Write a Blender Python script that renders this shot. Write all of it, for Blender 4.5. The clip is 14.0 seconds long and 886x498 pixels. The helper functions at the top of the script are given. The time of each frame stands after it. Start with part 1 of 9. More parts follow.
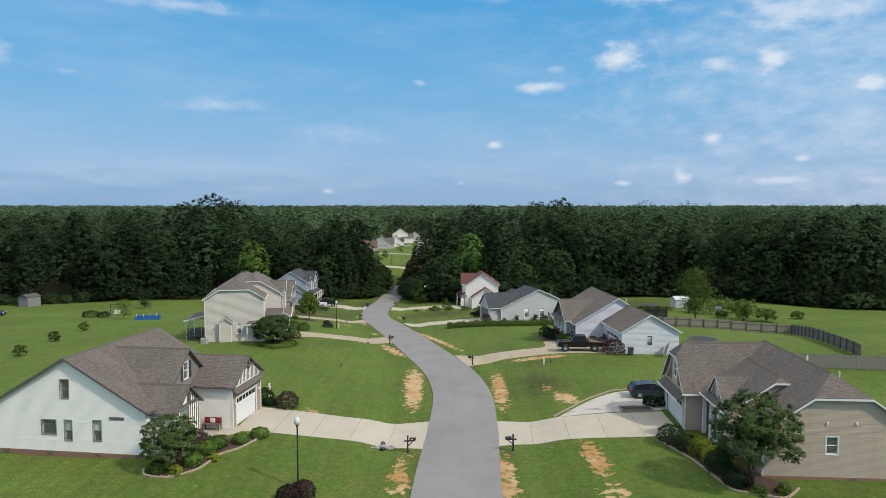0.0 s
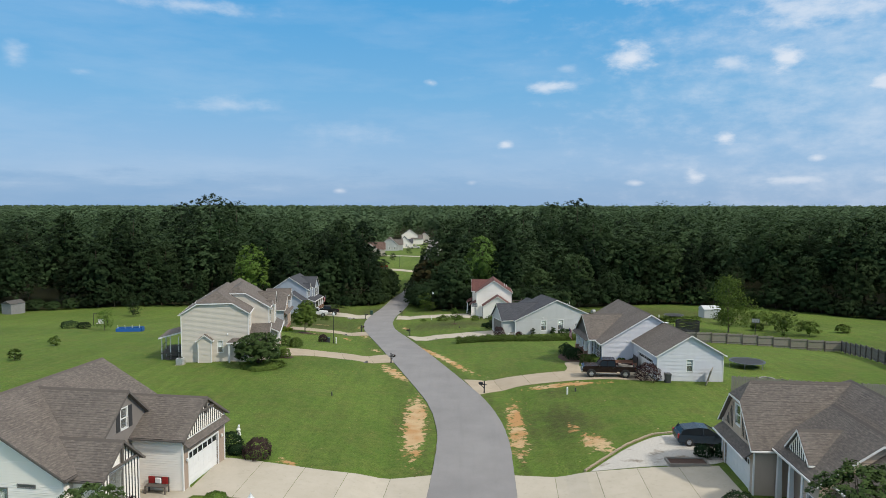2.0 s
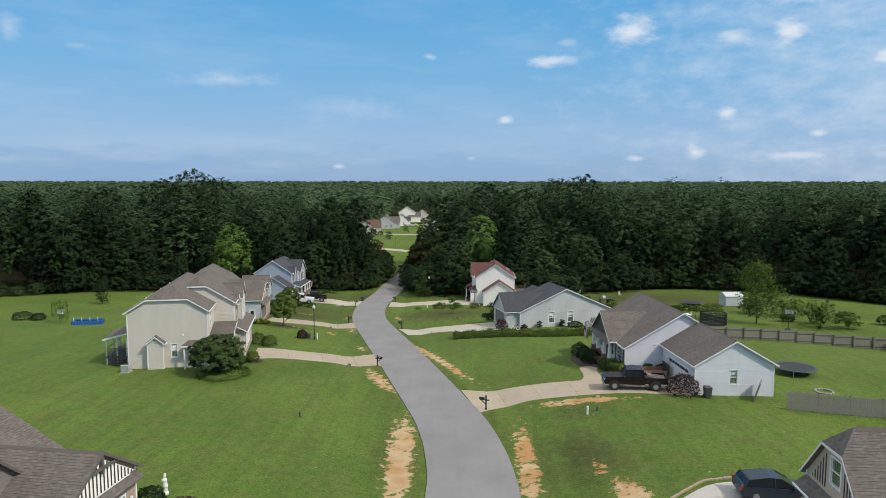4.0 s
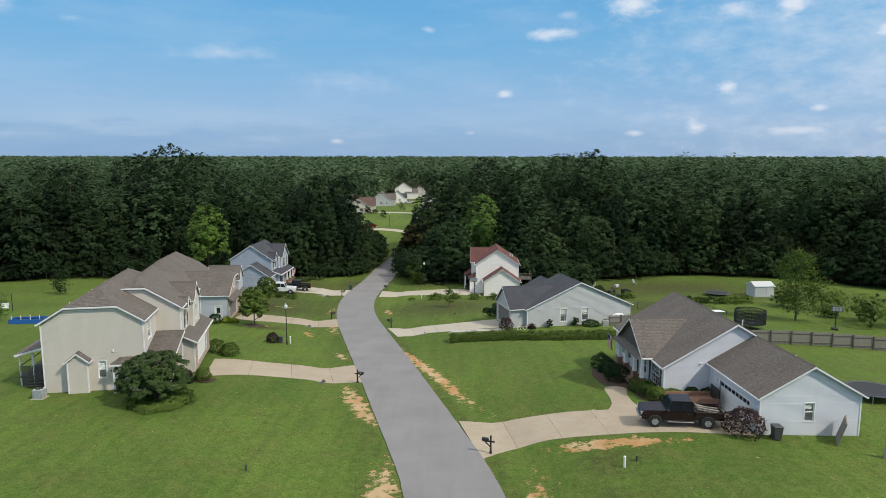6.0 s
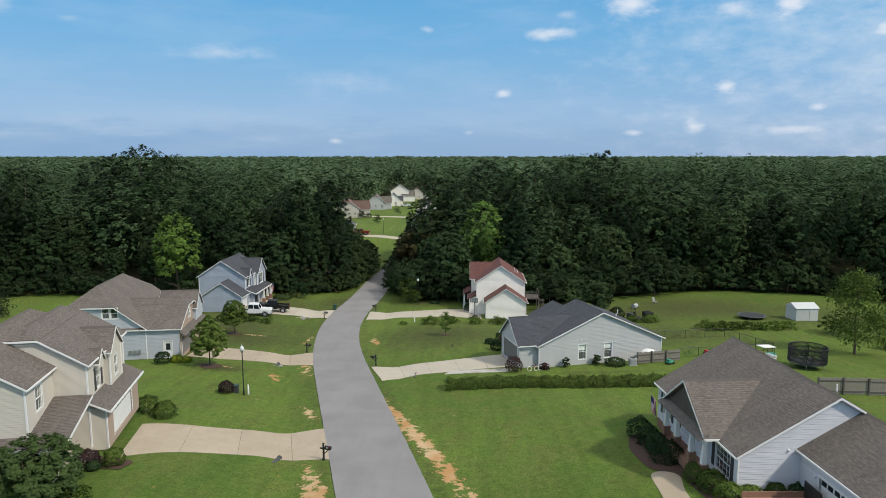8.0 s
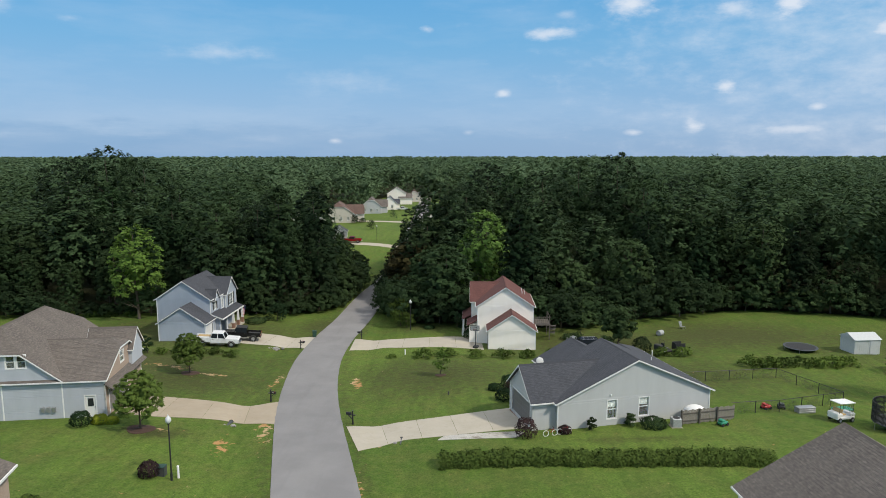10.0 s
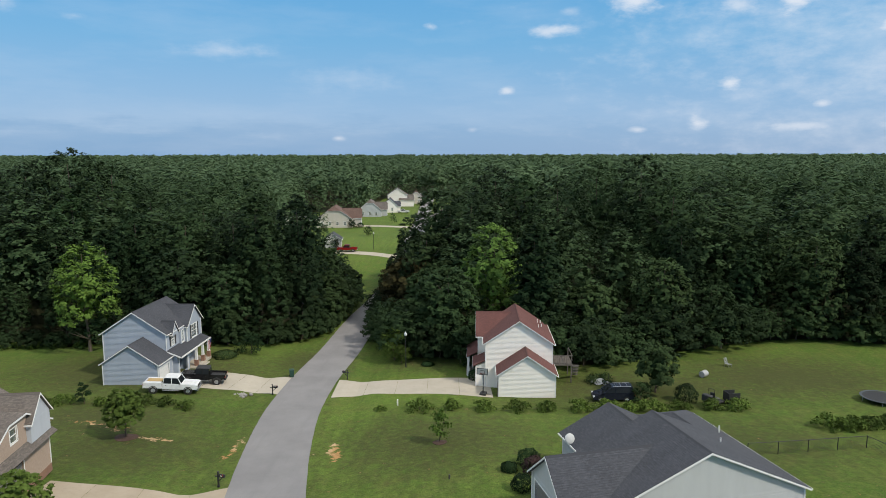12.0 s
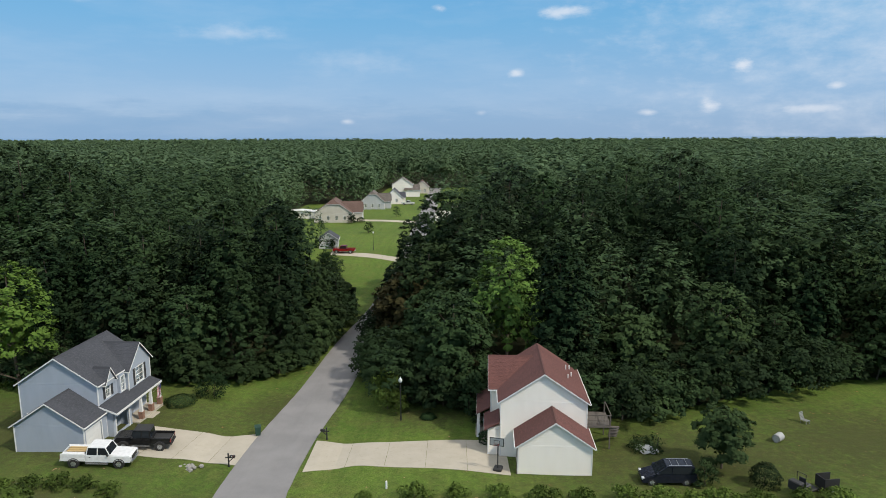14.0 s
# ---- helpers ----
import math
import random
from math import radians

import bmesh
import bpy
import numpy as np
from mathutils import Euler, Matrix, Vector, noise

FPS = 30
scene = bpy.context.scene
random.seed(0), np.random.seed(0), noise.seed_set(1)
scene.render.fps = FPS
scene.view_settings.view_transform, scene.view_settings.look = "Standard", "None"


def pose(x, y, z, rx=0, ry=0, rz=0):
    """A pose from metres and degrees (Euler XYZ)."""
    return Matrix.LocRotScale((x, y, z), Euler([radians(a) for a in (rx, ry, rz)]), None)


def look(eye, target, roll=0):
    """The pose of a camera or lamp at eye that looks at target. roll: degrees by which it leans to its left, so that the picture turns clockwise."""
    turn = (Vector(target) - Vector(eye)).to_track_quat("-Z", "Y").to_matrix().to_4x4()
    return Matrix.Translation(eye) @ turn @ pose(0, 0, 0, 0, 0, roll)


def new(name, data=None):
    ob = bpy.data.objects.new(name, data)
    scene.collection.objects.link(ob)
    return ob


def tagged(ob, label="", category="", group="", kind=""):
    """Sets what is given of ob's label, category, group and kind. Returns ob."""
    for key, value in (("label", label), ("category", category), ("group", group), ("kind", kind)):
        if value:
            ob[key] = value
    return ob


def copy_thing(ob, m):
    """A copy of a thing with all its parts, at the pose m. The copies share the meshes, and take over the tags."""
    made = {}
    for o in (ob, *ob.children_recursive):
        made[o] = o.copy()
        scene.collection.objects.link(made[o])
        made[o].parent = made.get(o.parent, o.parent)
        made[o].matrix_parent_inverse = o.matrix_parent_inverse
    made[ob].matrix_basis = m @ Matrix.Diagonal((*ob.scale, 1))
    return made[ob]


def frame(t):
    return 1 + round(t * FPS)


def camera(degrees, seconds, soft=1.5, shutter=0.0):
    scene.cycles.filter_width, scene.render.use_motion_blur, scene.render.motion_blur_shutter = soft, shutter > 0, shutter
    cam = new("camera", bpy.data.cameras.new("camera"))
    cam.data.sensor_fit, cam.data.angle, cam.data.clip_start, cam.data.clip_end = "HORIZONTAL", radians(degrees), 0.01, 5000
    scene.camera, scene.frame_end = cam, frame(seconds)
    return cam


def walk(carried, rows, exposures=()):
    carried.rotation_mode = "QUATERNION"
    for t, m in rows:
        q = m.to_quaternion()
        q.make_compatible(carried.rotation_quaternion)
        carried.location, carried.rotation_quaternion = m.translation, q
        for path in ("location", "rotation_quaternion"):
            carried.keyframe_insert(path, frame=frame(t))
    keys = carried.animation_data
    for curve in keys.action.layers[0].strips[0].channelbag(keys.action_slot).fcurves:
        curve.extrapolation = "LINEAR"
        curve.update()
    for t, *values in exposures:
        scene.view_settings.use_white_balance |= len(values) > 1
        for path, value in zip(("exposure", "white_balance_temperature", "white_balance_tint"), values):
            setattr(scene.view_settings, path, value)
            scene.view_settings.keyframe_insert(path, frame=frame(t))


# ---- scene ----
cam = camera(67.6, 14.0, soft=0.8)
METRES, EYE, TILT, LEAN, TURN = 108.0, 22.0, -3.7, 0.0, 0.0
ROWS = [
    (0.0, 0.0, 0.0, 0.0, 0.0, 0.0, -0.0),
    (0.5, 0.0011, 0.0253, 0.0025, 0.42, -0.01, -0.05),
    (1.0, 0.0021, 0.0516, 0.0055, 0.87, -0.02, -0.09),
    (1.5, 0.0031, 0.0788, 0.0081, 0.97, -0.02, -0.11),
    (2.0, 0.0038, 0.1069, 0.0107, 0.95, -0.02, -0.11),
    (2.5, 0.0046, 0.136, 0.0137, 0.94, -0.04, -0.12),
    (3.0, 0.0054, 0.1667, 0.016, 0.94, -0.52, -0.11),
    (3.5, 0.0064, 0.1986, 0.0184, 0.93, -1.29, -0.1),
    (6.0, 0.0094, 0.366, 0.0314, 0.79, -4.25, -0.1),
    (6.5, 0.01, 0.4016, 0.0347, 0.77, -4.26, -0.09),
    (7.0, 0.0106, 0.4376, 0.0388, 0.74, -4.27, -0.07),
    (7.5, 0.0111, 0.4742, 0.0429, 0.7, -4.28, -0.06),
    (8.0, 0.0122, 0.5115, 0.0464, 0.69, -4.27, -0.02),
    (10.5, 0.0166, 0.6989, 0.0669, 0.67, -4.3, 0.01),
    (11.0, 0.017, 0.7378, 0.0725, 0.71, -4.33, 0.03),
    (11.5, 0.0173, 0.7776, 0.0777, 0.81, -4.34, 0.05),
    (12.0, 0.0177, 0.8183, 0.0827, 0.99, -4.5, 0.05),
    (12.5, 0.0181, 0.8595, 0.0886, 1.3, -4.95, 0.04),
    (13.0, 0.0184, 0.9026, 0.0951, 1.46, -5.4, 0.03),
    (13.5, 0.0188, 0.9467, 0.1031, 1.65, -5.76, 0.04),
    (14.0, 0.0194, 0.9929, 0.1123, 1.74, -5.92, 0.06),
]
walk(cam, [(t, pose(0, 0, EYE, TILT, LEAN, TURN) @ pose(METRES * x, METRES * y, METRES * z, 90 + pitch, roll, yaw)) for t, x, y, z, yaw, pitch, roll in ROWS])

# ---- world, sun ----
SUN_DIR = Vector((0.86, -0.51, 0.0)).normalized()
SUN_EL = radians(45)
world = bpy.data.worlds.new("sky")
scene.world = world
world.use_nodes = True
wn, wl = world.node_tree.nodes, world.node_tree.links
wn.clear()
SKY_GAIN = 0.085


def wmath(op, a, b=None, c=None):
    n = wn.new("ShaderNodeMath")
    n.operation = op
    for k, v in enumerate((a, b, c)):
        if v is None:
            continue
        if isinstance(v, (int, float)):
            n.inputs[k].default_value = v
        else:
            wl.new(v, n.inputs[k])
    return n.outputs[0]


sky = wn.new("ShaderNodeTexSky")
sky.sky_type, sky.sun_disc = "NISHITA", False
sky.sun_elevation, sky.sun_rotation = SUN_EL, math.atan2(SUN_DIR.x, SUN_DIR.y)
sky.air_density, sky.dust_density, sky.ozone_density, sky.altitude = 1.0, 0.6, 2.5, 100
coord = wn.new("ShaderNodeTexCoord")
axes = wn.new("ShaderNodeSeparateXYZ")
wl.new(coord.outputs["Generated"], axes.inputs[0])
azim = wmath("ARCTAN2", axes.outputs[0], axes.outputs[1])
elev = wmath("ARCSINE", axes.outputs[2])
flat = wn.new("ShaderNodeCombineXYZ")
wl.new(azim, flat.inputs[0])
wl.new(elev, flat.inputs[1])
# ragged edges for the clouds
rag = wn.new("ShaderNodeTexNoise")
rag.inputs["Scale"].default_value, rag.inputs["Detail"].default_value, rag.inputs["Roughness"].default_value = 21, 8, 0.62
sq = wn.new("ShaderNodeVectorMath")
sq.operation = "MULTIPLY"
sq.inputs[1].default_value = (1, 2.0, 1)
wl.new(flat.outputs[0], sq.inputs[0])
wl.new(sq.outputs[0], rag.inputs["Vector"])
rag_off = wmath("MULTIPLY", wmath("SUBTRACT", rag.outputs[0], 0.5), 2.0)
# clouds: azimuth, elevation, half width, half height in degrees, density
CLOUDS = ((14.6, 12.0, 2.7, 1.5, 1.0), (26.2, 11.1, 1.9, 1.2, 0.9), (22.3, 11.0, 2.2, 0.9, 0.6), (8.2, 9.9, 2.8, 0.7, 0.8),
          (21.9, 5.4, 1.2, 0.7, 0.8), (28.3, 3.6, 1.1, 0.45, 0.7), (4.4, 5.2, 0.9, 0.45, 0.8), (-2.0, 10.4, 0.8, 0.4, 0.7),
          (32.8, 8.8, 1.7, 1.0, 0.8), (19.8, 2.3, 1.4, 0.75, 0.9), (15.2, 1.9, 1.0, 0.35, 0.6), (26.9, 2.0, 2.8, 0.45, 0.6),
          (-21.5, 15.5, 7.5, 0.8, 0.6), (-18.6, 8.1, 4.2, 0.9, 0.5), (-8.8, 6.1, 6.4, 1.3, 0.3), (9.5, 11.4, 1.3, 0.5, 0.4),
          (17.3, 16.8, 6.0, 1.4, 0.9), (28.0, 14.3, 8.0, 2.6, 0.75), (31.0, 8.0, 9.0, 4.5, 0.34), (42.0, 11.0, 36.0, 20.0, 0.5), (3.6, 17.2, 3.6, 0.7, 0.55), (-9.8, 1.3, 0.8, 0.3, 0.6),
          (-29.2, 10.0, 1.1, 0.4, 0.4), (-33.5, 10.7, 1.2, 1.2, 0.5), (33.0, 1.9, 2.0, 0.55, 0.5), (1.5, 2.0, 0.7, 0.3, 0.45))
total = None
for ca, ce, cw, ch, cd in CLOUDS:
    if ca > 10 and ch < 2 and cw < 4:
        cw, ch, cd = cw * 1.05, ch * 1.15, min(1.0, cd * 1.15)
    sub = wn.new("ShaderNodeVectorMath")
    sub.operation = "SUBTRACT"
    sub.inputs[1].default_value = (radians(ca), radians(ce), 0)
    wl.new(flat.outputs[0], sub.inputs[0])
    mul = wn.new("ShaderNodeVectorMath")
    mul.operation = "MULTIPLY"
    mul.inputs[1].default_value = (1 / radians(cw), 1 / radians(ch), 1)
    wl.new(sub.outputs[0], mul.inputs[0])
    ln = wn.new("ShaderNodeVectorMath")
    ln.operation = "LENGTH"
    wl.new(mul.outputs[0], ln.inputs[0])
    v = wmath("SUBTRACT", wmath("ADD", 0.95, rag_off), ln.outputs["Value"])
    mp = wn.new("ShaderNodeMapRange")
    mp.interpolation_type = "SMOOTHSTEP"
    mp.inputs[1].default_value, mp.inputs[2].default_value = (0.0, 1.05) if cd > 0.65 else (-0.05, 1.25)
    mp.inputs[3].default_value, mp.inputs[4].default_value = 0.0, cd
    wl.new(v, mp.inputs[0])
    total = mp.outputs[0] if total is None else wmath("MAXIMUM", total, mp.outputs[0])
# thin high veil, all round
veil = wn.new("ShaderNodeTexNoise")
veil.inputs["Scale"].default_value, veil.inputs["Detail"].default_value, veil.inputs["Roughness"].default_value = 3.2, 7, 0.6
sq2 = wn.new("ShaderNodeVectorMath")
sq2.operation = "MULTIPLY"
sq2.inputs[1].default_value = (1.0, 4.5, 1)
wl.new(flat.outputs[0], sq2.inputs[0])
wl.new(sq2.outputs[0], veil.inputs["Vector"])
vm = wn.new("ShaderNodeMapRange")
vm.inputs[1].default_value, vm.inputs[2].default_value, vm.inputs[3].default_value, vm.inputs[4].default_value = 0.46, 0.80, 0.0, 0.22
wl.new(veil.outputs[0], vm.inputs[0])
total = wmath("MINIMUM", wmath("ADD", total, vm.outputs[0]), 1.0)
total = wmath("MULTIPLY", total, wmath("GREATER_THAN", axes.outputs[2], 0.0))
# the blue deepens from a hazy horizon upward
ramp = wn.new("ShaderNodeValToRGB")
wl.new(wmath("MULTIPLY", elev, 1 / radians(90)), ramp.inputs[0])
tones = ((0.0, (0.32, 0.48, 0.72)), (0.035, (0.31, 0.505, 0.77)), (0.10, (0.185, 0.47, 0.78)), (0.20, (0.07, 0.385, 0.77)), (0.34, (0.80, 0.86, 0.92)), (1.0, (1.16, 1.15, 1.12)))
while len(ramp.color_ramp.elements) < len(tones):
    ramp.color_ramp.elements.new(0.5)
for el, (pos_, c_) in zip(ramp.color_ramp.elements, tones):
    el.position, el.color = pos_, (*c_, 1)
lift = wn.new("ShaderNodeVectorMath")
lift.operation = "SCALE"
lift.inputs["Scale"].default_value = 1 / SKY_GAIN
wl.new(ramp.outputs[0], lift.inputs[0])
blue = wn.new("ShaderNodeMix")
blue.data_type = "RGBA"
blue.inputs["Factor"].default_value = 0.85
wl.new(sky.outputs[0], blue.inputs["A"])
wl.new(lift.outputs[0], blue.inputs["B"])
mixc = wn.new("ShaderNodeMix")
mixc.data_type = "RGBA"
mixc.inputs["B"].default_value = (0.84 / SKY_GAIN, 0.87 / SKY_GAIN, 0.93 / SKY_GAIN, 1)
wl.new(wmath("MULTIPLY", total, 0.8), mixc.inputs["Factor"])
# a low grey-blue bank of cloud over the horizon
bank = wn.new("ShaderNodeTexNoise")
bank.inputs["Scale"].default_value, bank.inputs["Detail"].default_value, bank.inputs["Roughness"].default_value = 9, 7, 0.6
sq3 = wn.new("ShaderNodeVectorMath")
sq3.operation = "MULTIPLY"
sq3.inputs[1].default_value = (1.0, 5.0, 1)
wl.new(flat.outputs[0], sq3.inputs[0])
wl.new(sq3.outputs[0], bank.inputs["Vector"])
bk = wn.new("ShaderNodeMapRange")
bk.interpolation_type = "SMOOTHSTEP"
bk.inputs[1].default_value, bk.inputs[2].default_value, bk.inputs[3].default_value, bk.inputs[4].default_value = 0.02, 0.055, 0.42, 0.0
wl.new(wmath("ADD", elev, wmath("MULTIPLY", wmath("SUBTRACT", bank.outputs[0], 0.5), -0.12)), bk.inputs[0])
west = wn.new("ShaderNodeMapRange")
west.inputs[1].default_value, west.inputs[2].default_value, west.inputs[3].default_value, west.inputs[4].default_value = -0.3, 0.35, 1.0, 0.3
wl.new(azim, west.inputs[0])
mixb = wn.new("ShaderNodeMix")
mixb.data_type = "RGBA"
mixb.inputs["B"].default_value = (0.16 / SKY_GAIN, 0.35 / SKY_GAIN, 0.60 / SKY_GAIN, 1)
wl.new(wmath("MULTIPLY", bk.outputs[0], west.outputs[0]), mixb.inputs["Factor"])
wl.new(blue.outputs["Result"], mixb.inputs["A"])
wl.new(mixb.outputs["Result"], mixc.inputs["A"])
bg = wn.new("ShaderNodeBackground")
bg.inputs["Strength"].default_value = SKY_GAIN
wl.new(mixc.outputs["Result"], bg.inputs["Color"])
wout = wn.new("ShaderNodeOutputWorld")
wl.new(bg.outputs[0], wout.inputs["Surface"])

sun = new("sun", bpy.data.lights.new("sun", "SUN"))
sun.data.energy, sun.data.angle, sun.data.color = 2.9, radians(4), (1.0, 0.92, 0.79)
sun.matrix_world = look((0, 0, 60), Vector((0, 0, 60)) - Vector((SUN_DIR.x * math.cos(SUN_EL), SUN_DIR.y * math.cos(SUN_EL), math.sin(SUN_EL))))
scene.view_settings.exposure = 0.0


# ---- materials ----
class Nodes:
    def __init__(self, name):
        self.m = bpy.data.materials.new(name)
        self.m.use_nodes = True
        self.n, self.l = self.m.node_tree.nodes, self.m.node_tree.links
        self.p = self.n["Principled BSDF"]

    def put(self, v, sock):
        if isinstance(v, (int, float)):
            sock.default_value = v
        elif isinstance(v, tuple):
            sock.default_value = (*v, 1) if len(v) == 3 and len(sock.default_value) == 4 else v
        else:
            self.l.new(v, sock)

    def math(self, op, a, b=None, c=None):
        n = self.n.new("ShaderNodeMath")
        n.operation = op
        for k, v in enumerate((a, b, c)):
            if v is not None:
                self.put(v, n.inputs[k])
        return n.outputs[0]

    def place(self):
        return self.n.new("ShaderNodeNewGeometry").outputs["Position"]

    def uv(self):
        return self.n.new("ShaderNodeTexCoord").outputs["UV"]

    def obj(self):
        return self.n.new("ShaderNodeTexCoord").outputs["Object"]

    def scaled(self, vec, s):
        n = self.n.new("ShaderNodeVectorMath")
        n.operation = "MULTIPLY"
        self.put(vec, n.inputs[0])
        n.inputs[1].default_value = s
        return n.outputs[0]

    def noise(self, vec, scale, detail=4, rough=0.55):
        n = self.n.new("ShaderNodeTexNoise")
        self.put(vec, n.inputs["Vector"])
        n.inputs["Scale"].default_value, n.inputs["Detail"].default_value, n.inputs["Roughness"].default_value = scale, detail, rough
        return n.outputs[0]

    def span(self, v, a, b, c=0.0, d=1.0):
        n = self.n.new("ShaderNodeMapRange")
        for k, w in enumerate((v, a, b, c, d)):
            self.put(w, n.inputs[k])
        return n.outputs[0]

    def mix(self, f, a, b, blend="MIX"):
        n = self.n.new("ShaderNodeMix")
        n.data_type, n.blend_type = "RGBA", blend
        self.put(f, n.inputs["Factor"])
        self.put(a, n.inputs["A"])
        self.put(b, n.inputs["B"])
        return n.outputs["Result"]

    def bump(self, h, dist, strength=1.0):
        n = self.n.new("ShaderNodeBump")
        n.inputs["Strength"].default_value, n.inputs["Distance"].default_value = strength, dist
        self.l.new(h, n.inputs["Height"])
        self.l.new(n.outputs[0], self.p.inputs["Normal"])

    def island(self):
        return self.n.new("ShaderNodeNewGeometry").outputs["Random Per Island"]

    def lone(self):
        return self.n.new("ShaderNodeObjectInfo").outputs["Random"]

    def done(self, col, rough=0.6, metal=0.0):
        self.put(col, self.p.inputs["Base Color"])
        self.put(rough, self.p.inputs["Roughness"])
        self.p.inputs["Metallic"].default_value = metal
        return self.m


def worn(name, a, b, scale=3.0, rough=0.6, grain=60, depth=0.002, metal=0.0, spread=0.25):
    """A plain surface: two near tones in broad stains, and a fine grain."""
    k = Nodes(name)
    big = k.span(k.noise(k.obj(), scale, 5), 0.5 - spread, 0.5 + spread)
    fine = k.noise(k.obj(), grain, 3)
    col = k.mix(k.math("ADD", k.math("MULTIPLY", big, 0.7), k.math("MULTIPLY", fine, 0.3)), a, b)
    k.bump(fine, depth)
    return k.done(col, k.span(fine, 0.3, 0.7, max(rough - 0.08, 0.02), min(rough + 0.08, 1)), metal)


def siding_mat(name, a, b):
    k = Nodes(name)
    st = k.noise(k.scaled(k.uv(), (0.5, 0.12, 1)), 2.2, 5)
    fine = k.noise(k.scaled(k.uv(), (3, 40, 1)), 3, 3)
    col = k.mix(k.span(st, 0.3, 0.7), a, b)
    col = k.mix(k.math("MULTIPLY", k.island(), 0.25), col, b)
    k.bump(fine, 0.002)
    return k.done(col, k.span(st, 0.3, 0.7, 0.42, 0.6))


def shingle_mat(name, a, b, c):
    k = Nodes(name)
    br = k.n.new("ShaderNodeTexBrick")
    br.offset, br.squash = 0.5, 1.0
    k.put(k.uv(), br.inputs["Vector"])
    for key, v in (("Scale", 1.0), ("Mortar Size", 0.006), ("Mortar Smooth", 0.3), ("Bias", 0.0), ("Brick Width", 0.32), ("Row Height", 0.145)):
        br.inputs[key].default_value = v
    br.inputs["Color1"].default_value, br.inputs["Color2"].default_value, br.inputs["Mortar"].default_value = (*a, 1), (*b, 1), (*[v * 0.6 for v in a], 1)
    gr = k.noise(k.uv(), 55, 3, 0.7)
    st = k.noise(k.scaled(k.uv(), (0.5, 0.2, 1)), 1.2, 5)
    tab = k.noise(k.scaled(k.uv(), (3.1, 6.9, 1)), 1.0, 1)
    col = k.mix(k.span(tab, 0.35, 0.68), br.outputs[0], c)
    col = k.mix(k.math("MULTIPLY", k.span(st, 0.4, 0.75), 0.35), col, tuple(v * 1.25 for v in b))
    col = k.mix(k.math("MULTIPLY", k.span(gr, 0.35, 0.75), 0.35), col, tuple(v * 0.6 for v in a))
    k.bump(gr, 0.006)
    return k.done(col, 0.93)


def leaf_mat(name, dark, light, tint, through_part=0.18):
    k = Nodes(name)
    n1 = k.noise(k.obj(), 0.11, 4, 0.6)
    col = k.mix(k.span(k.island(), 0.0, 1.0, 0.2, 0.8), dark, light)
    col = k.mix(k.math("MULTIPLY", k.span(n1, 0.35, 0.7), 0.55), col, tint)
    col = k.mix(k.lone(), k.mix(0.5, col, tuple(v * 0.45 for v in (dark[0], dark[1], dark[2] * 1.4))), k.mix(0.6, col, tuple(v * 1.5 for v in light)))
    k.put(col, k.p.inputs["Base Color"])
    k.p.inputs["Roughness"].default_value = 0.75
    k.p.inputs["Specular IOR Level"].default_value = 0.08
    tr = k.n.new("ShaderNodeBsdfTranslucent")
    k.l.new(col, tr.inputs["Color"])
    mx = k.n.new("ShaderNodeMixShader")
    mx.inputs[0].default_value = through_part
    k.l.new(k.p.outputs[0], mx.inputs[1])
    k.l.new(tr.outputs[0], mx.inputs[2])
    k.l.new(mx.outputs[0], k.n["Material Output"].inputs["Surface"])
    return k.m


def pane_mat():
    k = Nodes("window_glass")
    k.p.inputs["Transmission Weight"].default_value = 0.92
    k.p.inputs["IOR"].default_value = 1.5
    return k.done((0.75, 0.82, 0.84), 0.03)


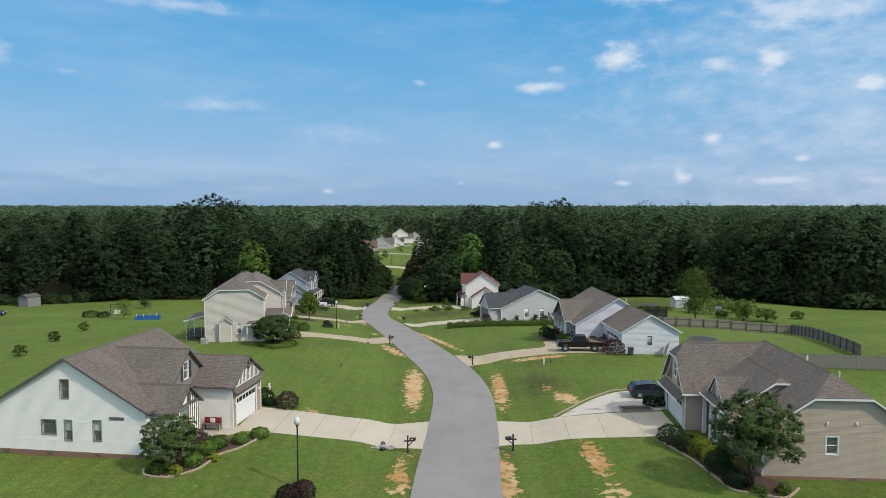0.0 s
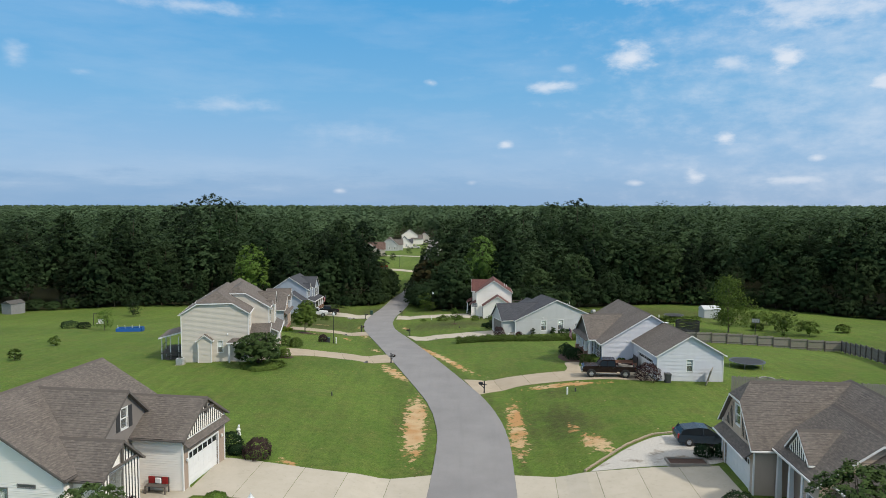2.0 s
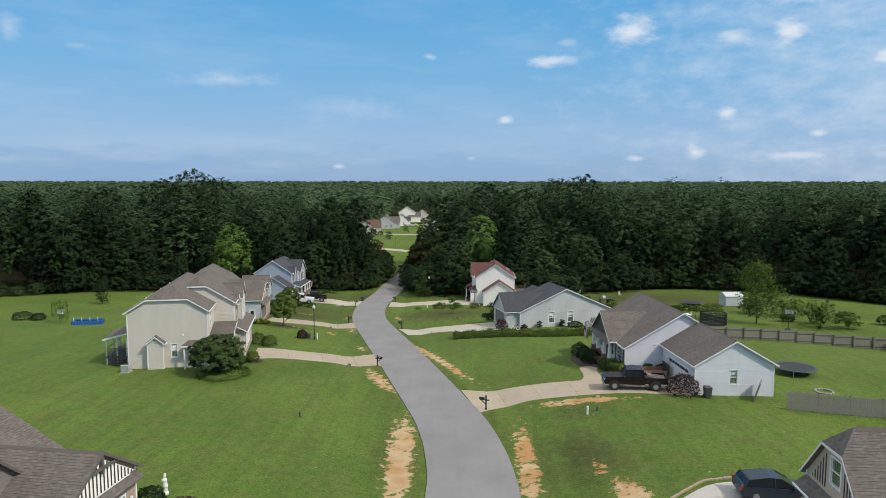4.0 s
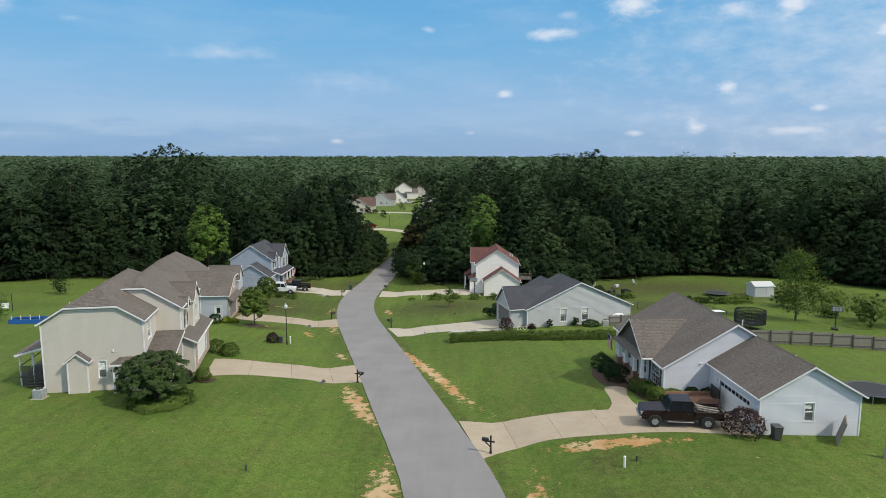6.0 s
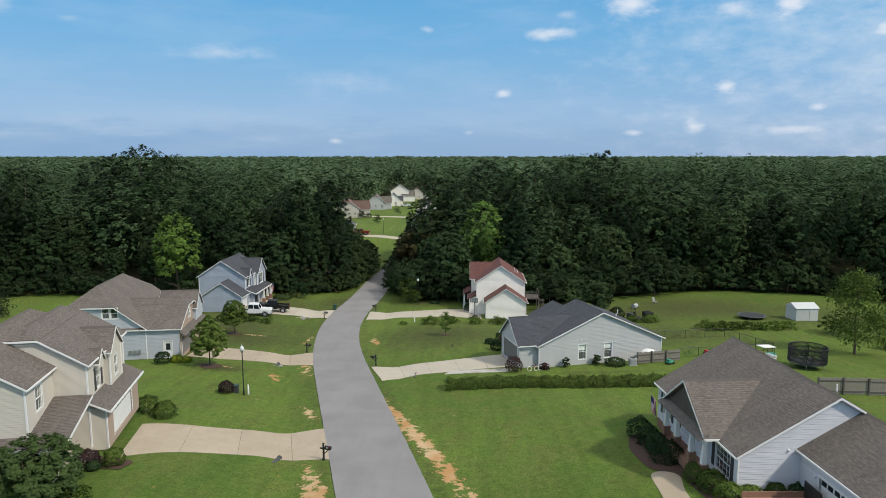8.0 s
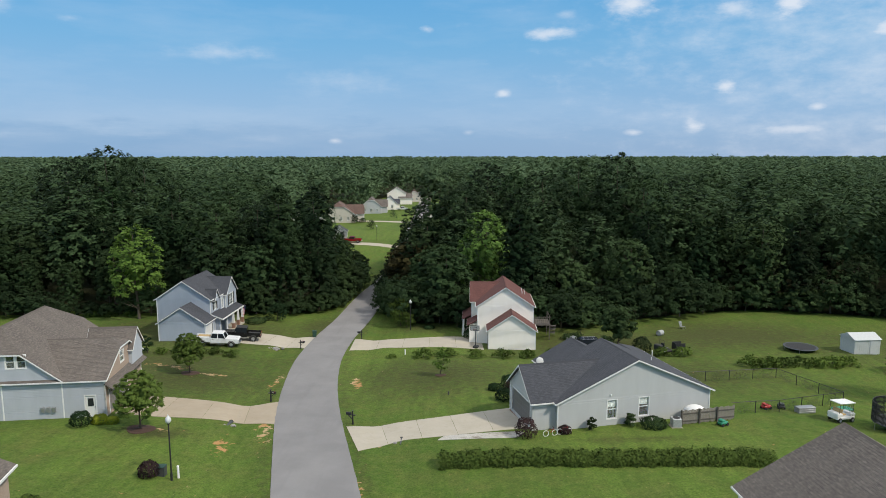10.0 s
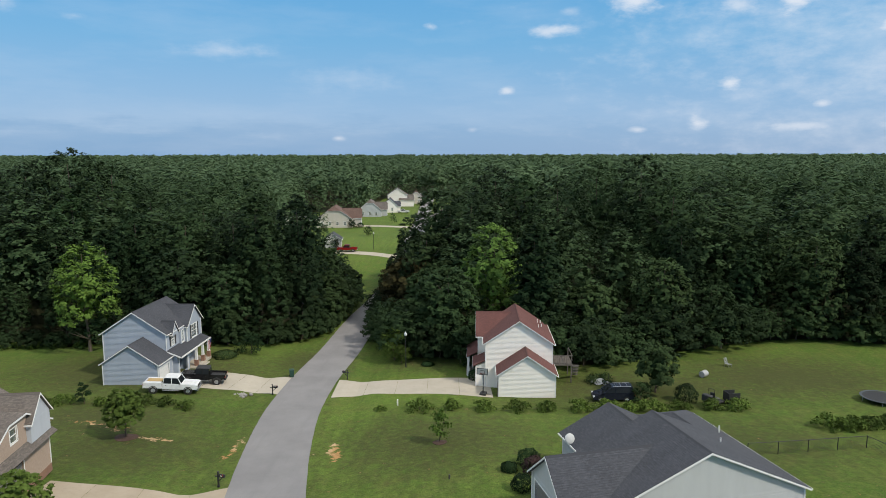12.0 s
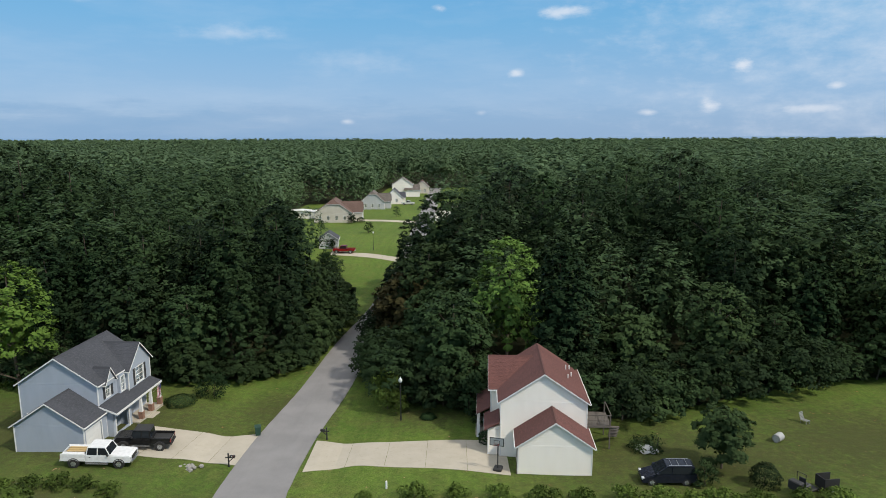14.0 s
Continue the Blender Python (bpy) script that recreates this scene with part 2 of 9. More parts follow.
def grass_mat():
    k = Nodes("lawn")
    pos = k.place()
    broad = k.noise(pos, 0.045, 4)
    mid = k.noise(pos, 0.4, 5, 0.62)
    fine = k.noise(pos, 7, 5, 0.75)
    clump = k.noise(pos, 1.7, 5, 0.7)
    mow = k.noise(k.scaled(pos, (1.0, 0.05, 1)), 1.1, 3)
    col = k.mix(k.span(broad, 0.38, 0.62), (0.096, 0.172, 0.026), (0.165, 0.258, 0.042))
    col = k.mix(k.math("MULTIPLY", k.span(mid, 0.42, 0.68), 0.85), col, (0.165, 0.182, 0.048))
    col = k.mix(k.math("MULTIPLY", k.span(mow, 0.45, 0.62), 0.38), col, (0.070, 0.122, 0.020))
    col = k.mix(k.math("MULTIPLY", k.span(clump, 0.42, 0.72), 0.6), col, (0.060, 0.100, 0.018))
    col = k.mix(k.math("MULTIPLY", k.span(clump, 0.52, 0.30), 0.45), col, (0.185, 0.200, 0.060))
    col = k.mix(k.span(fine, 0.42, 0.66, 0.0, 0.85), col, (0.048, 0.078, 0.016))
    at = k.n.new("ShaderNodeAttribute")
    at.attribute_name = "soil"
    sep = k.n.new("ShaderNodeSeparateColor")
    k.l.new(at.outputs["Color"], sep.inputs[0])
    breakup = k.noise(pos, 1.4, 6, 0.68)
    # dry grass tone, darkened so the far lawns also carry a cloud's shade
    dry_shade = k.span(k.math("ADD", sep.outputs[1], k.math("MULTIPLY", k.math("SUBTRACT", breakup, 0.5), 1.3)), 0.3, 0.85)
    col = k.mix(k.math("MULTIPLY", dry_shade, 0.85), col, k.mix(fine, (0.080, 0.079, 0.030), (0.042, 0.048, 0.017)))
    sm = k.span(k.math("ADD", sep.outputs[0], k.math("MULTIPLY", k.math("SUBTRACT", breakup, 0.5), 2.4)), 0.38, 0.58)
    clay = k.mix(k.span(k.noise(pos, 0.3, 3), 0.42, 0.58), (0.50, 0.27, 0.11), (0.60, 0.44, 0.26))
    clay = k.mix(k.math("MULTIPLY", fine, 0.5), clay, (0.30, 0.20, 0.10))
    col = k.mix(sm, col, clay)
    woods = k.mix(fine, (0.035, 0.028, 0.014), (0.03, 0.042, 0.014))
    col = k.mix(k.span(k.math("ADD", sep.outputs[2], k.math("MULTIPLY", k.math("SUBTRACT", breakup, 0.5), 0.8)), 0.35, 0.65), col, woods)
    k.bump(k.math("ADD", fine, k.math("MULTIPLY", clump, 1.2)), 0.09, 0.9)
    k.p.inputs["Specular IOR Level"].default_value = 0.15
    return k.done(col, 0.9)


def road_mat():
    k = Nodes("asphalt")
    pos = k.place()
    st = k.noise(pos, 0.25, 5, 0.6)
    mid = k.noise(k.scaled(pos, (1.5, 0.12, 1)), 0.9, 5, 0.6)
    gr = k.noise(pos, 45, 2, 0.7)
    col = k.mix(k.span(st, 0.35, 0.65), (0.225, 0.218, 0.220), (0.272, 0.264, 0.264))
    col = k.mix(k.math("MULTIPLY", k.span(mid, 0.5, 0.75), 0.35), col, (0.19, 0.184, 0.187))
    col = k.mix(k.math("MULTIPLY", gr, 0.35), col, (0.13, 0.128, 0.13))
    k.bump(gr, 0.008)
    return k.done(col, 0.9)


def concrete_mat(name, a, b):
    k = Nodes(name)
    pos = k.place()
    st = k.noise(pos, 0.5, 6, 0.65)
    gr = k.noise(pos, 38, 3, 0.7)
    col = k.mix(k.span(st, 0.35, 0.7), a, b)
    col = k.mix(k.math("MULTIPLY", k.lone(), 0.25), col, tuple(v * 0.85 for v in b))
    col = k.mix(k.math("MULTIPLY", k.span(k.noise(pos, 2.2, 5, 0.7), 0.55, 0.8), 0.4), col, tuple(v * 0.55 for v in b))
    col = k.mix(k.math("MULTIPLY", gr, 0.2), col, tuple(v * 0.7 for v in a))
    k.bump(gr, 0.004)
    return k.done(col, 0.88)


def gravel_mat():
    k = Nodes("pale_gravel")
    pos = k.place()
    stones = k.noise(pos, 16, 4, 0.8)
    thin = k.noise(k.scaled(pos, (0.8, 1.5, 1)), 0.8, 6, 0.7)
    col = k.mix(k.span(stones, 0.3, 0.7), (0.30, 0.28, 0.25), (0.62, 0.60, 0.56))
    col = k.mix(k.span(thin, 0.53, 0.66, 0.0, 0.85), col, k.mix(stones, (0.10, 0.075, 0.05), (0.22, 0.18, 0.13)))
    k.bump(stones, 0.03)
    return k.done(col, 0.95)


M = {}
M["grass"], M["road"] = grass_mat(), road_mat()
M["concrete"] = concrete_mat("driveway_concrete", (0.49, 0.445, 0.37), (0.42, 0.38, 0.305))
M["tan_concrete"] = concrete_mat("tan_concrete", (0.44, 0.37, 0.28), (0.37, 0.305, 0.22))
M["gravel"] = gravel_mat()
M["white_siding"] = siding_mat("white_siding", (0.93, 0.885, 0.82), (0.89, 0.845, 0.78))
M["cream_siding"] = siding_mat("cream_siding", (0.60, 0.555, 0.485), (0.54, 0.50, 0.435))
M["tan_siding"] = siding_mat("tan_siding", (0.50, 0.405, 0.325), (0.44, 0.35, 0.28))
M["pale_siding"] = siding_mat("pale_siding", (0.65, 0.66, 0.70), (0.59, 0.60, 0.64))
M["mist_siding"] = siding_mat("mist_grey_siding", (0.47, 0.495, 0.535), (0.42, 0.445, 0.485))
M["grey_siding"] = siding_mat("light_grey_siding", (0.50, 0.51, 0.51), (0.45, 0.46, 0.46))
M["blue_siding"] = siding_mat("blue_grey_siding", (0.38, 0.42, 0.485), (0.335, 0.375, 0.44))
M["trim"] = worn("white_trim", (0.80, 0.80, 0.79), (0.72, 0.72, 0.71), 2, 0.5, 40, 0.001)
M["roof_brown"] = shingle_mat("grey_brown_shingles", (0.142, 0.122, 0.108), (0.195, 0.168, 0.148), (0.098, 0.085, 0.076))
M["roof_dark"] = shingle_mat("charcoal_shingles", (0.058, 0.062, 0.074), (0.082, 0.086, 0.10), (0.045, 0.048, 0.058))
M["roof_red"] = shingle_mat("red_brown_shingles", (0.125, 0.052, 0.045), (0.165, 0.070, 0.060), (0.105, 0.044, 0.040))
M["roof_redbrown"] = shingle_mat("brown_red_shingles", (0.135, 0.085, 0.068), (0.175, 0.112, 0.09), (0.11, 0.07, 0.058))
M["brick"] = worn("brown_brick", (0.30, 0.17, 0.115), (0.22, 0.12, 0.085), 6, 0.85, 30, 0.004)
M["stone"] = worn("tan_brick", (0.42, 0.33, 0.26), (0.30, 0.22, 0.17), 6, 0.85, 20, 0.01)
M["glass"] = pane_mat()
M["black"] = worn("black_paint", (0.018, 0.018, 0.02), (0.03, 0.03, 0.032), 3, 0.45, 40, 0.001)
M["dark_wood"] = worn("weathered_dark_wood", (0.085, 0.075, 0.067), (0.135, 0.12, 0.108), 2, 0.85, 25, 0.005)
M["fence_wood"] = worn("grey_fence_wood", (0.20, 0.182, 0.158), (0.29, 0.262, 0.228), 2, 0.85, 25, 0.005)
M["slate_wood"] = worn("slate_grey_fence_wood", (0.135, 0.128, 0.122), (0.20, 0.188, 0.175), 2, 0.85, 25, 0.005)
M["bark"] = worn("bark", (0.12, 0.095, 0.072), (0.075, 0.06, 0.045), 3, 0.9, 12, 0.03)
M["mulch"] = worn("brown_mulch", (0.09, 0.05, 0.035), (0.055, 0.032, 0.024), 5, 0.95, 18, 0.03)
M["leaf_forest"] = leaf_mat("forest_leaves", (0.013, 0.028, 0.012), (0.033, 0.060, 0.023), (0.036, 0.051, 0.020))
M["leaf_russet"] = leaf_mat("russet_green_leaves", (0.036, 0.036, 0.014), (0.062, 0.058, 0.022), (0.070, 0.048, 0.020))
M["leaf_woods"] = leaf_mat("woods_leaves", (0.022, 0.044, 0.020), (0.047, 0.080, 0.033), (0.049, 0.072, 0.031))
# distance haze is mixed into this leaf colour, so far woods look paler
M["leaf_haze"] = leaf_mat("haze_pale_leaves", (0.074, 0.124, 0.060), (0.108, 0.168, 0.080), (0.112, 0.158, 0.082))
M["leaf_brush"] = leaf_mat("brush_leaves", (0.019, 0.037, 0.014), (0.044, 0.074, 0.027), (0.043, 0.060, 0.023))
M["leaf_light"] = leaf_mat("light_leaves", (0.060, 0.112, 0.020), (0.108, 0.180, 0.035), (0.095, 0.15, 0.03))
M["leaf_bright"] = leaf_mat("bright_leaves", (0.078, 0.150, 0.032), (0.125, 0.215, 0.048), (0.105, 0.180, 0.04))
M["leaf_dark"] = leaf_mat("dark_leaves", (0.013, 0.030, 0.013), (0.030, 0.060, 0.022), (0.022, 0.044, 0.018))
M["leaf_yellow"] = leaf_mat("yellow_green_leaves", (0.15, 0.20, 0.02), (0.26, 0.30, 0.03), (0.20, 0.25, 0.03))
M["leaf_yard"] = leaf_mat("yard_leaves", (0.050, 0.088, 0.018), (0.110, 0.165, 0.034), (0.095, 0.125, 0.030))
M["leaf_myrtle"] = leaf_mat("myrtle_leaves", (0.036, 0.068, 0.020), (0.082, 0.130, 0.040), (0.070, 0.100, 0.032))
M["leaf_plum"] = leaf_mat("plum_leaves", (0.035, 0.022, 0.024), (0.060, 0.036, 0.036), (0.045, 0.035, 0.03))
# ground heights: a profile along the road, banks beside it, and known spots
PROF_Y = (-400, 0, 61, 92, 115, 131, 151, 166, 190, 216, 240, 262, 282, 340, 520, 900, 6000)
PROF_Z = (2.6, 2.3, 1.7, 0.95, -0.3, -1.4, -3.4, -4.3, -5.2, -6.0, -6.2, -4.9, -3.0, -3.0, -2.0, 0.0, 0.0)
ROAD_Y = (-80, 0, 30, 47, 61, 72, 83, 88.5, 98, 106, 122.7, 136, 150.7, 160, 170, 188, 212, 230, 245, 264, 282, 330, 500)
ROAD_X = (0, 0.2, 0.6, 1.05, 1.9, 2.05, 0.5, -0.9, -3.35, -5.35, -9.6, -12.8, -15.5, -16.6, -16.9, -15.9, -15.2, -13.6, -12.6, -11.5, -11.0, -11.5, -14)
SPOTS = ((-22, 49, 3.0), (-17, 54, 3.45), (-34, 45, 2.9), (24, 45, 2.75), (20, 56, 2.8), (34, 50, 2.7), (19, 94.5, 2.25), (31, 87, 2.2),
         (-34, 94.5, 2.4), (-22.8, 99.4, 2.1), (9.3, 128.5, -0.65), (26, 133, -0.6), (7, 165.5, -3.9), (13, 165, -3.9),
         (-42, 167.8, -3.5), (-35, 171, -3.5), (-30.6, 130.7, -0.15), (0.3, 149, -2.3), (16.5, 98.7, 1.6),
         (12.8, 67.5, 2.6), (53.4, 138.8, -1.9), (56, 160.5, -2.6), (64, 120, -1.2), (40, 183, -4.1))


def ease(a, b, v):
    t = np.clip((v - a) / (b - a), 0, 1)
    return t * t * (3 - 2 * t)


def bend(v, xs, ys):
    """A smooth line through given places."""
    xs, ys = np.array(xs, float), np.array(ys, float)
    d = np.gradient(ys, xs)
    v = np.clip(v, xs[0], xs[-1])
    i = np.clip(np.searchsorted(xs, v, side="right") - 1, 0, len(xs) - 2)
    h = xs[i + 1] - xs[i]
    s = (v - xs[i]) / h
    return ((2 * s**3 - 3 * s**2 + 1) * ys[i] + (s**3 - 2 * s**2 + s) * h * d[i]
            + (3 * s**2 - 2 * s**3) * ys[i + 1] + (s**3 - s**2) * h * d[i + 1])


def road_x(y):
    return bend(y, ROAD_Y, ROAD_X)


def bare_ground(x, y):
    side = x - road_x(y)
    bank = np.where(side < 0, np.interp(y, (54, 100, 168), (1.5, 1.2, 0.8)), 1.0)
    return bend(y, PROF_Y, PROF_Z) + bank * ease(4.5, 20, np.abs(side)) * ease(260, 200, y)


SP = np.array(SPOTS, float)
NEAR = np.exp(-((SP[:, None, :2] - SP[None, :, :2]) ** 2).sum(2) / 200)
SPOT_W = np.linalg.solve(NEAR + 0.05 * np.eye(len(SP)), SP[:, 2] - bare_ground(SP[:, 0], SP[:, 1]))


def ground_z(x, y):
    x, y = np.asarray(x, float), np.asarray(y, float)
    z = bare_ground(x, y)
    off = np.zeros_like(z)
    for (sx, sy, _), w in zip(SPOTS, SPOT_W):
        off = off + w * np.exp(-((x - sx) ** 2 + (y - sy) ** 2) / 200)
    side = np.abs(x - road_x(y))
    z = z + off * ease(3.5, 9, side)
    z = z - 0.22 * np.exp(-((side - 6.6) / 1.5) ** 2) * ease(38, 44, y) * ease(215, 205, y)
    return z + 0.05 * np.sin(x * 0.31 + 1) * np.sin(y * 0.27) * ease(8, 14, side)


# ---- building helpers ----
def mesh_from(name, verts, faces, uvs=None, mats=(), idx=None):
    me = bpy.data.meshes.new(name)
    me.from_pydata([tuple(map(float, v)) for v in verts], [], faces)
    if uvs is not None:
        lay = me.uv_layers.new(name="UVMap")
        lay.data.foreach_set("uv", np.array(uvs, np.float32).ravel())
    for m in mats:
        me.materials.append(m)
    if idx is not None:
        me.polygons.foreach_set("material_index", np.array(idx, np.int32))
    me.update()
    return me


def quads_mesh(name, verts, n, mat, tri=False, shade=None):
    """A mesh of loose quads or triangles from an array of corners; shade: the way each one faces the light."""
    k = 3 if tri else 4
    if shade is not None:
        verts = np.array(verts)
        shade = shade if shade.ndim == 3 else np.repeat(shade[:, None], k, 1)
        flip = (np.cross(verts[:, 1] - verts[:, 0], verts[:, 2] - verts[:, 0]) * shade.mean(1)).sum(1) < 0
        verts[flip] = verts[flip][:, ::-1]
        shade = np.array(shade)
        shade[flip] = shade[flip][:, ::-1]
    me = bpy.data.meshes.new(name)
    me.vertices.add(n * k)
    me.vertices.foreach_set("co", np.asarray(verts, np.float32).ravel())
    me.loops.add(n * k)
    me.loops.foreach_set("vertex_index", np.arange(n * k, dtype=np.int32))
    me.polygons.add(n)
    me.polygons.foreach_set("loop_start", np.arange(0, n * k, k, dtype=np.int32))
    me.update(calc_edges=True)
    me.materials.append(mat)
    if shade is not None:
        me.normals_split_custom_set_from_vertices(shade.reshape(-1, 3).astype(np.float32))
    return me


def part(name, bm, material, parent, label=""):
    """Links a bmesh or a mesh as one object under a thing or a part."""
    if isinstance(bm, bmesh.types.BMesh):
        me = bpy.data.meshes.new(name)
        bm.to_mesh(me)
        bm.free()
    else:
        me = bm
    if material is not None and not me.materials:
        me.materials.append(material)
    ob = new(name, me)
    ob.parent = parent
    return tagged(ob, label=label)


def thing(name, m, label, category, group="", kind=""):
    ob = new(name)
    ob.matrix_world = m
    ob.empty_display_size = 0.2
    return tagged(ob, label, category, group, kind)


def box(bm, x0, x1, y0, y1, z0, z1, bevel=0.0):
    vs = [bm.verts.new((x, y, z)) for z in (z0, z1) for x, y in ((x0, y0), (x1, y0), (x1, y1), (x0, y1))]
    fs = [(3, 2, 1, 0), (4, 5, 6, 7), (0, 1, 5, 4), (1, 2, 6, 5), (2, 3, 7, 6), (3, 0, 4, 7)]
    made = [bm.faces.new([vs[i] for i in f]) for f in fs]
    if bevel:
        bmesh.ops.bevel(bm, geom=list({e for f in made for e in f.edges}), offset=bevel, segments=1, affect="EDGES")


def boxes(*rows, bevel=0.0):
    bm = bmesh.new()
    for r in rows:
        b2 = bmesh.new()
        box(b2, *r, bevel=bevel)
        me = bpy.data.meshes.new("tmp")
        b2.to_mesh(me)
        b2.free()
        bm.from_mesh(me)
        bpy.data.meshes.remove(me)
    return bm


def tube(bm, a, b, r0, r1=None, n=8, caps=True):
    a, b = Vector(a), Vector(b)
    r1 = r0 if r1 is None else r1
    q = (b - a).to_track_quat("Z", "Y")
    ring = [[bm.verts.new(p + q @ Vector((math.cos(t) * r, math.sin(t) * r, 0))) for t in (2 * math.pi * i / n for i in range(n))] for p, r in ((a, r0), (b, r1))]
    for i in range(n):
        bm.faces.new((ring[0][i], ring[0][(i + 1) % n], ring[1][(i + 1) % n], ring[1][i]))
    if caps:
        bm.faces.new(ring[0][::-1])
        bm.faces.new(ring[1])
    return bm


def tubes(*rows, n=8):
    bm = bmesh.new()
    for r in rows:
        tube(bm, *r, n=n)
    return bm


# ---- ground, road, drives ----
def gz(x, y):
    return float(ground_z(x, y))


def axis_lines(parts_):
    out = []
    for a, b, step in parts_:
        out += list(np.arange(a, b, step))
    return np.array(out + [parts_[-1][1]])


gx_ = axis_lines(((-4400, -800, 300), (-800, -200, 60), (-200, -70, 6), (-70, 75, 0.8), (75, 200, 6), (200, 800, 60), (800, 4400, 300)))
gy_ = axis_lines(((-600, -100, 80), (-100, 30, 10), (30, 200, 0.8), (200, 440, 4), (440, 800, 40), (800, 4800, 400)))
GX, GY = np.meshgrid(gx_, gy_)
GZ = ground_z(GX, GY)
onroad = np.abs(GX - road_x(GY))
GZ = GZ - 0.08 * (1 - ease(2.9, 3.6, onroad))
# bare clay: x, y, half length across and along, turn, weight
SOIL = ((-3.3, 74.5, 1.1, 9.5, 2, 0.85), (6.4, 73.5, 0.9, 8.5, -3, 0.72), (12.4, 66.3, 1.1, 2.6, 10, 0.66), (11.2, 70.5, 0.7, 1.6, 10, 0.42), (12.0, 51.0, 1.0, 4.2, 0, 0.62), (11.8, 44, 1.2, 2.6, 0, 0.5),
        (-3.2, 48, 0.9, 4.5, 0, 0.6), (4.7, 46, 0.8, 8, 0, 0.72), (-1.4, 108, 0.8, 13, 22, 0.8), (13.0, 85.4, 4.5, 0.8, -3, 0.8), (-7.4, 96.5, 0.8, 6, 20, 0.75),
        (-11.8, 114.2, 0.7, 2.2, 20, 0.6), (-9.6, 149, 0.5, 2.6, 10, 0.7), (-15.9, 131, 0.6, 5, 14, 0.55), (-5.5, 128, 0.9, 1.4, 0, 0.6), (-12, 60.2, 1.0, 0.9, 0, 0.6),
        (11.2, 92.6, 2.2, 0.5, 0, 0.55), (-36.5, 154.5, 2.2, 0.55, -20, 0.6), (-32.5, 152.8, 1.9, 0.5, -10, 0.6), (-27.8, 150.7, 1.8, 0.6, 0, 0.6), (-18.4, 126.5, 0.6, 3.0, 12, 0.6), (-24.6, 128.3, 1.6, 0.6, 0, 0.5), (-19.5, 150, 0.5, 5, -5, 0.5))
# dry grass; the broad far zones also paint cloud shade over the lawns
DRY_SHADE = ((-29, 150.6, 5, 1.6, 0.9), (-33, 153, 3, 1.5, 0.7), (-25, 127.5, 4, 2.0, 0.9), (-22, 182, 4, 9, 0.8), (-38, 185, 16, 5, 0.7), (12, 83, 4, 3, 0.6), (-42, 180, 8, 6, 0.7),
       (11, 73, 3.5, 7, 0.8), (7.5, 74, 2, 9, 0.6), (-4.5, 76, 1.6, 9, 0.6), (45, 172, 20, 14, 0.9), (0, 140, 10, 8, 0.4), (-36, 156, 18, 10, 0.85), (-24, 158, 9, 9, 0.6), (-26, 144, 8, 6, 0.5), (30, 156, 20, 5, 0.5), (60, 170, 16, 10, 0.5), (-13, 72, 2, 3, 0.35), (-14, 82, 2.5, 1.2, 0.4), (18, 126.5, 8, 1.0, 0.7), (34, 134, 5, 2, 0.5), (-40, 174, 26, 15, 0.95), (0, 150, 16, 14, 0.8), (25, 168, 26, 13, 0.85), (-30, 148, 16, 12, 0.8), (-18, 182, 8, 9, 0.9), (-2, 180, 9, 7, 0.75), (30, 150, 22, 13, 0.7), (60, 165, 25, 18, 0.7), (12, 78, 8, 8, 0.38), (-12, 52, 8, 8, 0.2), (10, 140, 10, 6, 0.4))
soil, dry_shade = np.zeros_like(GX), np.zeros_like(GX)
for sx, sy, sa, sb, turn, w in SOIL:
    c_, s_ = math.cos(radians(turn)), math.sin(radians(turn))
    u_, v_ = (GX - sx) * c_ + (GY - sy) * s_, -(GX - sx) * s_ + (GY - sy) * c_
    soil = np.maximum(soil, w * np.exp(-((u_ / sa) ** 2 + (v_ / sb) ** 2) ** 2 * 0.7))
for sx, sy, sa, sb, w in DRY_SHADE:
    dry_shade = np.maximum(dry_shade, w * np.exp(-((GX - sx) / sa) ** 2 - ((GY - sy) / sb) ** 2))
dry_shade = np.maximum(dry_shade, 0.55 * np.exp(-((onroad - 3.9) / 0.9) ** 2))


def wood_left(x, y):
    return (x < np.interp(y, (190, 230, 262), (-22.5, -22.5, -31))) & (y > np.interp(x, (-300, -110, -85, -30, -23), (160, 174, 187, 191, 196)))


def wood_right(x, y):
    return (x > np.interp(y, (184, 230, 300), (-4.5, -3.5, -3))) & (y > np.interp(x, (-10, 1, 20, 35, 48, 58, 80, 100, 300), (184, 182, 178, 185, 191, 193, 186, 158, 140)))


def clearing(x, y):
    return ((y > 268) & (y < 405) & (x > -68) & (x < -6)) | ((y >= 405) & (y < 488) & (x > -42) & (x < -6)) | ((y > 330) & (y < 495) & (x >= -6) & (x < 20)) | ((x > -22 - (y - 190) * 0.06) & (x < road_x(y) + 4.5) & (y < 495))


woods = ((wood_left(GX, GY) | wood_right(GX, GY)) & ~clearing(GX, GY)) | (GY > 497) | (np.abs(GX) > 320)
nv, nu = GX.shape
ids = np.arange(nv * nu).reshape(nv, nu)
gf = np.stack([ids[:-1, :-1], ids[:-1, 1:], ids[1:, 1:], ids[1:, :-1]], -1).reshape(-1, 4)
gme = bpy.data.meshes.new("ground")
gme.from_pydata(np.stack([GX, GY, GZ], -1).reshape(-1, 3).tolist(), [], gf.tolist())
gcol = gme.color_attributes.new("soil", "FLOAT_COLOR", "POINT")
gcol.data.foreach_set("color", np.stack([soil, dry_shade, woods * 1.0, np.ones_like(soil)], -1).astype(np.float32).ravel())
gme.polygons.foreach_set("use_smooth", np.ones(len(gf), bool))
gme.materials.append(M["grass"])
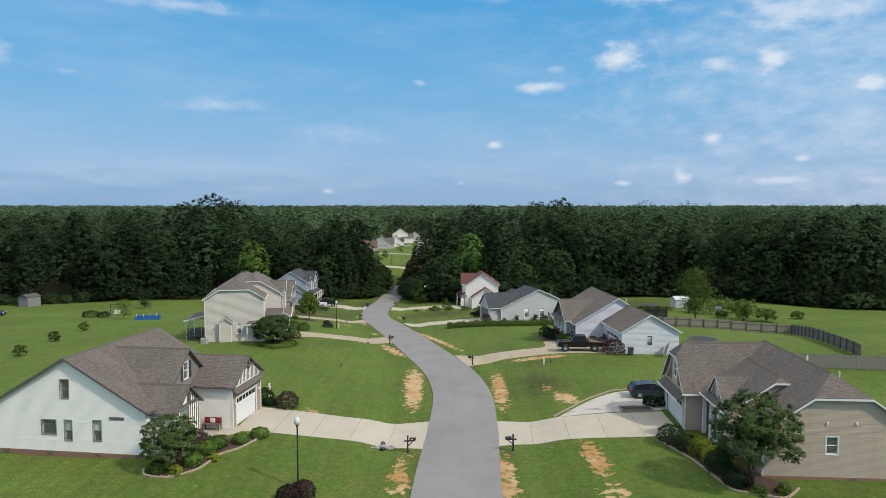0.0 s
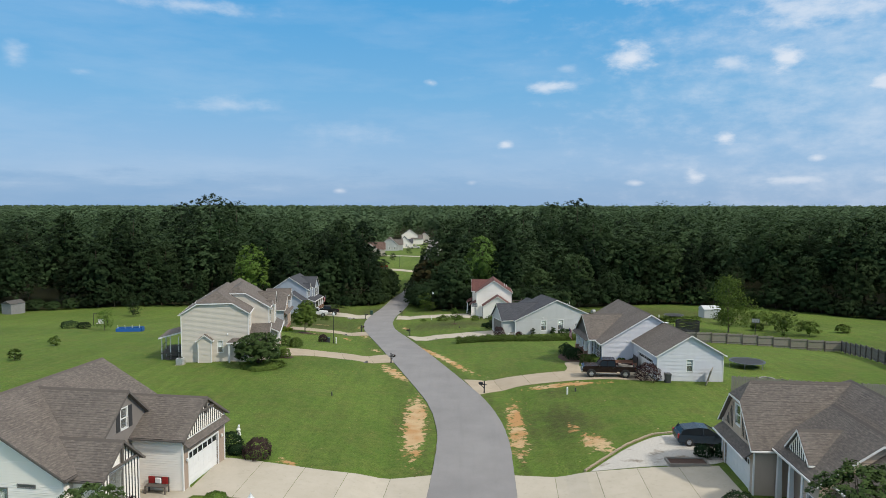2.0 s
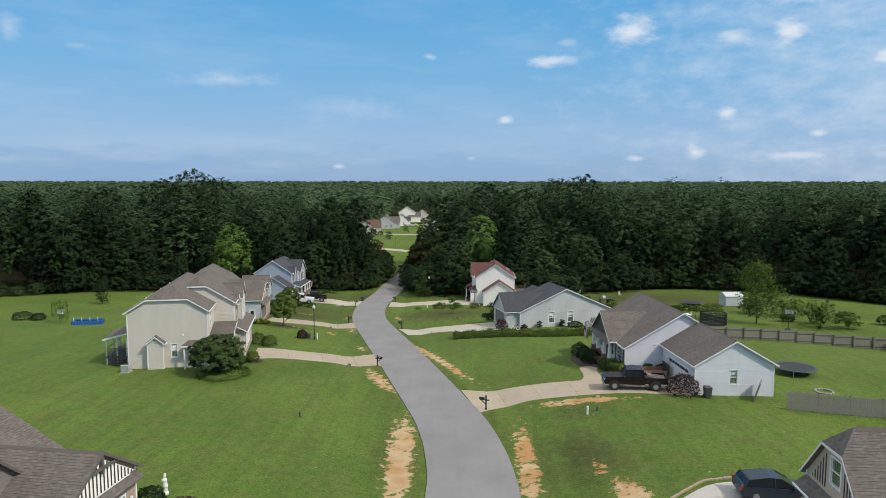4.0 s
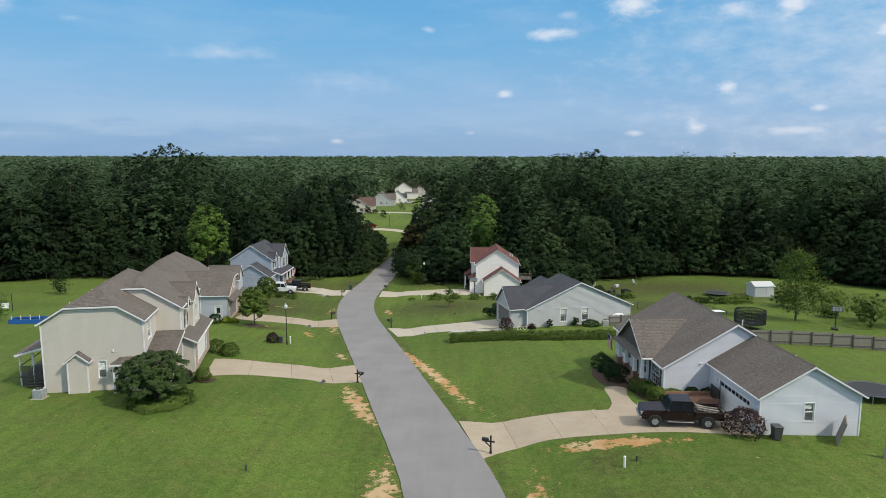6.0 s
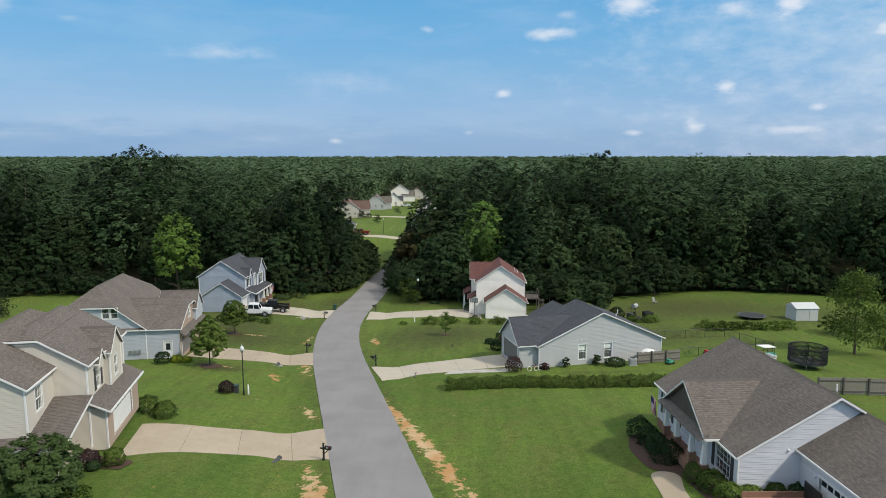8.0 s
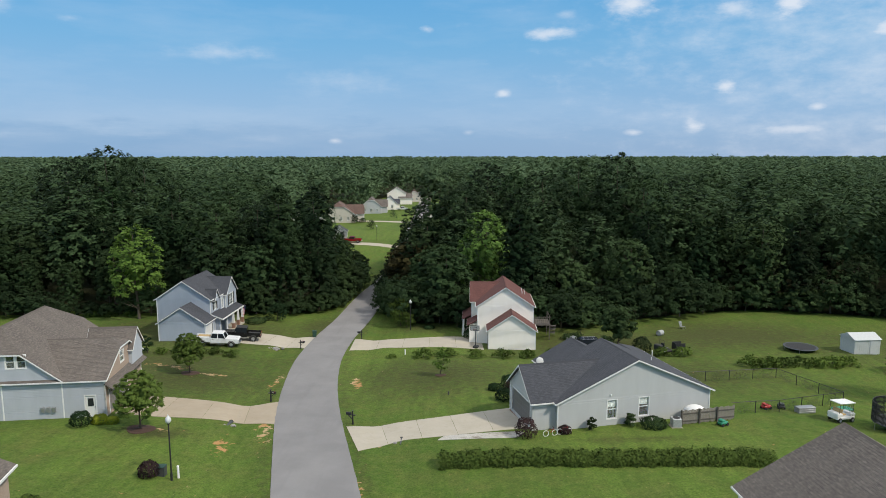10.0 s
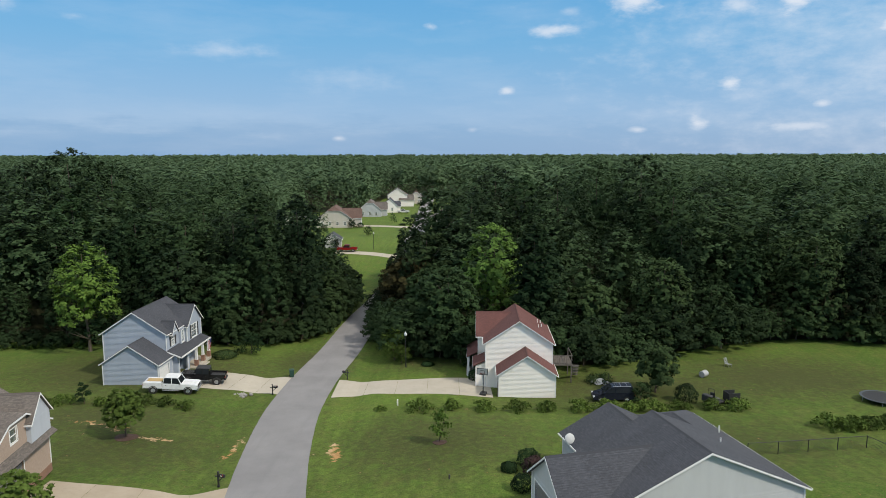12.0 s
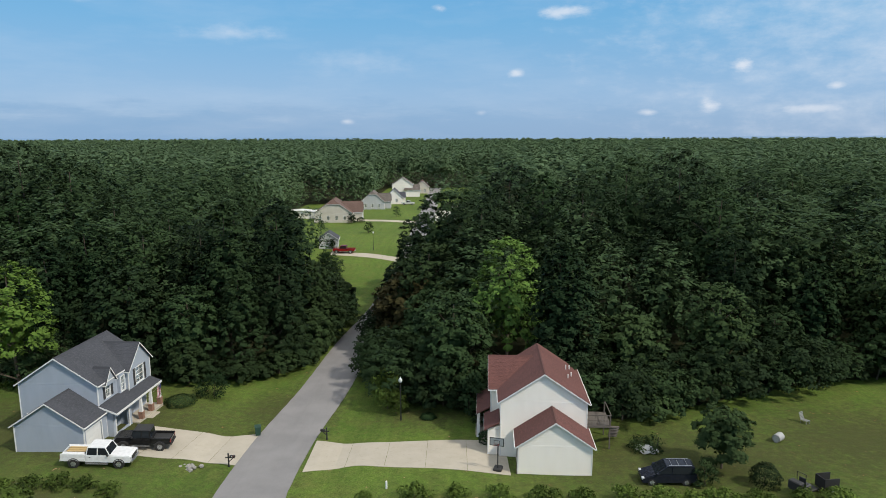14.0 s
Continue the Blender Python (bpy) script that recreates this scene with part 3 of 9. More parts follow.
tagged(new("ground", gme), "mown green lawns with bare clay patches and woodland floor", "ground", kind="structure")


def ribbon(name, left, right, lift, drop, mat):
    """A strip between two lines of (x, y), with a slightly rough edge and a real thickness."""
    vs, fs = [], []
    for (lx, ly), (rx, ry) in zip(left, right):
        for k in range(5):
            f = k / 4
            x, y = lx + (rx - lx) * f, ly + (ry - ly) * f
            vs.append((x, y, gz(x, y) + lift))
        vs.append((lx, ly, gz(lx, ly) - drop))
        vs.append((rx, ry, gz(rx, ry) - drop))
    for i in range(len(left) - 1):
        a, b = i * 7, (i + 1) * 7
        for k in range(4):
            fs.append((a + k, a + k + 1, b + k + 1, b + k))
        fs += [(a + 5, a, b, b + 5), (a + 4, a + 6, b + 6, b + 4)]
    return mesh_from(name, vs, fs, mats=(mat,))


def road_edge(y, w):
    s = float(road_x(y + 0.5) - road_x(y - 0.5))
    n = math.hypot(1, s)
    return (float(road_x(y)) + w / n, y - w * s / n)


ys_ = np.concatenate([np.arange(-60, 30, 6), np.arange(30, 300, 1.0), np.arange(300, 500, 4)])
jit = [0.06 * noise.noise((y * 0.7, 3.1, 0)) + 0.03 * noise.noise((y * 2.9, 1.1, 0)) for y in ys_]
jit2 = [0.06 * noise.noise((y * 0.7, 8.1, 0)) + 0.03 * noise.noise((y * 2.9, 5.1, 0)) for y in ys_]
rme = ribbon("road", [road_edge(y, -3.2 + j) for y, j in zip(ys_, jit)], [road_edge(y, 3.2 + j) for y, j in zip(ys_, jit2)], 0.035, 0.3, M["road"])
tagged(new("road", rme), "plain grey asphalt lane with no markings", "road", kind="structure")


def resample(pts, n):
    p = np.array(pts, float)
    d = np.concatenate([[0], np.cumsum(np.hypot(*np.diff(p, axis=0).T))])
    t = np.linspace(0, d[-1], n)
    out = np.stack([np.interp(t, d, p[:, 0]), np.interp(t, d, p[:, 1])], -1)
    for _ in range(2):
        out[1:-1] = 0.25 * out[:-2] + 0.5 * out[1:-1] + 0.25 * out[2:]
    return out


def driveway(far, near, slabs, label, mat="concrete"):
    """Concrete drive of separate slabs with open joints between them."""
    root = thing("driveway", Matrix(), label, "driveway", "driveways", "structure")
    n = slabs * 4 + 1
    f, q = resample(far, n), resample(near, n)
    for s in range(slabs):
        a, b = f[s * 4:s * 4 + 5].copy(), q[s * 4:s * 4 + 5].copy()
        for e in (a, b):
            for i, j in ((0, 1), (4, 3)):
                d = e[j] - e[i]
                e[i] += d / max(np.hypot(*d), 1e-6) * 0.012
        part("slab", ribbon("slab", a, b, 0.028, 0.2, M[mat]), None, root)
    return root


driveway([(-1.3, 61.3), (-5.4, 60.2), (-9.6, 59.7), (-13.7, 59.8), (-17.0, 60.2)], [(-1.6, 53.9), (-4.9, 54.3), (-8.7, 54.1), (-12.4, 53.8), (-17.3, 53.6)], 5, "pale concrete driveway from the lane to a double garage")
driveway([(5.1, 61.4), (7.5, 61.1), (10.8, 60.6), (13.3, 60.6), (20.4, 60.6)], [(4.6, 54.6), (7.8, 55.3), (12.4, 55.1), (17.9, 54.3), (20.2, 54.6)], 5, "broad pale concrete driveway with dark joints")
driveway([(1.6, 92.4), (6.2, 92.5), (10.4, 93.0), (14.4, 92.2), (23.5, 91.9)], [(3.2, 84.9), (5.9, 87.1), (9.1, 87.5), (12.9, 87.0), (23.4, 86.2)], 6, "sandy-stained concrete driveway beside clay soil", "tan_concrete")
driveway([(-8.6, 110.6), (-9.8, 110.0), (-13.9, 108.7), (-19.0, 108.2), (-22.5, 108.0), (-24.2, 107.4)], [(-6.7, 103.4), (-12.7, 103.4), (-16.3, 102.7), (-19.7, 101.9), (-22.6, 100.2)], 4, "tan concrete driveway curving to a cream house", "tan_concrete")
driveway([(-16.2, 140.6), (-19.7, 138.6), (-24.8, 139.0), (-28.8, 138.7), (-31.0, 138.9)], [(-14.3, 132.2), (-19.2, 132.8), (-23.3, 132.4), (-26.3, 131.4), (-30.3, 131.6)], 4, "tan concrete driveway without a kerb", "tan_concrete")
driveway([(-8.2, 131.6), (-3.2, 132.8), (1.4, 133.8), (5.0, 134.6), (8.2, 135.6)], [(-6.2, 125.3), (-3.3, 128.1), (1.0, 128.5), (5.0, 129.0), (8.9, 129.6)], 5, "pale concrete driveway to a closed dark garage door")
driveway([(-19.6, 174.9), (-23.5, 174.2), (-27.8, 174.4), (-32.5, 174.8)], [(-19.7, 167.2), (-24.2, 168.2), (-27.2, 167.6), (-33.5, 168.0)], 4, "concrete driveway with parked pickup trucks")
driveway([(-13.4, 173.3), (-6.1, 172.6), (-1.4, 172.4), (6.4, 172.6)], [(-13.2, 166.0), (-8.9, 167.7), (-4.3, 166.6), (6.6, 165.0)], 5, "concrete driveway with a basketball hoop beside it")
driveway([(-12.2, 274.5), (-16, 276.5), (-22, 279.5), (-33, 281.5)], [(-12.2, 270.5), (-16, 272.7), (-22, 275.8), (-33, 278)], 3, "distant pale concrete driveway")
driveway([(-11, 344), (-26, 350), (-37, 351)], [(-11, 339), (-26, 345), (-37, 346)], 3, "distant pale concrete driveway")


# ---- houses ----
def lap_rows(poly, rows, lip, thick, holes=(), to=None, uv0=(0, 0)):
    """Overlapping courses over a convex outline (u, v): each course is a wedge, proud at its lower edge. Returns verts, faces, uvs."""
    vs, fs, uvs, seen = [], [], [], {}

    def ends(v):
        cut = []
        for (ax, ay), (bx, by) in zip(poly, poly[1:] + poly[:1]):
            if (ay - v) * (by - v) <= 0 and ay != by:
                cut.append(ax + (bx - ax) * (v - ay) / (by - ay))
        return (min(cut), max(cut)) if cut else None

    lo, hi = min(p[1] for p in poly), max(p[1] for p in poly)
    lines = sorted({round(lo + i * rows, 4) for i in range(int((hi - lo) / rows) + 1)} | {round(hi, 4)} | {round(p[1], 4) for p in poly}
                   | {round(z, 4) for h in holes for z in (h[1], h[3]) if lo < z < hi})
    for a, b in zip(lines, lines[1:]):
        if b - a < 0.004:
            continue
        ea, eb = ends(a + 1e-5), ends(b - 1e-5)
        if not ea or not eb:
            continue
        mid = (a + b) / 2
        cuts = sorted((h[0], h[2]) for h in holes if h[1] < mid < h[3])
        segs, left = [], (ea[0], eb[0])
        for c0, c1 in cuts:
            segs.append((left[0], c0, left[1], c0))
            left = (c1, c1)
        segs.append((left[0], ea[1], left[1], eb[1]))
        for la, ra, lb, rb in segs:
            if ra - la < 0.002 and rb - lb < 0.002:
                continue
            ix = []
            for u, v, n in ((la, a, lip), (ra, a, lip), (rb, b, 0.001), (lb, b, 0.001), (la, a, -thick), (ra, a, -thick), (rb, b, -thick), (lb, b, -thick)):
                key = (round(u, 3), round(v, 3), round(n, 3))
                if key not in seen:
                    seen[key] = len(vs)
                    vs.append(to(u, v, n))
                ix.append(seen[key])
            for f in ((0, 1, 2, 3), (5, 4, 7, 6), (4, 5, 1, 0), (3, 2, 6, 7), (1, 5, 6, 2), (4, 0, 3, 7)):
                q = [ix[i] for i in f]
                if len(set(q)) < 4:
                    q = list(dict.fromkeys(q))
                if len(q) < 3:
                    continue
                fs.append(tuple(q))
                for j in q:
                    i = ix.index(j)
                    u, v = ((la, a), (ra, a), (rb, b), (lb, b))[i % 4]
                    uvs.append((u + uv0[0], v + uv0[1]))
    return vs, fs, uvs


class House:
    def __init__(self, name, x, y, z, turn, label, siding, roof, category="house"):
        self.root = thing(name, pose(x, y, z, 0, 0, turn), label, category, "houses along the lane")
        self.siding, self.roofing = M[siding], M[roof]

    def wall(self, p0, p1, poly, holes=(), mat=None, rows=0.16, lip=0.027, thick=0.18, name="wall"):
        """A clad wall from p0 to p1 (seen from outside: left to right) with openings; poly in (along, up)."""
        p0, p1 = Vector((*p0, 0)), Vector((*p1, 0))
        d = (p1 - p0).normalized()
        n = Vector((d.y, -d.x, 0))

        def to(u, v, k):
            return p0 + d * u + n * k + Vector((0, 0, v))

        vs, fs, uvs = lap_rows(list(poly), rows, lip, thick, [h[:4] for h in holes], to, (p0.x * 3.7 + p0.y, 0))
        ob = part(name, mesh_from(name, vs, fs, uvs, (mat or self.siding,)), None, self.root)
        for h in holes:
            self.fill(p0, d, n, *h)
        return ob

    def fill(self, p0, d, n, u0, z0, u1, z1, kind="window", k=None):
        k = k or {}
        m = Matrix(((d.x, -n.x, 0, p0.x), (d.y, -n.y, 0, p0.y), (0, 0, 1, 0), (0, 0, 0, 1)))
        holder = m @ Matrix.Translation((u0, 0, z0))
        w, h = u1 - u0, z1 - z0
        if kind in ("window", "tinted"):
            self.window(holder, w, h, **k)
        elif kind == "garage":
            self.garage_door(holder, w, h, **k)
        elif kind == "door":
            self.door(holder, w, h, **k)

    def window(self, m, w, h, casing=0.09, grid=(1, 2), blind=0.0, shutters=False, frame_mat="trim", sash=True):
        fm = M[frame_mat]
        c = casing
        fr = part("window", boxes((-c, 0, -0.035, 0.10, -c, h + c), (w, w + c, -0.035, 0.10, -c, h + c), (0, w, -0.035, 0.10, h, h + c), (0, w, -0.045, 0.10, -c, 0), bevel=0.006), fm, self.root, "white-framed sash window")
        fr.matrix_basis = m
        s = 0.045
        rim = boxes((0, s, 0.03, 0.07, 0, h), (w - s, w, 0.03, 0.07, 0, h), (s, w - s, 0.03, 0.07, 0, s), (s, w - s, 0.03, 0.07, h - s, h), *([(s, w - s, 0.02, 0.08, h / 2 - 0.03, h / 2 + 0.03)] if sash else []))
        part("sash", rim, fm, fr)
        if grid != (1, 2):
            gx, gy = grid
            rows = [(w * i / gx - 0.012, w * i / gx + 0.012, 0.035, 0.06, s, h - s) for i in range(1, gx)]
            rows += [(s, w - s, 0.036, 0.061, h * j / gy - 0.012, h * j / gy + 0.012) for j in range(1, gy) if abs(j / gy - 0.5) > 0.01]
            part("glazing_bar", boxes(*rows), fm, fr)
        part("pane", boxes((s, w - s, 0.048, 0.054, s, h - s)), M["glass"], fr).visible_shadow = False
        if blind:
            part("blind", boxes((s, w - s, 0.10, 0.115, h * (1 - blind), h)), M["trim"], fr, "pale lowered blind")
        if shutters:
            for sx in (-c - 0.42, w + c + 0.02):
                part("shutter", boxes((sx, sx + 0.4, -0.05, -0.012, -0.05, h + 0.05), bevel=0.008), M["shutter"] if shutters is True else M[shutters], fr, "dark louvred shutter")
        return fr

    def garage_door(self, m, w, h, mat="trim", lights=True, frame=True):
        fr = part("garage_door", boxes((-0.12, 0, -0.04, 0.12, 0, h + 0.12), (w, w + 0.12, -0.04, 0.12, 0, h + 0.12), (0, w, -0.04, 0.12, h, h + 0.12), bevel=0.006), M["trim"], self.root, "sectional garage door")
        fr.matrix_basis = m
        n = 4
        for i in range(n):
            z0, z1 = h * i / n + 0.008, h * (i + 1) / n - 0.008
            cols = max(4, round(w / 0.62))
            rows = [(0.01, w - 0.01, 0.09, 0.13, z0, z1)]
            lit = lights and i == n - 1
            for j in range(cols):
                a, b = w * j / cols + 0.07, w * (j + 1) / cols - 0.07
                if not lit:
                    rows.append((a, b, 0.078, 0.092, z0 + 0.09, z1 - 0.09))
            part("door_panel", boxes(*rows), M[mat], fr)
            if lit:
                for j in range(cols):
                    a, b = w * j / cols + 0.07, w * (j + 1) / cols - 0.07
                    part("door_light", boxes((a, b, 0.076, 0.09, z0 + 0.1, z1 - 0.1)), M["dark_glass"], fr, "small dark glazed light")
        return fr

    def door(self, m, w, h, mat="trim", light=True):
        fr = part("door", boxes((-0.1, 0, -0.03, 0.12, 0, h + 0.1), (w, w + 0.1, -0.03, 0.12, 0, h + 0.1), (0, w, -0.03, 0.12, h, h + 0.1), bevel=0.006), M["trim"], self.root, "panelled door in a white frame")
        fr.matrix_basis = m
        part("door_leaf", boxes((0.005, w - 0.005, 0.05, 0.1, 0.01, h - 0.005), (0.14, w - 0.14, 0.04, 0.052, 0.2, h * 0.42)), M[mat], fr)
        if light:
            part("door_light", boxes((0.2, w - 0.2, 0.036, 0.052, h * 0.5, h * 0.88)), M["dark_glass"], fr)
        bm = bmesh.new()
        bmesh.ops.create_uvsphere(bm, u_segments=8, v_segments=6, radius=0.035, matrix=Matrix.Translation((w - 0.09, 0.02, h * 0.47)))
        part("door_knob", bm, M["black"], fr)
        return fr

    def slope(self, pts, name="roof", mat=None, thick=0.13):
        """One roof plane from its corners, first edge the eave (left to right seen from outside)."""
        p = [Vector(q) for q in pts]
        d = (p[1] - p[0]).normalized()
        up = (p[-1] - p[0])
        up = (up - d * up.dot(d)).normalized()
        n = d.cross(up)
        poly = [((q - p[0]).dot(d), (q - p[0]).dot(up)) for q in p]

        def to(u, v, k):
            return p[0] + d * u + up * v + n * k

        vs, fs, uvs = lap_rows(poly, 0.17, 0.014, thick, (), to, (p[0].x * 1.3, 0))
        return part(name, mesh_from(name, vs, fs, uvs, (mat or self.roofing,)), None, self.root)

    def board(self, a, b, w=0.16, t=0.03, name="fascia", mat=None, lift=0.0):
        """A trim board hung under the line a-b, facing outward of it."""
        a, b = Vector(a), Vector(b)
        d = b - a
        n = Vector((d.y, -d.x, 0)).normalized() * t
        vs = [a, b, b + n, a + n]
        vs = [v + Vector((0, 0, lift)) for v in vs] + [v + Vector((0, 0, lift - w)) for v in vs]
        fs = [(0, 1, 2, 3), (7, 6, 5, 4), (1, 0, 4, 5), (2, 1, 5, 6), (3, 2, 6, 7), (0, 3, 7, 4)]
        return part(name, mesh_from(name, vs, fs, None, (mat or M["trim"],)), None, self.root)

    def post(self, x, y, z0, z1, w=0.11, name="corner_board", mat=None):
        return part(name, boxes((x - w / 2, x + w / 2, y - w / 2, y + w / 2, z0, z1), bevel=0.006), mat or M["trim"], self.root)

    def body(self, x0, x1, y0, y1, he, hr, axis="y", clip=(0, 0), o=0.3, og=0.3, holes=None, base=-0.5, walls="senw", mats=None, fascia=True, found=0.4, boards="ab", trim=None, corners=True):
        """A block with a gable roof. he: height of the roof at the eave's outer edge; hr: the ridge.
        clip: how much of each gable is hipped off (first: the south or west end)."""
        holes, mats = holes or {}, mats or {}
        sw = axis == "x"
        a0, a1, b0, b1 = (y0, y1, x0, x1) if sw else (x0, x1, y0, y1)
        am, half = (a0 + a1) / 2, (a1 - a0) / 2
        k = (hr - he) / (half + o)
        hw = hr - k * half - 0.13

        def P(a, b, z):
            return (b, a, z) if sw else (a, b, z)

        def top(c):
            if c <= 0:
                return [(half, hr - 0.13)]
            return [(half + c * half, hr - k * c * half - 0.13), (half - c * half, hr - k * c * half - 0.13)]

        W = a1 - a0
        L = b1 - b0
        g0 = [(0, base), (W, base), (W, hw)] + top(clip[0]) + [(0, hw)]
        g1 = [(0, base), (W, base), (W, hw)] + top(clip[1]) + [(0, hw)]
        sq = [(0, base), (L, base), (L, hw), (0, hw)]
        sides = {"s": ((x0, y0), (x1, y0), sq if sw else g0), "e": ((x1, y0), (x1, y1), g1 if sw else sq),
                 "n": ((x1, y1), (x0, y1), sq if sw else g1), "w": ((x0, y1), (x0, y0), g0 if sw else sq)}
        for key in walls:
            p, q, poly = sides[key]
            self.wall(p, q, poly, holes.get(key, ()), mats.get(key))
        bs, be = b0 - og, b1 + og
        c0, c1 = clip
        h0, h1 = c0 * half, c1 * half
        kk = 1.0
        left = [P(a0 - o, be, he), P(a0 - o, bs, he), P(am - h0, bs, hr - k * h0)]
        if c0:
            left.append(P(am, bs + h0 * kk, hr))
        left.append(P(am, be - h1 * kk, hr))
        if c1:
            left.append(P(am - h1, be, hr - k * h1))
        right = [P(a1 + o, bs, he), P(a1 + o, be, he), P(am + h1, be, hr - k * h1)]
        if c1:
            right.append(P(am, be - h1 * kk, hr))
        right.append(P(am, bs + h0 * kk, hr))
        if c0:
            right.append(P(am + h0, bs, hr - k * h0))
        if sw:
            left = [left[1], left[0]] + left[2:][::-1]
            right = [right[1], right[0]] + right[2:][::-1]
        self.slope(left)
        self.slope(right)
        for c, b, hh, sgn in ((c0, bs, h0, 1), (c1, be, h1, -1)):
            if c:
                tri = [P(am - hh, b, hr - k * hh), P(am + hh, b, hr - k * hh), P(am, b + sgn * hh * kk, hr)]
                if (sgn < 0) != sw:
                    tri = [tri[1], tri[0], tri[2]]
                self.slope(tri, "hip")
        # ridge cap
        r0, r1 = P(am, bs + h0, hr + 0.02), P(am, be - h1, hr + 0.02)
        bm = bmesh.new()
        va, vb = Vector(r0), Vector(r1)
        sd = Vector((0, 0.16, -0.16 * k)) if sw else Vector((0.16, 0, -0.16 * k))
        sd2 = Vector((-sd.x, -sd.y, sd.z))
        q = [bm.verts.new(v) for v in (va, vb, vb + sd, va + sd, va + sd2, vb + sd2)]
        bm.faces.new((q[0], q[1], q[2], q[3]))
        bm.faces.new((q[0], q[4], q[5], q[1]))
        part("ridge_cap", bm, self.roofing, self.root)
        if fascia:
            dz = -0.03
            for c, b, hh, key in ((c0, bs, h0, 0), (c1, be, h1, 1)):
                if "ab"[key] not in boards:
                    continue
                pts = [P(a0 - o, b, he + dz), P(am - hh, b, hr - k * hh + dz), P(am + hh, b, hr - k * hh + dz), P(a1 + o, b, he + dz)]
                flip = (key == 1) != sw
                for i in range(3):
                    if (Vector(pts[i]) - Vector(pts[i + 1])).length > 0.05:
                        e = (pts[i + 1], pts[i]) if flip else (pts[i], pts[i + 1])
                        self.board(*e, w=0.145, mat=trim)
            for a, key in ((a0 - o, 0), (a1 + o, 1)):
                e = (P(a, bs, he - 0.03), P(a, be, he - 0.03))
                if (key == 0) != sw:
                    e = (e[1], e[0])
                self.board(*e, w=0.11, t=0.09, name="gutter", mat=trim)
        for cx, cy in ((x0, y0), (x1, y0), (x1, y1), (x0, y1)) if corners and walls else ():
            self.post(cx, cy, base + found, hw - 0.02)
        if found and walls:
            self.found(x0, x1, y0, y1, base, base + found)
        return hw

    def found(self, x0, x1, y0, y1, z0, z1):
        t = 0.05
        part("foundation", boxes((x0 - t, x1 + t, y0 - t, y1 + t, z0 - 0.5, z1), bevel=0.01), M["brick"], self.root, "brown brick foundation")


M["pewter"] = worn("pewter_window_frame", (0.26, 0.25, 0.235), (0.21, 0.20, 0.19), 3, 0.5, 40, 0.001)
M["shutter"] = worn("dark_shutter", (0.03, 0.032, 0.035), (0.05, 0.05, 0.052), 3, 0.6, 40, 0.001)
M["dark_glass"] = worn("dark_door_glass", (0.02, 0.024, 0.028), (0.03, 0.034, 0.038), 3, 0.08, 40, 0.0)


M["taupe"] = siding_mat("taupe_gable_siding", (0.24, 0.215, 0.20), (0.20, 0.18, 0.165))
M["shake"] = siding_mat("dark_brown_shakes", (0.085, 0.068, 0.06), (0.065, 0.052, 0.046))
M["dark_trim"] = worn("dark_roof_edge", (0.10, 0.088, 0.08), (0.14, 0.125, 0.115), 3, 0.7, 40, 0.001)
M["door_grey"] = worn("grey_garage_paint", (0.20, 0.19, 0.185), (0.16, 0.152, 0.15), 2, 0.5, 40, 0.001)
M["vinyl"] = worn("white_vinyl", (0.82, 0.82, 0.81), (0.74, 0.74, 0.73), 2, 0.4, 40, 0.001)
M["metal"] = worn("grey_metal", (0.42, 0.43, 0.44), (0.32, 0.33, 0.34), 4, 0.45, 40, 0.001, 0.6)
M["pale_metal"] = worn("pale_painted_metal", (0.58, 0.60, 0.60), (0.48, 0.50, 0.50), 4, 0.5, 40, 0.001)


def battens(h, p0, p1, poly, step=0.3, mat="shutter"):
    """Upright dark battens over a gable wall."""
    p0, p1 = Vector((*p0, 0)), Vector((*p1, 0))
    d = (p1 - p0).normalized()
    n = Vector((d.y, -d.x, 0))
    w = (p1 - p0).length
    us = np.arange(step / 2, w, step)
    for u in us:
        cut = []
        for (ax, ay), (bx, by) in zip(poly, poly[1:] + poly[:1]):
            if (ax - u) * (bx - u) <= 0 and ax != bx:
                cut.append(ay + (by - ay) * (u - ax) / (bx - ax))
        if len(cut) < 2 or max(cut) - min(cut) < 0.1:
            continue
        bm = boxes((-0.035, 0.035, -0.05, -0.012, min(cut), max(cut)))
        ob = part("batten", bm, M[mat], h.root, "dark upright batten")
        ob.matrix_basis = Matrix(((d.x, -n.x, 0, p0.x + d.x * u), (d.y, -n.y, 0, p0.y + d.y * u), (0, 0, 1, 0), (0, 0, 0, 1)))


def beam(h, a, b, w=0.14, name="timber", mat="dark_trim"):
    bm = bmesh.new()
    a, b = Vector(a), Vector(b)
    q = (b - a).to_track_quat("Z", "X").to_matrix().to_4x4()
    L = (b - a).length
    box(bm, -w / 2, w / 2, -w / 2, w / 2, 0, L, 0.008)
    bm.transform(Matrix.Translation(a) @ q)
    part(name, bm, M[mat], h.root)


def pipe_vent(h, x, y, z, r=0.05, tall=0.2):
    part("vent_pipe", tubes(((x, y, z - 0.3), (x, y, z + tall), r), n=8), M["vinyl"], h.root, "white roof vent pipe")


def lamp_wall(h, x, y, z):
    part("wall_light", boxes((x - 0.07, x + 0.07, y - 0.12, y + 0.02, z - 0.1, z + 0.1), bevel=0.02), M["vinyl"], h.root, "small white wall light")


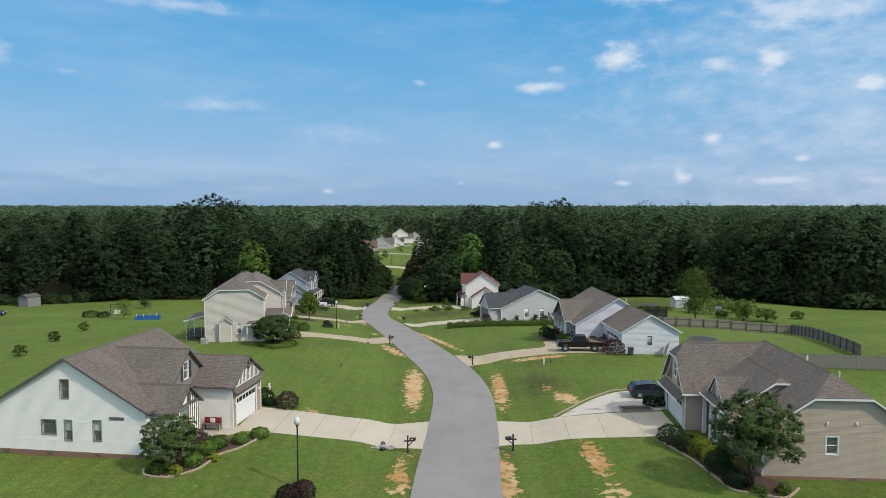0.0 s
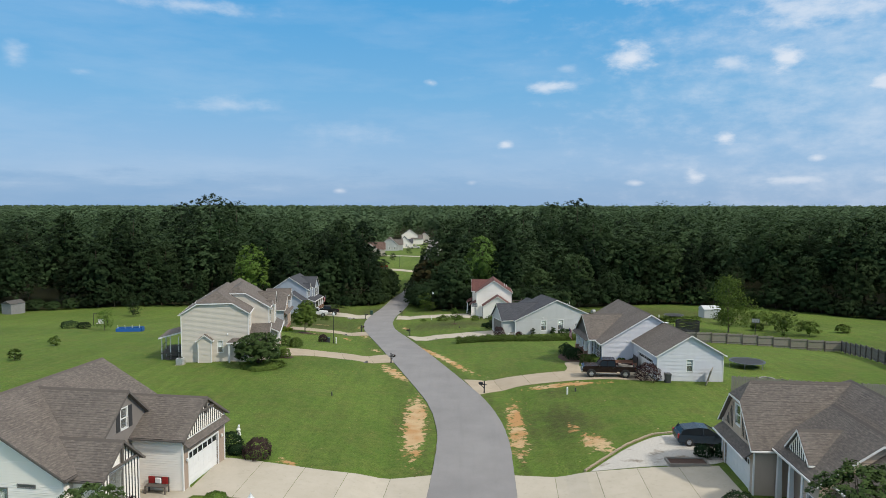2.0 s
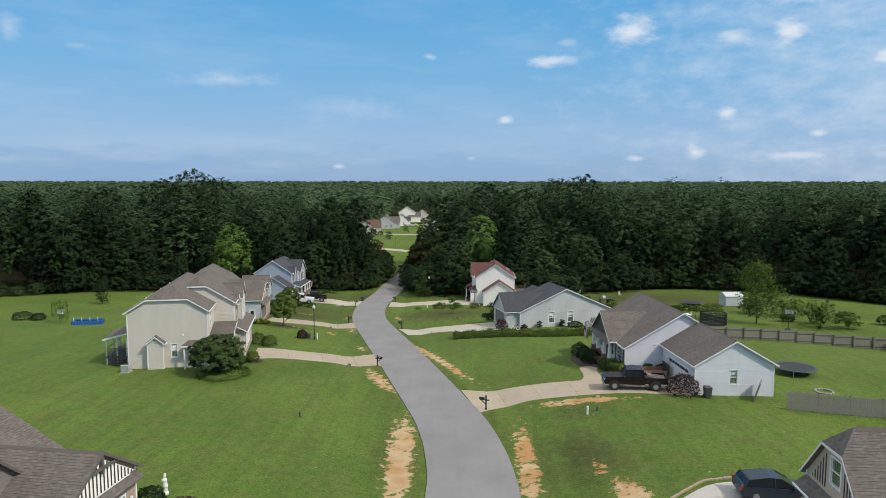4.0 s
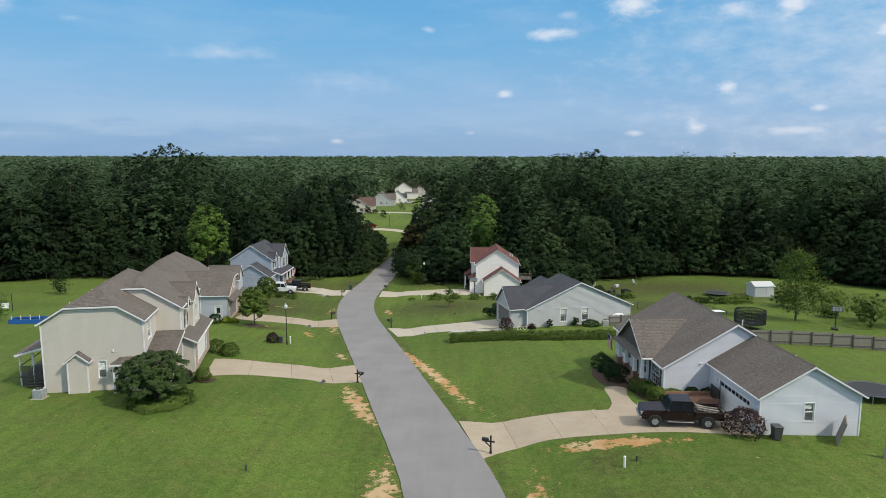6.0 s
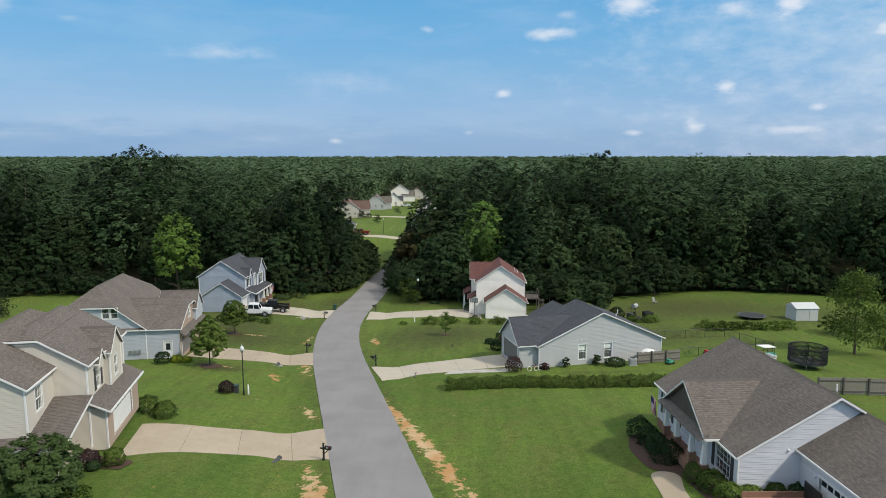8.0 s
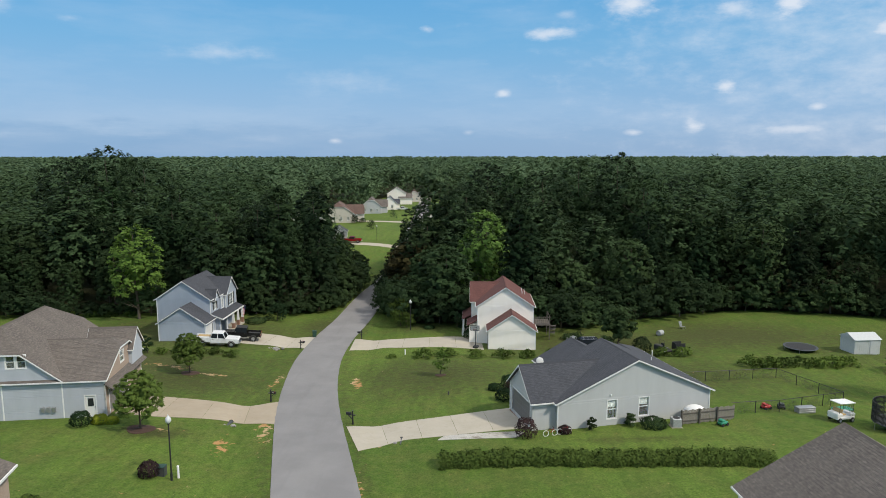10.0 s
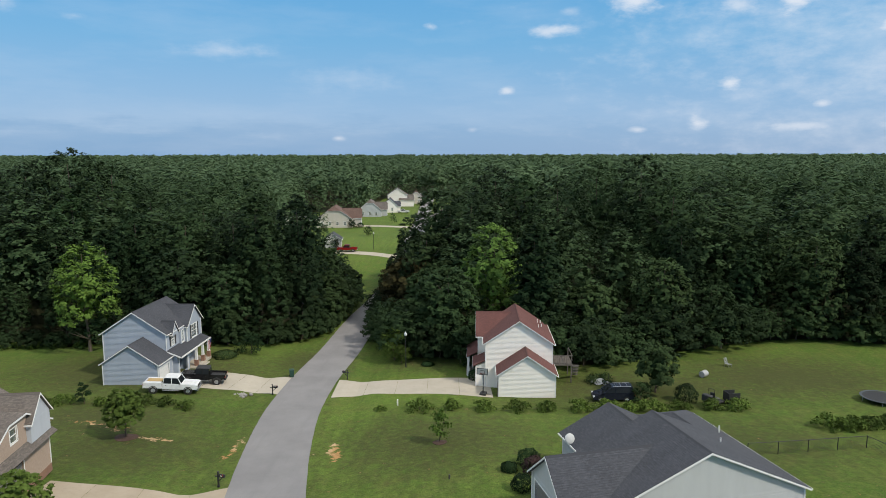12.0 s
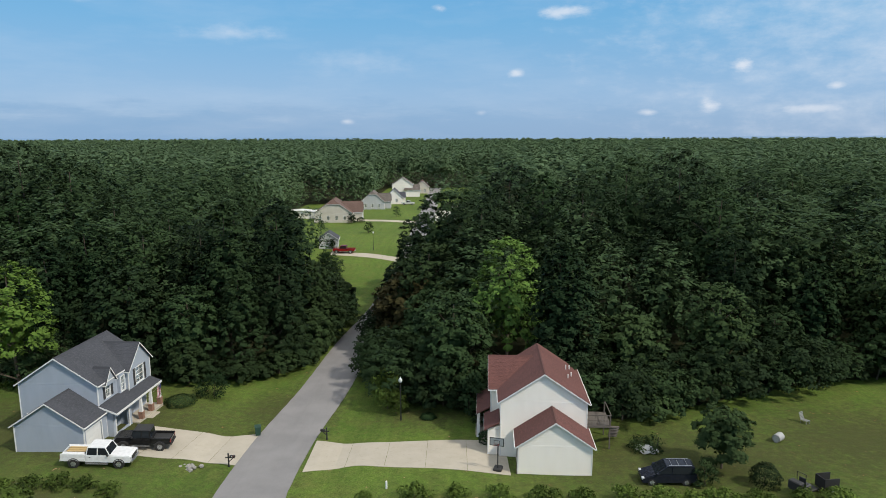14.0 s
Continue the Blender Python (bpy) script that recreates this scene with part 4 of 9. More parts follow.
def column(h, x, y, z0, z1, pier=0.9):
    if pier:
        part("column_pier", boxes((x - 0.24, x + 0.24, y - 0.24, y + 0.24, z0 - 0.3, z0 + pier), (x - 0.28, x + 0.28, y - 0.28, y + 0.28, z0 + pier, z0 + pier + 0.06)), M["brick"], h.root, "brown brick pier")
    bm = bmesh.new()
    lo = z0 + pier + (0.06 if pier else 0)
    v = [bm.verts.new((x + sx * w, y + sy * w, z)) for z, w in ((lo, 0.17), (z1, 0.11)) for sx, sy in ((-1, -1), (1, -1), (1, 1), (-1, 1))]
    for f in ((3, 2, 1, 0), (4, 5, 6, 7), (0, 1, 5, 4), (1, 2, 6, 5), (2, 3, 7, 6), (3, 0, 4, 7)):
        bm.faces.new([v[i] for i in f])
    part("column", bm, M["vinyl"], h.root, "tapered white porch column")


def vents(h, spots_, y):
    for x, z in spots_:
        part("foundation_vent", boxes((x, x + 0.42, y - 0.06, y + 0.02, z, z + 0.2)), M["dark_trim"], h.root)


def house_white():
    h = House("house", -22.29, 48.75, 3.39, -7.5, "white sided single-storey house with grey-brown shingle roof and timbered gables", "white_siding", "roof_brown")
    dk = M["dark_trim"]
    win = dict(frame_mat="pewter", casing=0.07)
    h.body(-12.92, 0, 0, 12.4, 3.19, 7.18, "y", o=0.32, base=-0.75, found=0.62, trim=dk,
           holes={"s": ((5.98, 4.0, 6.64, 5.42, "window", win), (4.34, 1.17, 5.47, 2.24, "window", dict(frame_mat="pewter", casing=0.09, sash=False)),
                        (6.24, 0.73, 6.81, 2.29, "window", dict(win, blind=0.55)), (8.61, 0.8, 9.23, 2.35, "window", dict(win, blind=0.5)), (9.96, 2.5, 11.1, 2.66, "window", dict(win, casing=0.05)))})
    vents(h, ((-11.8, -0.38), (-8.2, -0.38), (-4.2, -0.38), (-0.9, -0.38)), -0.03)
    h.body(-6.46, 0.35, 2.65, 8.2, 4.2, 6.9, "x", o=0.3, base=1.0, found=0, trim=dk, mats={"e": M["taupe"]}, walls="sen", corners=False,
           holes={"e": ((2.25, 4.4, 2.95, 5.75, "window", dict(win, frame_mat="vinyl", shutters="taupe_dark")),)})
    h.body(-4, 1.9, 0.75, 4.3, 2.9, 4.69, "x", o=0.3, base=-0.75, found=0.5, trim=dk, walls="sen",
           holes={"e": ((0.75, 0.6, 1.95, 2.85, "window", dict(win, grid=(2, 2), casing=0.1)),)})
    battens(h, (1.9, 0.75), (1.9, 4.3), [(0, -0.25), (0.7, -0.25), (0.7, 3.6), (0, 3.0)])
    battens(h, (1.9, 0.75), (1.9, 4.3), [(2.05, -0.25), (3.5, -0.25), (3.5, 3.0), (2.05, 4.3)])
    beam(h, (2.05, 1.1, 3.2), (2.05, 3.95, 3.2))
    beam(h, (2.05, 2.53, 3.2), (2.05, 2.53, 4.4))
    h.body(-5, 4.0, 6.0, 11.75, 3.62, 5.66, "x", o=0.3, base=-0.5, found=0.5, trim=dk, mats={"e": M["stone"]}, walls="sen",
           holes={"e": ((0.75, 0.03, 4.75, 2.4, "garage", dict(mat="vinyl")),)})
    part("gable_front", boxes((4.02, 4.09, 6.5, 11.25, 3.3, 3.46), bevel=0.01), M["vinyl"], h.root)
    h.wall((4.06, 6.15), (4.06, 11.6), [(0, 3.5), (5.45, 3.5), (2.72, 5.35)], mat=M["white_siding"], thick=0.03, name="gable_panel")
    battens(h, (4.06, 6.15), (4.06, 11.6), [(0.1, 3.5), (5.35, 3.5), (2.72, 5.3)], 0.28)
    beam(h, (4.2, 7.9, 4.8), (4.2, 9.85, 4.8))
    beam(h, (4.2, 8.87, 4.5), (4.2, 8.87, 5.5))
    h.slope([(4.5, 5.9, 3.05), (4.5, 11.85, 3.05), (4.02, 11.85, 3.45), (4.02, 5.9, 3.45)], "skirt_roof", thick=0.08)
    part("door_step", boxes((0.0, 4.0, 4.3, 6.0, -0.45, 0.02), bevel=0.02), M["concrete"], h.root)
    for v in (6.4, 11.2):
        lamp_wall(h, 4.15, v, 2.1)
    pipe_vent(h, -8, 8.5, 6.3)


def house_tan():
    h = House("house", 22.64, 45.83, 2.67, -4.0, "tan sided house with grey-brown shingle roof and clipped gables", "tan_siding", "roof_brown")
    win = dict(frame_mat="vinyl", casing=0.08)
    h.body(0, 10.55, 0, 15, 3.5, 7.35, "y", clip=(0.37, 0.37), base=-0.35, found=0.62, holes={"s": ((4.31, 1.93, 5.08, 3.15, "window", win),)})
    vents(h, ((6.0, 0.04),), -0.03)
    lamp_wall(h, 4.32, 0, 4.15)
    lamp_wall(h, 6.3, 0, 4.16)
    h.body(-1.14, 6.5, 3.68, 10.0, 3.57, 6.43, "y", clip=(0.14, 0), base=-0.35, walls="", found=0)
    h.wall((-1.14, 3.72), (6.5, 3.72), [(0.05, 3.62), (7.59, 3.62), (4.35, 5.9), (3.29, 5.9)], thick=0.06, name="gable_panel")
    hw = 3.7
    h.wall((-1.14, 3.68), (0, 3.68), [(0, -0.35), (1.14, -0.35), (1.14, 4.5), (0, hw)])
    h.wall((-1.14, 5.6), (-1.14, 3.68), [(0, -0.35), (1.92, -0.35), (1.92, hw), (0, hw)], holes=((0.5, 0.9, 1.4, 2.4, "window", win),))
    h.wall((0, 5.6), (-1.14, 5.6), [(0, -0.35), (1.14, -0.35), (1.14, hw), (0, 4.5)])
    h.body(-0.9, 2.6, 5.4, 8.4, 4.1, 5.75, "x", base=3.2, walls="snw", found=0, corners=False, mats={"w": M["white_siding"]}, o=0.2, og=0.2)
    battens(h, (-0.9, 8.4), (-0.9, 5.4), [(0, 3.9), (3.0, 3.9), (1.5, 5.4)], 0.28)
    for v in (5.75, 7.5, 9.3):
        column(h, -1.1, v, -0.1, 3.5, 0)
    part("porch_floor", boxes((-1.3, 0, 5.6, 9.7, -0.6, -0.05), bevel=0.02), M["concrete"], h.root)
    part("porch_rail", boxes((-1.18, -1.1, 5.8, 7.4, 0.75, 0.83), *((-1.16, -1.12, v, v + 0.03, -0.05, 0.76) for v in np.arange(5.9, 7.4, 0.14))), M["vinyl"], h.root, "white porch railing")
    h.body(-2.6, 5, 9.71, 15.95, 3.38, 7.25, "x", clip=(0.34, 0), base=-0.4, found=0.2, walls="snw",
           holes={"w": ((2.6, 4.0, 3.6, 5.4, "window", win), (0.65, 0.05, 5.55, 2.35, "garage", dict(mat="vinyl")))})
    battens(h, (-2.6, 15.95), (-2.6, 9.71), [(0.6, 3.5), (2.3, 3.5), (2.3, 5.4), (2.1, 5.4)], 0.28)
    battens(h, (-2.6, 15.95), (-2.6, 9.71), [(3.9, 3.5), (5.6, 3.5), (4.2, 5.4), (3.9, 5.4)], 0.28)
    h.slope([(-3.3, 16.0, 2.75), (-3.3, 9.6, 2.75), (-2.55, 9.6, 3.3), (-2.55, 16.0, 3.3)], "skirt_roof", thick=0.08)
    part("gutter", boxes((-3.4, -3.3, 9.6, 16.0, 2.62, 2.74), bevel=0.02), M["vinyl"], h.root)
    for x, y, z in ((7.0, 9, 6.7), (7.6, 5, 6.4), (8.0, 11, 6.3)):
        pipe_vent(h, x, y, z)


def flag(x, y, z, turn, label):
    """A striped cloth hanging from a slanted pole."""
    root = thing("flag", pose(x, y, z, 0, 0, turn), label, "flag")
    part("flag_pole", tubes(((0, 0, 0), (-1.0, 0, 1.1), 0.02), n=6), M["metal"], root)
    red, white, blue = (worn("flag_" + n, c, tuple(v * 0.8 for v in c), 3, 0.7, 40, 0.0) for n, c in (("red", (0.45, 0.03, 0.04)), ("white", (0.75, 0.75, 0.75)), ("blue", (0.03, 0.04, 0.15))))
    vs, fs, idx = [], [], []
    for j in range(9):
        for i in range(14):
            f, g = i / 13, j / 8
            vs.append((-0.95 + 0.85 * f * 0.5 + 0.1 * g, 0.10 * math.sin(f * 7 + g * 2), 1.05 - 0.85 * f * 0.62 - 1.35 * g))
    for j in range(8):
        for i in range(13):
            a = j * 14 + i
            fs.append((a, a + 1, a + 15, a + 14))
            idx.append(2 if j < 3 and i < 6 else i % 2)
    me = mesh_from("flag_cloth", vs, fs, None, (red, white, blue), idx)
    part("flag_cloth", me, None, root)


def house_pale():
    h = House("house", 31.35, 95.3, 2.36, 3.4, "pale blue-white sided house with brown shingle roof and pillared porch", "pale_siding", "roof_brown")
    win = dict(frame_mat="vinyl", casing=0.08)
    h.body(-12.16, 0, 0, 13.2, 2.7, 6.44, "y", base=-0.5, found=0.3, holes={"w": ((10.2, 0.55, 12.2, 2.2, "window", dict(win, grid=(4, 4), shutters=True)), (1.0, 0.55, 2.6, 2.2, "window", dict(win, grid=(4, 4), shutters=True)),
                                                                    (6.0, 0.0, 7.0, 2.1, "door", dict(mat="shutter")), (8.0, 0.6, 9.0, 2.1, "window", win), (3.6, 0.6, 4.6, 2.1, "window", win))})
    h.body(-8.2, -0.58, -8.32, 0.4, 3.04, 5.41, "y", base=-0.5, found=0.25, walls="sew", boards="a",
           holes={"s": ((3.4, 1.15, 4.1, 2.5, "window", dict(win, blind=0.35)),), "w": ((2.4, 0.05, 7.3, 2.15, "garage", dict(mat="vinyl")),)})
    for v in (-1.6, -8.0):
        lamp_wall(h, -8.28, v, 2.0)
    part("eave_light", boxes((-9.1, -8.95, -0.12, 0, 2.9, 3.02), bevel=0.02), M["vinyl"], h.root)
    h.body(-13.05, -6, 2.5, 9.4, 2.8, 5.52, "x", base=-0.4, walls="", found=0)
    h.wall((-13.05, 9.4), (-13.05, 2.5), [(0.2, 3.0), (6.7, 3.0), (3.45, 5.3)], mat=M["shake"], thick=0.06, name="gable_panel")
    h.slope([(-13.7, 9.6, 2.62), (-13.7, 2.3, 2.62), (-13.0, 2.3, 3.05), (-13.0, 9.6, 3.05)], "skirt_roof", thick=0.08)
    part("porch_beam", boxes((-13.25, -13.0, 2.5, 9.4, 2.3, 2.6), bevel=0.01), M["vinyl"], h.root)
    for v in (2.75, 4.7, 7.2, 9.15):
        column(h, -13.1, v, 0.0, 2.35, 0.75)
    part("porch_floor", boxes((-13.45, -12.1, 2.4, 9.5, -0.6, 0.0), bevel=0.02), M["brick"], h.root, "brick porch floor")
    pipe_vent(h, -3.5, 4, 5.5)
    pipe_vent(h, -2.5, -3, 4.3)


def house_cream():
    h = House("house", -26.26, 96.2, 2.45, 11.4, "cream sided two-storey house with grey-brown roof and white trim", "cream_siding", "roof_brown")
    win = dict(frame_mat="vinyl", casing=0.08)
    h.body(-8.25, 0, 0, 13, 6.13, 8.86, "y", clip=(0.52, 0.3), base=-0.4, found=0.2, o=0.26, og=0.26,
           holes={"s": ((4.41, 1.06, 5.03, 2.54, "window", dict(win, blind=0.5)),), "e": ((1.5, 3.95, 2.65, 5.6, "window", dict(win, grid=(2, 2))),)})
    h.body(-6.2, 2.25, 4.64, 13.6, 6.16, 8.93, "y", clip=(0.29, 0.3), base=-0.4, found=0.2, o=0.26, og=0.26,
           holes={"e": ((1.9, 3.7, 2.8, 5.3, "window", dict(win, shutters=True)), (4.6, 3.7, 5.5, 5.3, "window", dict(win, shutters=True)))})
    h.body(0.5, 2.75, 8.3, 11.2, 6.0, 7.7, "x", base=3.3, walls="sen", found=0, o=0.2, og=0.2, holes={"e": ((1.0, 3.8, 1.9, 5.3, "window", win),)})
    h.body(0.8, 2.5, 6.3, 7.7, 5.7, 6.7, "x", base=5.2, walls="sen", found=0, o=0.15, og=0.15, corners=False)
    h.wall((2.25, 4.7), (3.35, 4.7), [(0, -0.4), (1.1, -0.4), (1.1, 2.75), (0, 3.2)])
    h.wall((3.35, 4.7), (3.35, 13.2), [(0, -0.4), (8.5, -0.4), (8.5, 2.75), (0, 2.75)], holes=((1.6, 0.03, 6.5, 2.2, "garage", dict(mat="vinyl")),), mat=M["stone"])
    h.wall((3.35, 13.2), (2.25, 13.2), [(0, -0.4), (1.1, -0.4), (1.1, 3.2), (0, 2.75)])
    h.post(3.35, 4.7, -0.3, 2.8)
    h.slope([(3.75, 4.3, 2.7), (3.75, 13.5, 2.7), (2.2, 13.5, 3.5), (2.2, 4.3, 3.5)], "skirt_roof", thick=0.1)
    h.board((3.75, 4.3, 2.68), (3.75, 13.5, 2.68), w=0.14, t=0.1, name="gutter")
    h.board((2.2, 4.3, 3.46), (3.75, 4.3, 2.68), w=0.16)
    part("door_trim", boxes((3.36, 3.46, 5.9, 11.7, 2.35, 2.55), *((3.36, 3.5, v, v + 0.14, 2.2, 2.36) for v in np.arange(6.0, 11.6, 0.32))), M["vinyl"], h.root, "white dentil trim over the garage door")
    h.slope([(-2.6, -1.3, 2.55), (2.6, -1.3, 2.55), (2.6, 4.55, 3.95), (0.0, 4.55, 3.95)], "porch_roof", thick=0.12)
    h.board((-2.6, -1.3, 2.54), (2.6, -1.3, 2.54), w=0.18)
    h.board((2.6, -1.3, 2.54), (2.6, 4.5, 3.93), w=0.18)
    for x in (-2.3, 2.3):
        h.post(x, -1.1, -0.4, 2.5, 0.16, "porch_post")
    part("porch_floor", boxes((-2.4, 2.5, -1.2, 0, -0.6, -0.12), (0.02, 2.5, 0, 4.6, -0.6, -0.12), bevel=0.02), M["concrete"], h.root)
    h.body(-6.15, -4.55, -0.62, 0.1, 2.77, 3.6, "y", base=-0.4, walls="sew", found=0.12, o=0.22, og=0.2, boards="a")
    lamp_wall(h, -2.58, 0, 3.45)
    # open deck with a lean-to roof
    h.slope([(-11.6, 8.2, 2.75), (-11.6, 2.6, 2.75), (-8.25, 2.6, 3.6), (-8.25, 8.2, 3.6)], "deck_roof", thick=0.1)
    h.board((-11.6, 8.2, 2.74), (-11.6, 2.6, 2.74), w=0.2)
    h.board((-11.6, 2.6, 2.74), (-8.25, 2.6, 3.58), w=0.2)
    for x, v in ((-11.3, 2.9), (-10.2, 2.9), (-9.2, 2.9), (-11.3, 5.4), (-11.3, 7.9)):
        h.post(x, v, -0.6, 2.75, 0.12, "deck_post")
    part("deck_floor", boxes((-11.4, -8.3, 2.8, 8.0, 0.55, 0.7)), M["dark_wood"], h.root, "dark timber deck")
    part("deck_rail", boxes((-11.4, -8.3, 2.82, 2.88, 1.55, 1.62), (-11.38, -11.32, 2.8, 8.0, 1.55, 1.62), *((x, x + 0.04, 2.83, 2.87, 0.7, 1.56) for x in np.arange(-11.3, -8.3, 0.14))), M["dark_wood"], h.root, "dark deck railing")
    for x in np.arange(-11.35, -8.3, 0.13):
        part("skirt_board", boxes((x, x + 0.1, 2.84, 2.88, -0.6, 0.56)), M["dark_wood"], h.root)
    for i in range(4):
        part("stair_tread", boxes((-10.6, -9.4, 2.5 - i * 0.27, 2.8 - i * 0.27, 0.32 - i * 0.19, 0.38 - i * 0.19)), M["dark_wood"], h.root)
    for x, y, z in ((-6.5, 8, 7.3), (-6.0, 10.5, 7.6), (-7.2, 4, 6.9)):
        pipe_vent(h, x, y, z)


def house_slate():
    h = House("house", 9.26, 128.45, -0.61, 14.2, "light grey sided single-storey house with charcoal shingle roof", "grey_siding", "roof_dark")
    win = dict(frame_mat="vinyl", casing=0.09, grid=(1, 2))
    h.body(2.23, 17.83, 0, 7.0, 2.6, 6.14, "y", base=-0.5, found=0.25, o=0.31, walls="sew", boards="a",
           holes={"s": ((4.91, 0.62, 5.84, 2.36, "window", dict(win, blind=0.4)), (8.16, 0.62, 9.12, 2.36, "window", dict(win, blind=0.4)))})
    h.body(0, 8, 0.5, 6.5, 2.63, 5.27, "x", base=-0.5, found=0.25, walls="nw", o=0.31, boards="a",
           holes={"w": ((0.6, 0.0, 5.4, 2.3, "garage", dict(mat="door_grey", lights=False)),)})
    h.wall((0, 0.5), (2.23, 0.5), [(0, -0.5), (2.23, -0.5), (2.23, 2.75), (0, 2.75)])
    h.post(0, 0.5, -0.3, 2.7)
    h.body(4.95, 13.3, 6.2, 12.3, 2.6, 4.85, "y", base=-0.4, found=0.2, walls="nw", boards="b")
    h.body(9.6, 17.83, 7.34, 13.8, 2.6, 4.5, "y", clip=(0, 0.9), base=-0.4, found=0.2, walls="ne", boards="b", o=0.31, og=0.02)
    lamp_wall(h, 7.44, 0, 2.9)
    part("satellite_dish", tubes(((4.35, 9.8, 2.5), (4.35, 9.8, 3.2), 0.03), n=6), M["metal"], h.root)
    bm = bmesh.new()
    bmesh.ops.create_uvsphere(bm, u_segments=14, v_segments=8, radius=0.42, matrix=Matrix.Translation((4.35, 9.7, 3.35)) @ Matrix.Rotation(radians(70), 4, "X") @ Matrix.Diagonal((1, 1, 0.25, 1)))
    part("satellite_dish", bm, M["pale_metal"], h.root, "pale satellite dish")
    for x, y in ((14.2, 4.5), (15.5, 6.5)):
        pipe_vent(h, x, y, 4.4, 0.05, 0.25)


def house_red():
    h = House("house", 5.8, 169.16, -3.97, -1.8, "white sided two-storey house with red-brown shingle roof", "white_siding", "roof_red")
    win = dict(frame_mat="vinyl", casing=0.08)
    h.body(0, 8.37, 0, 9.2, 5.67, 8.66, "y", base=-0.4, found=0.15, o=0.28)
    h.body(1.57, 8.37, -3.61, 0.3, 2.86, 5.34, "y", base=-0.4, found=0.1, walls="sew", boards="a", o=0.28, holes={"w": ((0.55, 0.03, 3.2, 2.15, "garage", dict(mat="vinyl")),)})
    h.body(-0.9, 4, 3.35, 9.35, 5.67, 8.25, "x", base=-0.4, found=0.1, walls="snw", boards="a", o=0.28, holes={"w": ((1.0, 3.6, 2.0, 5.1, "window", win), (3.6, 3.6, 4.6, 5.1, "window", win), (3.4, 0.5, 4.6, 2.1, "window", win))})
    h.slope([(-2.4, 9.4, 2.7), (-2.4, 3.9, 2.7), (-0.85, 3.9, 3.5), (-0.85, 9.4, 3.5)], "porch_roof", thick=0.12)
    h.slope([(-1.6, 3.9, 2.75), (-1.6, -0.1, 2.75), (0.02, -0.1, 3.6), (0.02, 3.9, 3.6)], "porch_roof", thick=0.12)
    h.board((-2.4, 9.4, 2.68), (-2.4, 3.9, 2.68), w=0.2)
    h.board((-1.6, 3.9, 2.73), (-1.6, -0.1, 2.73), w=0.2)
    h.wall((-1.2, 3.4), (-1.2, 0.2), [(0, -0.4), (3.2, -0.4), (3.2, 2.75), (0, 2.75)], holes=((0.7, 0.6, 1.8, 2.0, "window", win),))
    h.wall((-1.2, 0.2), (0, 0.2), [(0, -0.4), (1.2, -0.4), (1.2, 3.1), (0, 2.75)])
    h.post(-1.2, 0.2, -0.3, 2.7, 0.1)
    for v in (4.3, 6.5, 9.0):
        column(h, -2.2, v, -0.1, 2.7, 0)
    part("porch_floor", boxes((-2.5, -0.9, 3.6, 9.4, -0.6, -0.05), bevel=0.02), M["concrete"], h.root)
    # raised timber deck with a screen frame
    part("deck_floor", boxes((8.5, 11.2, 2.0, 5.6, 2.25, 2.42)), M["dark_wood"], h.root, "weathered timber deck")
    for x in (8.7, 11.05):
        for v in (2.15, 5.45):
            h.post(x, v, -0.5, 3.6, 0.13, "deck_post", M["dark_wood"])
    part("deck_rail", boxes((8.5, 11.2, 2.02, 2.08, 3.5, 3.6), (11.1, 11.16, 2.0, 5.6, 3.5, 3.6), (8.5, 11.2, 2.02, 2.08, 2.95, 3.02), *((x, x + 0.05, 2.03, 2.07, 2.4, 3.5) for x in np.arange(8.6, 11.1, 0.3))), M["dark_wood"], h.root, "grey deck railing")
    for i in range(7):
        part("stair_tread", boxes((11.2 + i * 0.02, 12.1 + i * 0.02, 2.6 + i * 0.28, 2.9 + i * 0.28, 2.05 - i * 0.3, 2.1 - i * 0.3)), M["dark_wood"], h.root)
    for x, y, z in ((7.4, 5.0, 6.6), (7.0, 6.4, 6.9), (7.5, 7.4, 6.5), (6.9, 3.6, 6.9)):
        pipe_vent(h, x, y, z, 0.06, 0.35)
    part("downpipe", boxes((1.42, 1.5, -3.75, -3.66, -0.3, 2.8), bevel=0.01), M["dark_trim"], h.root)


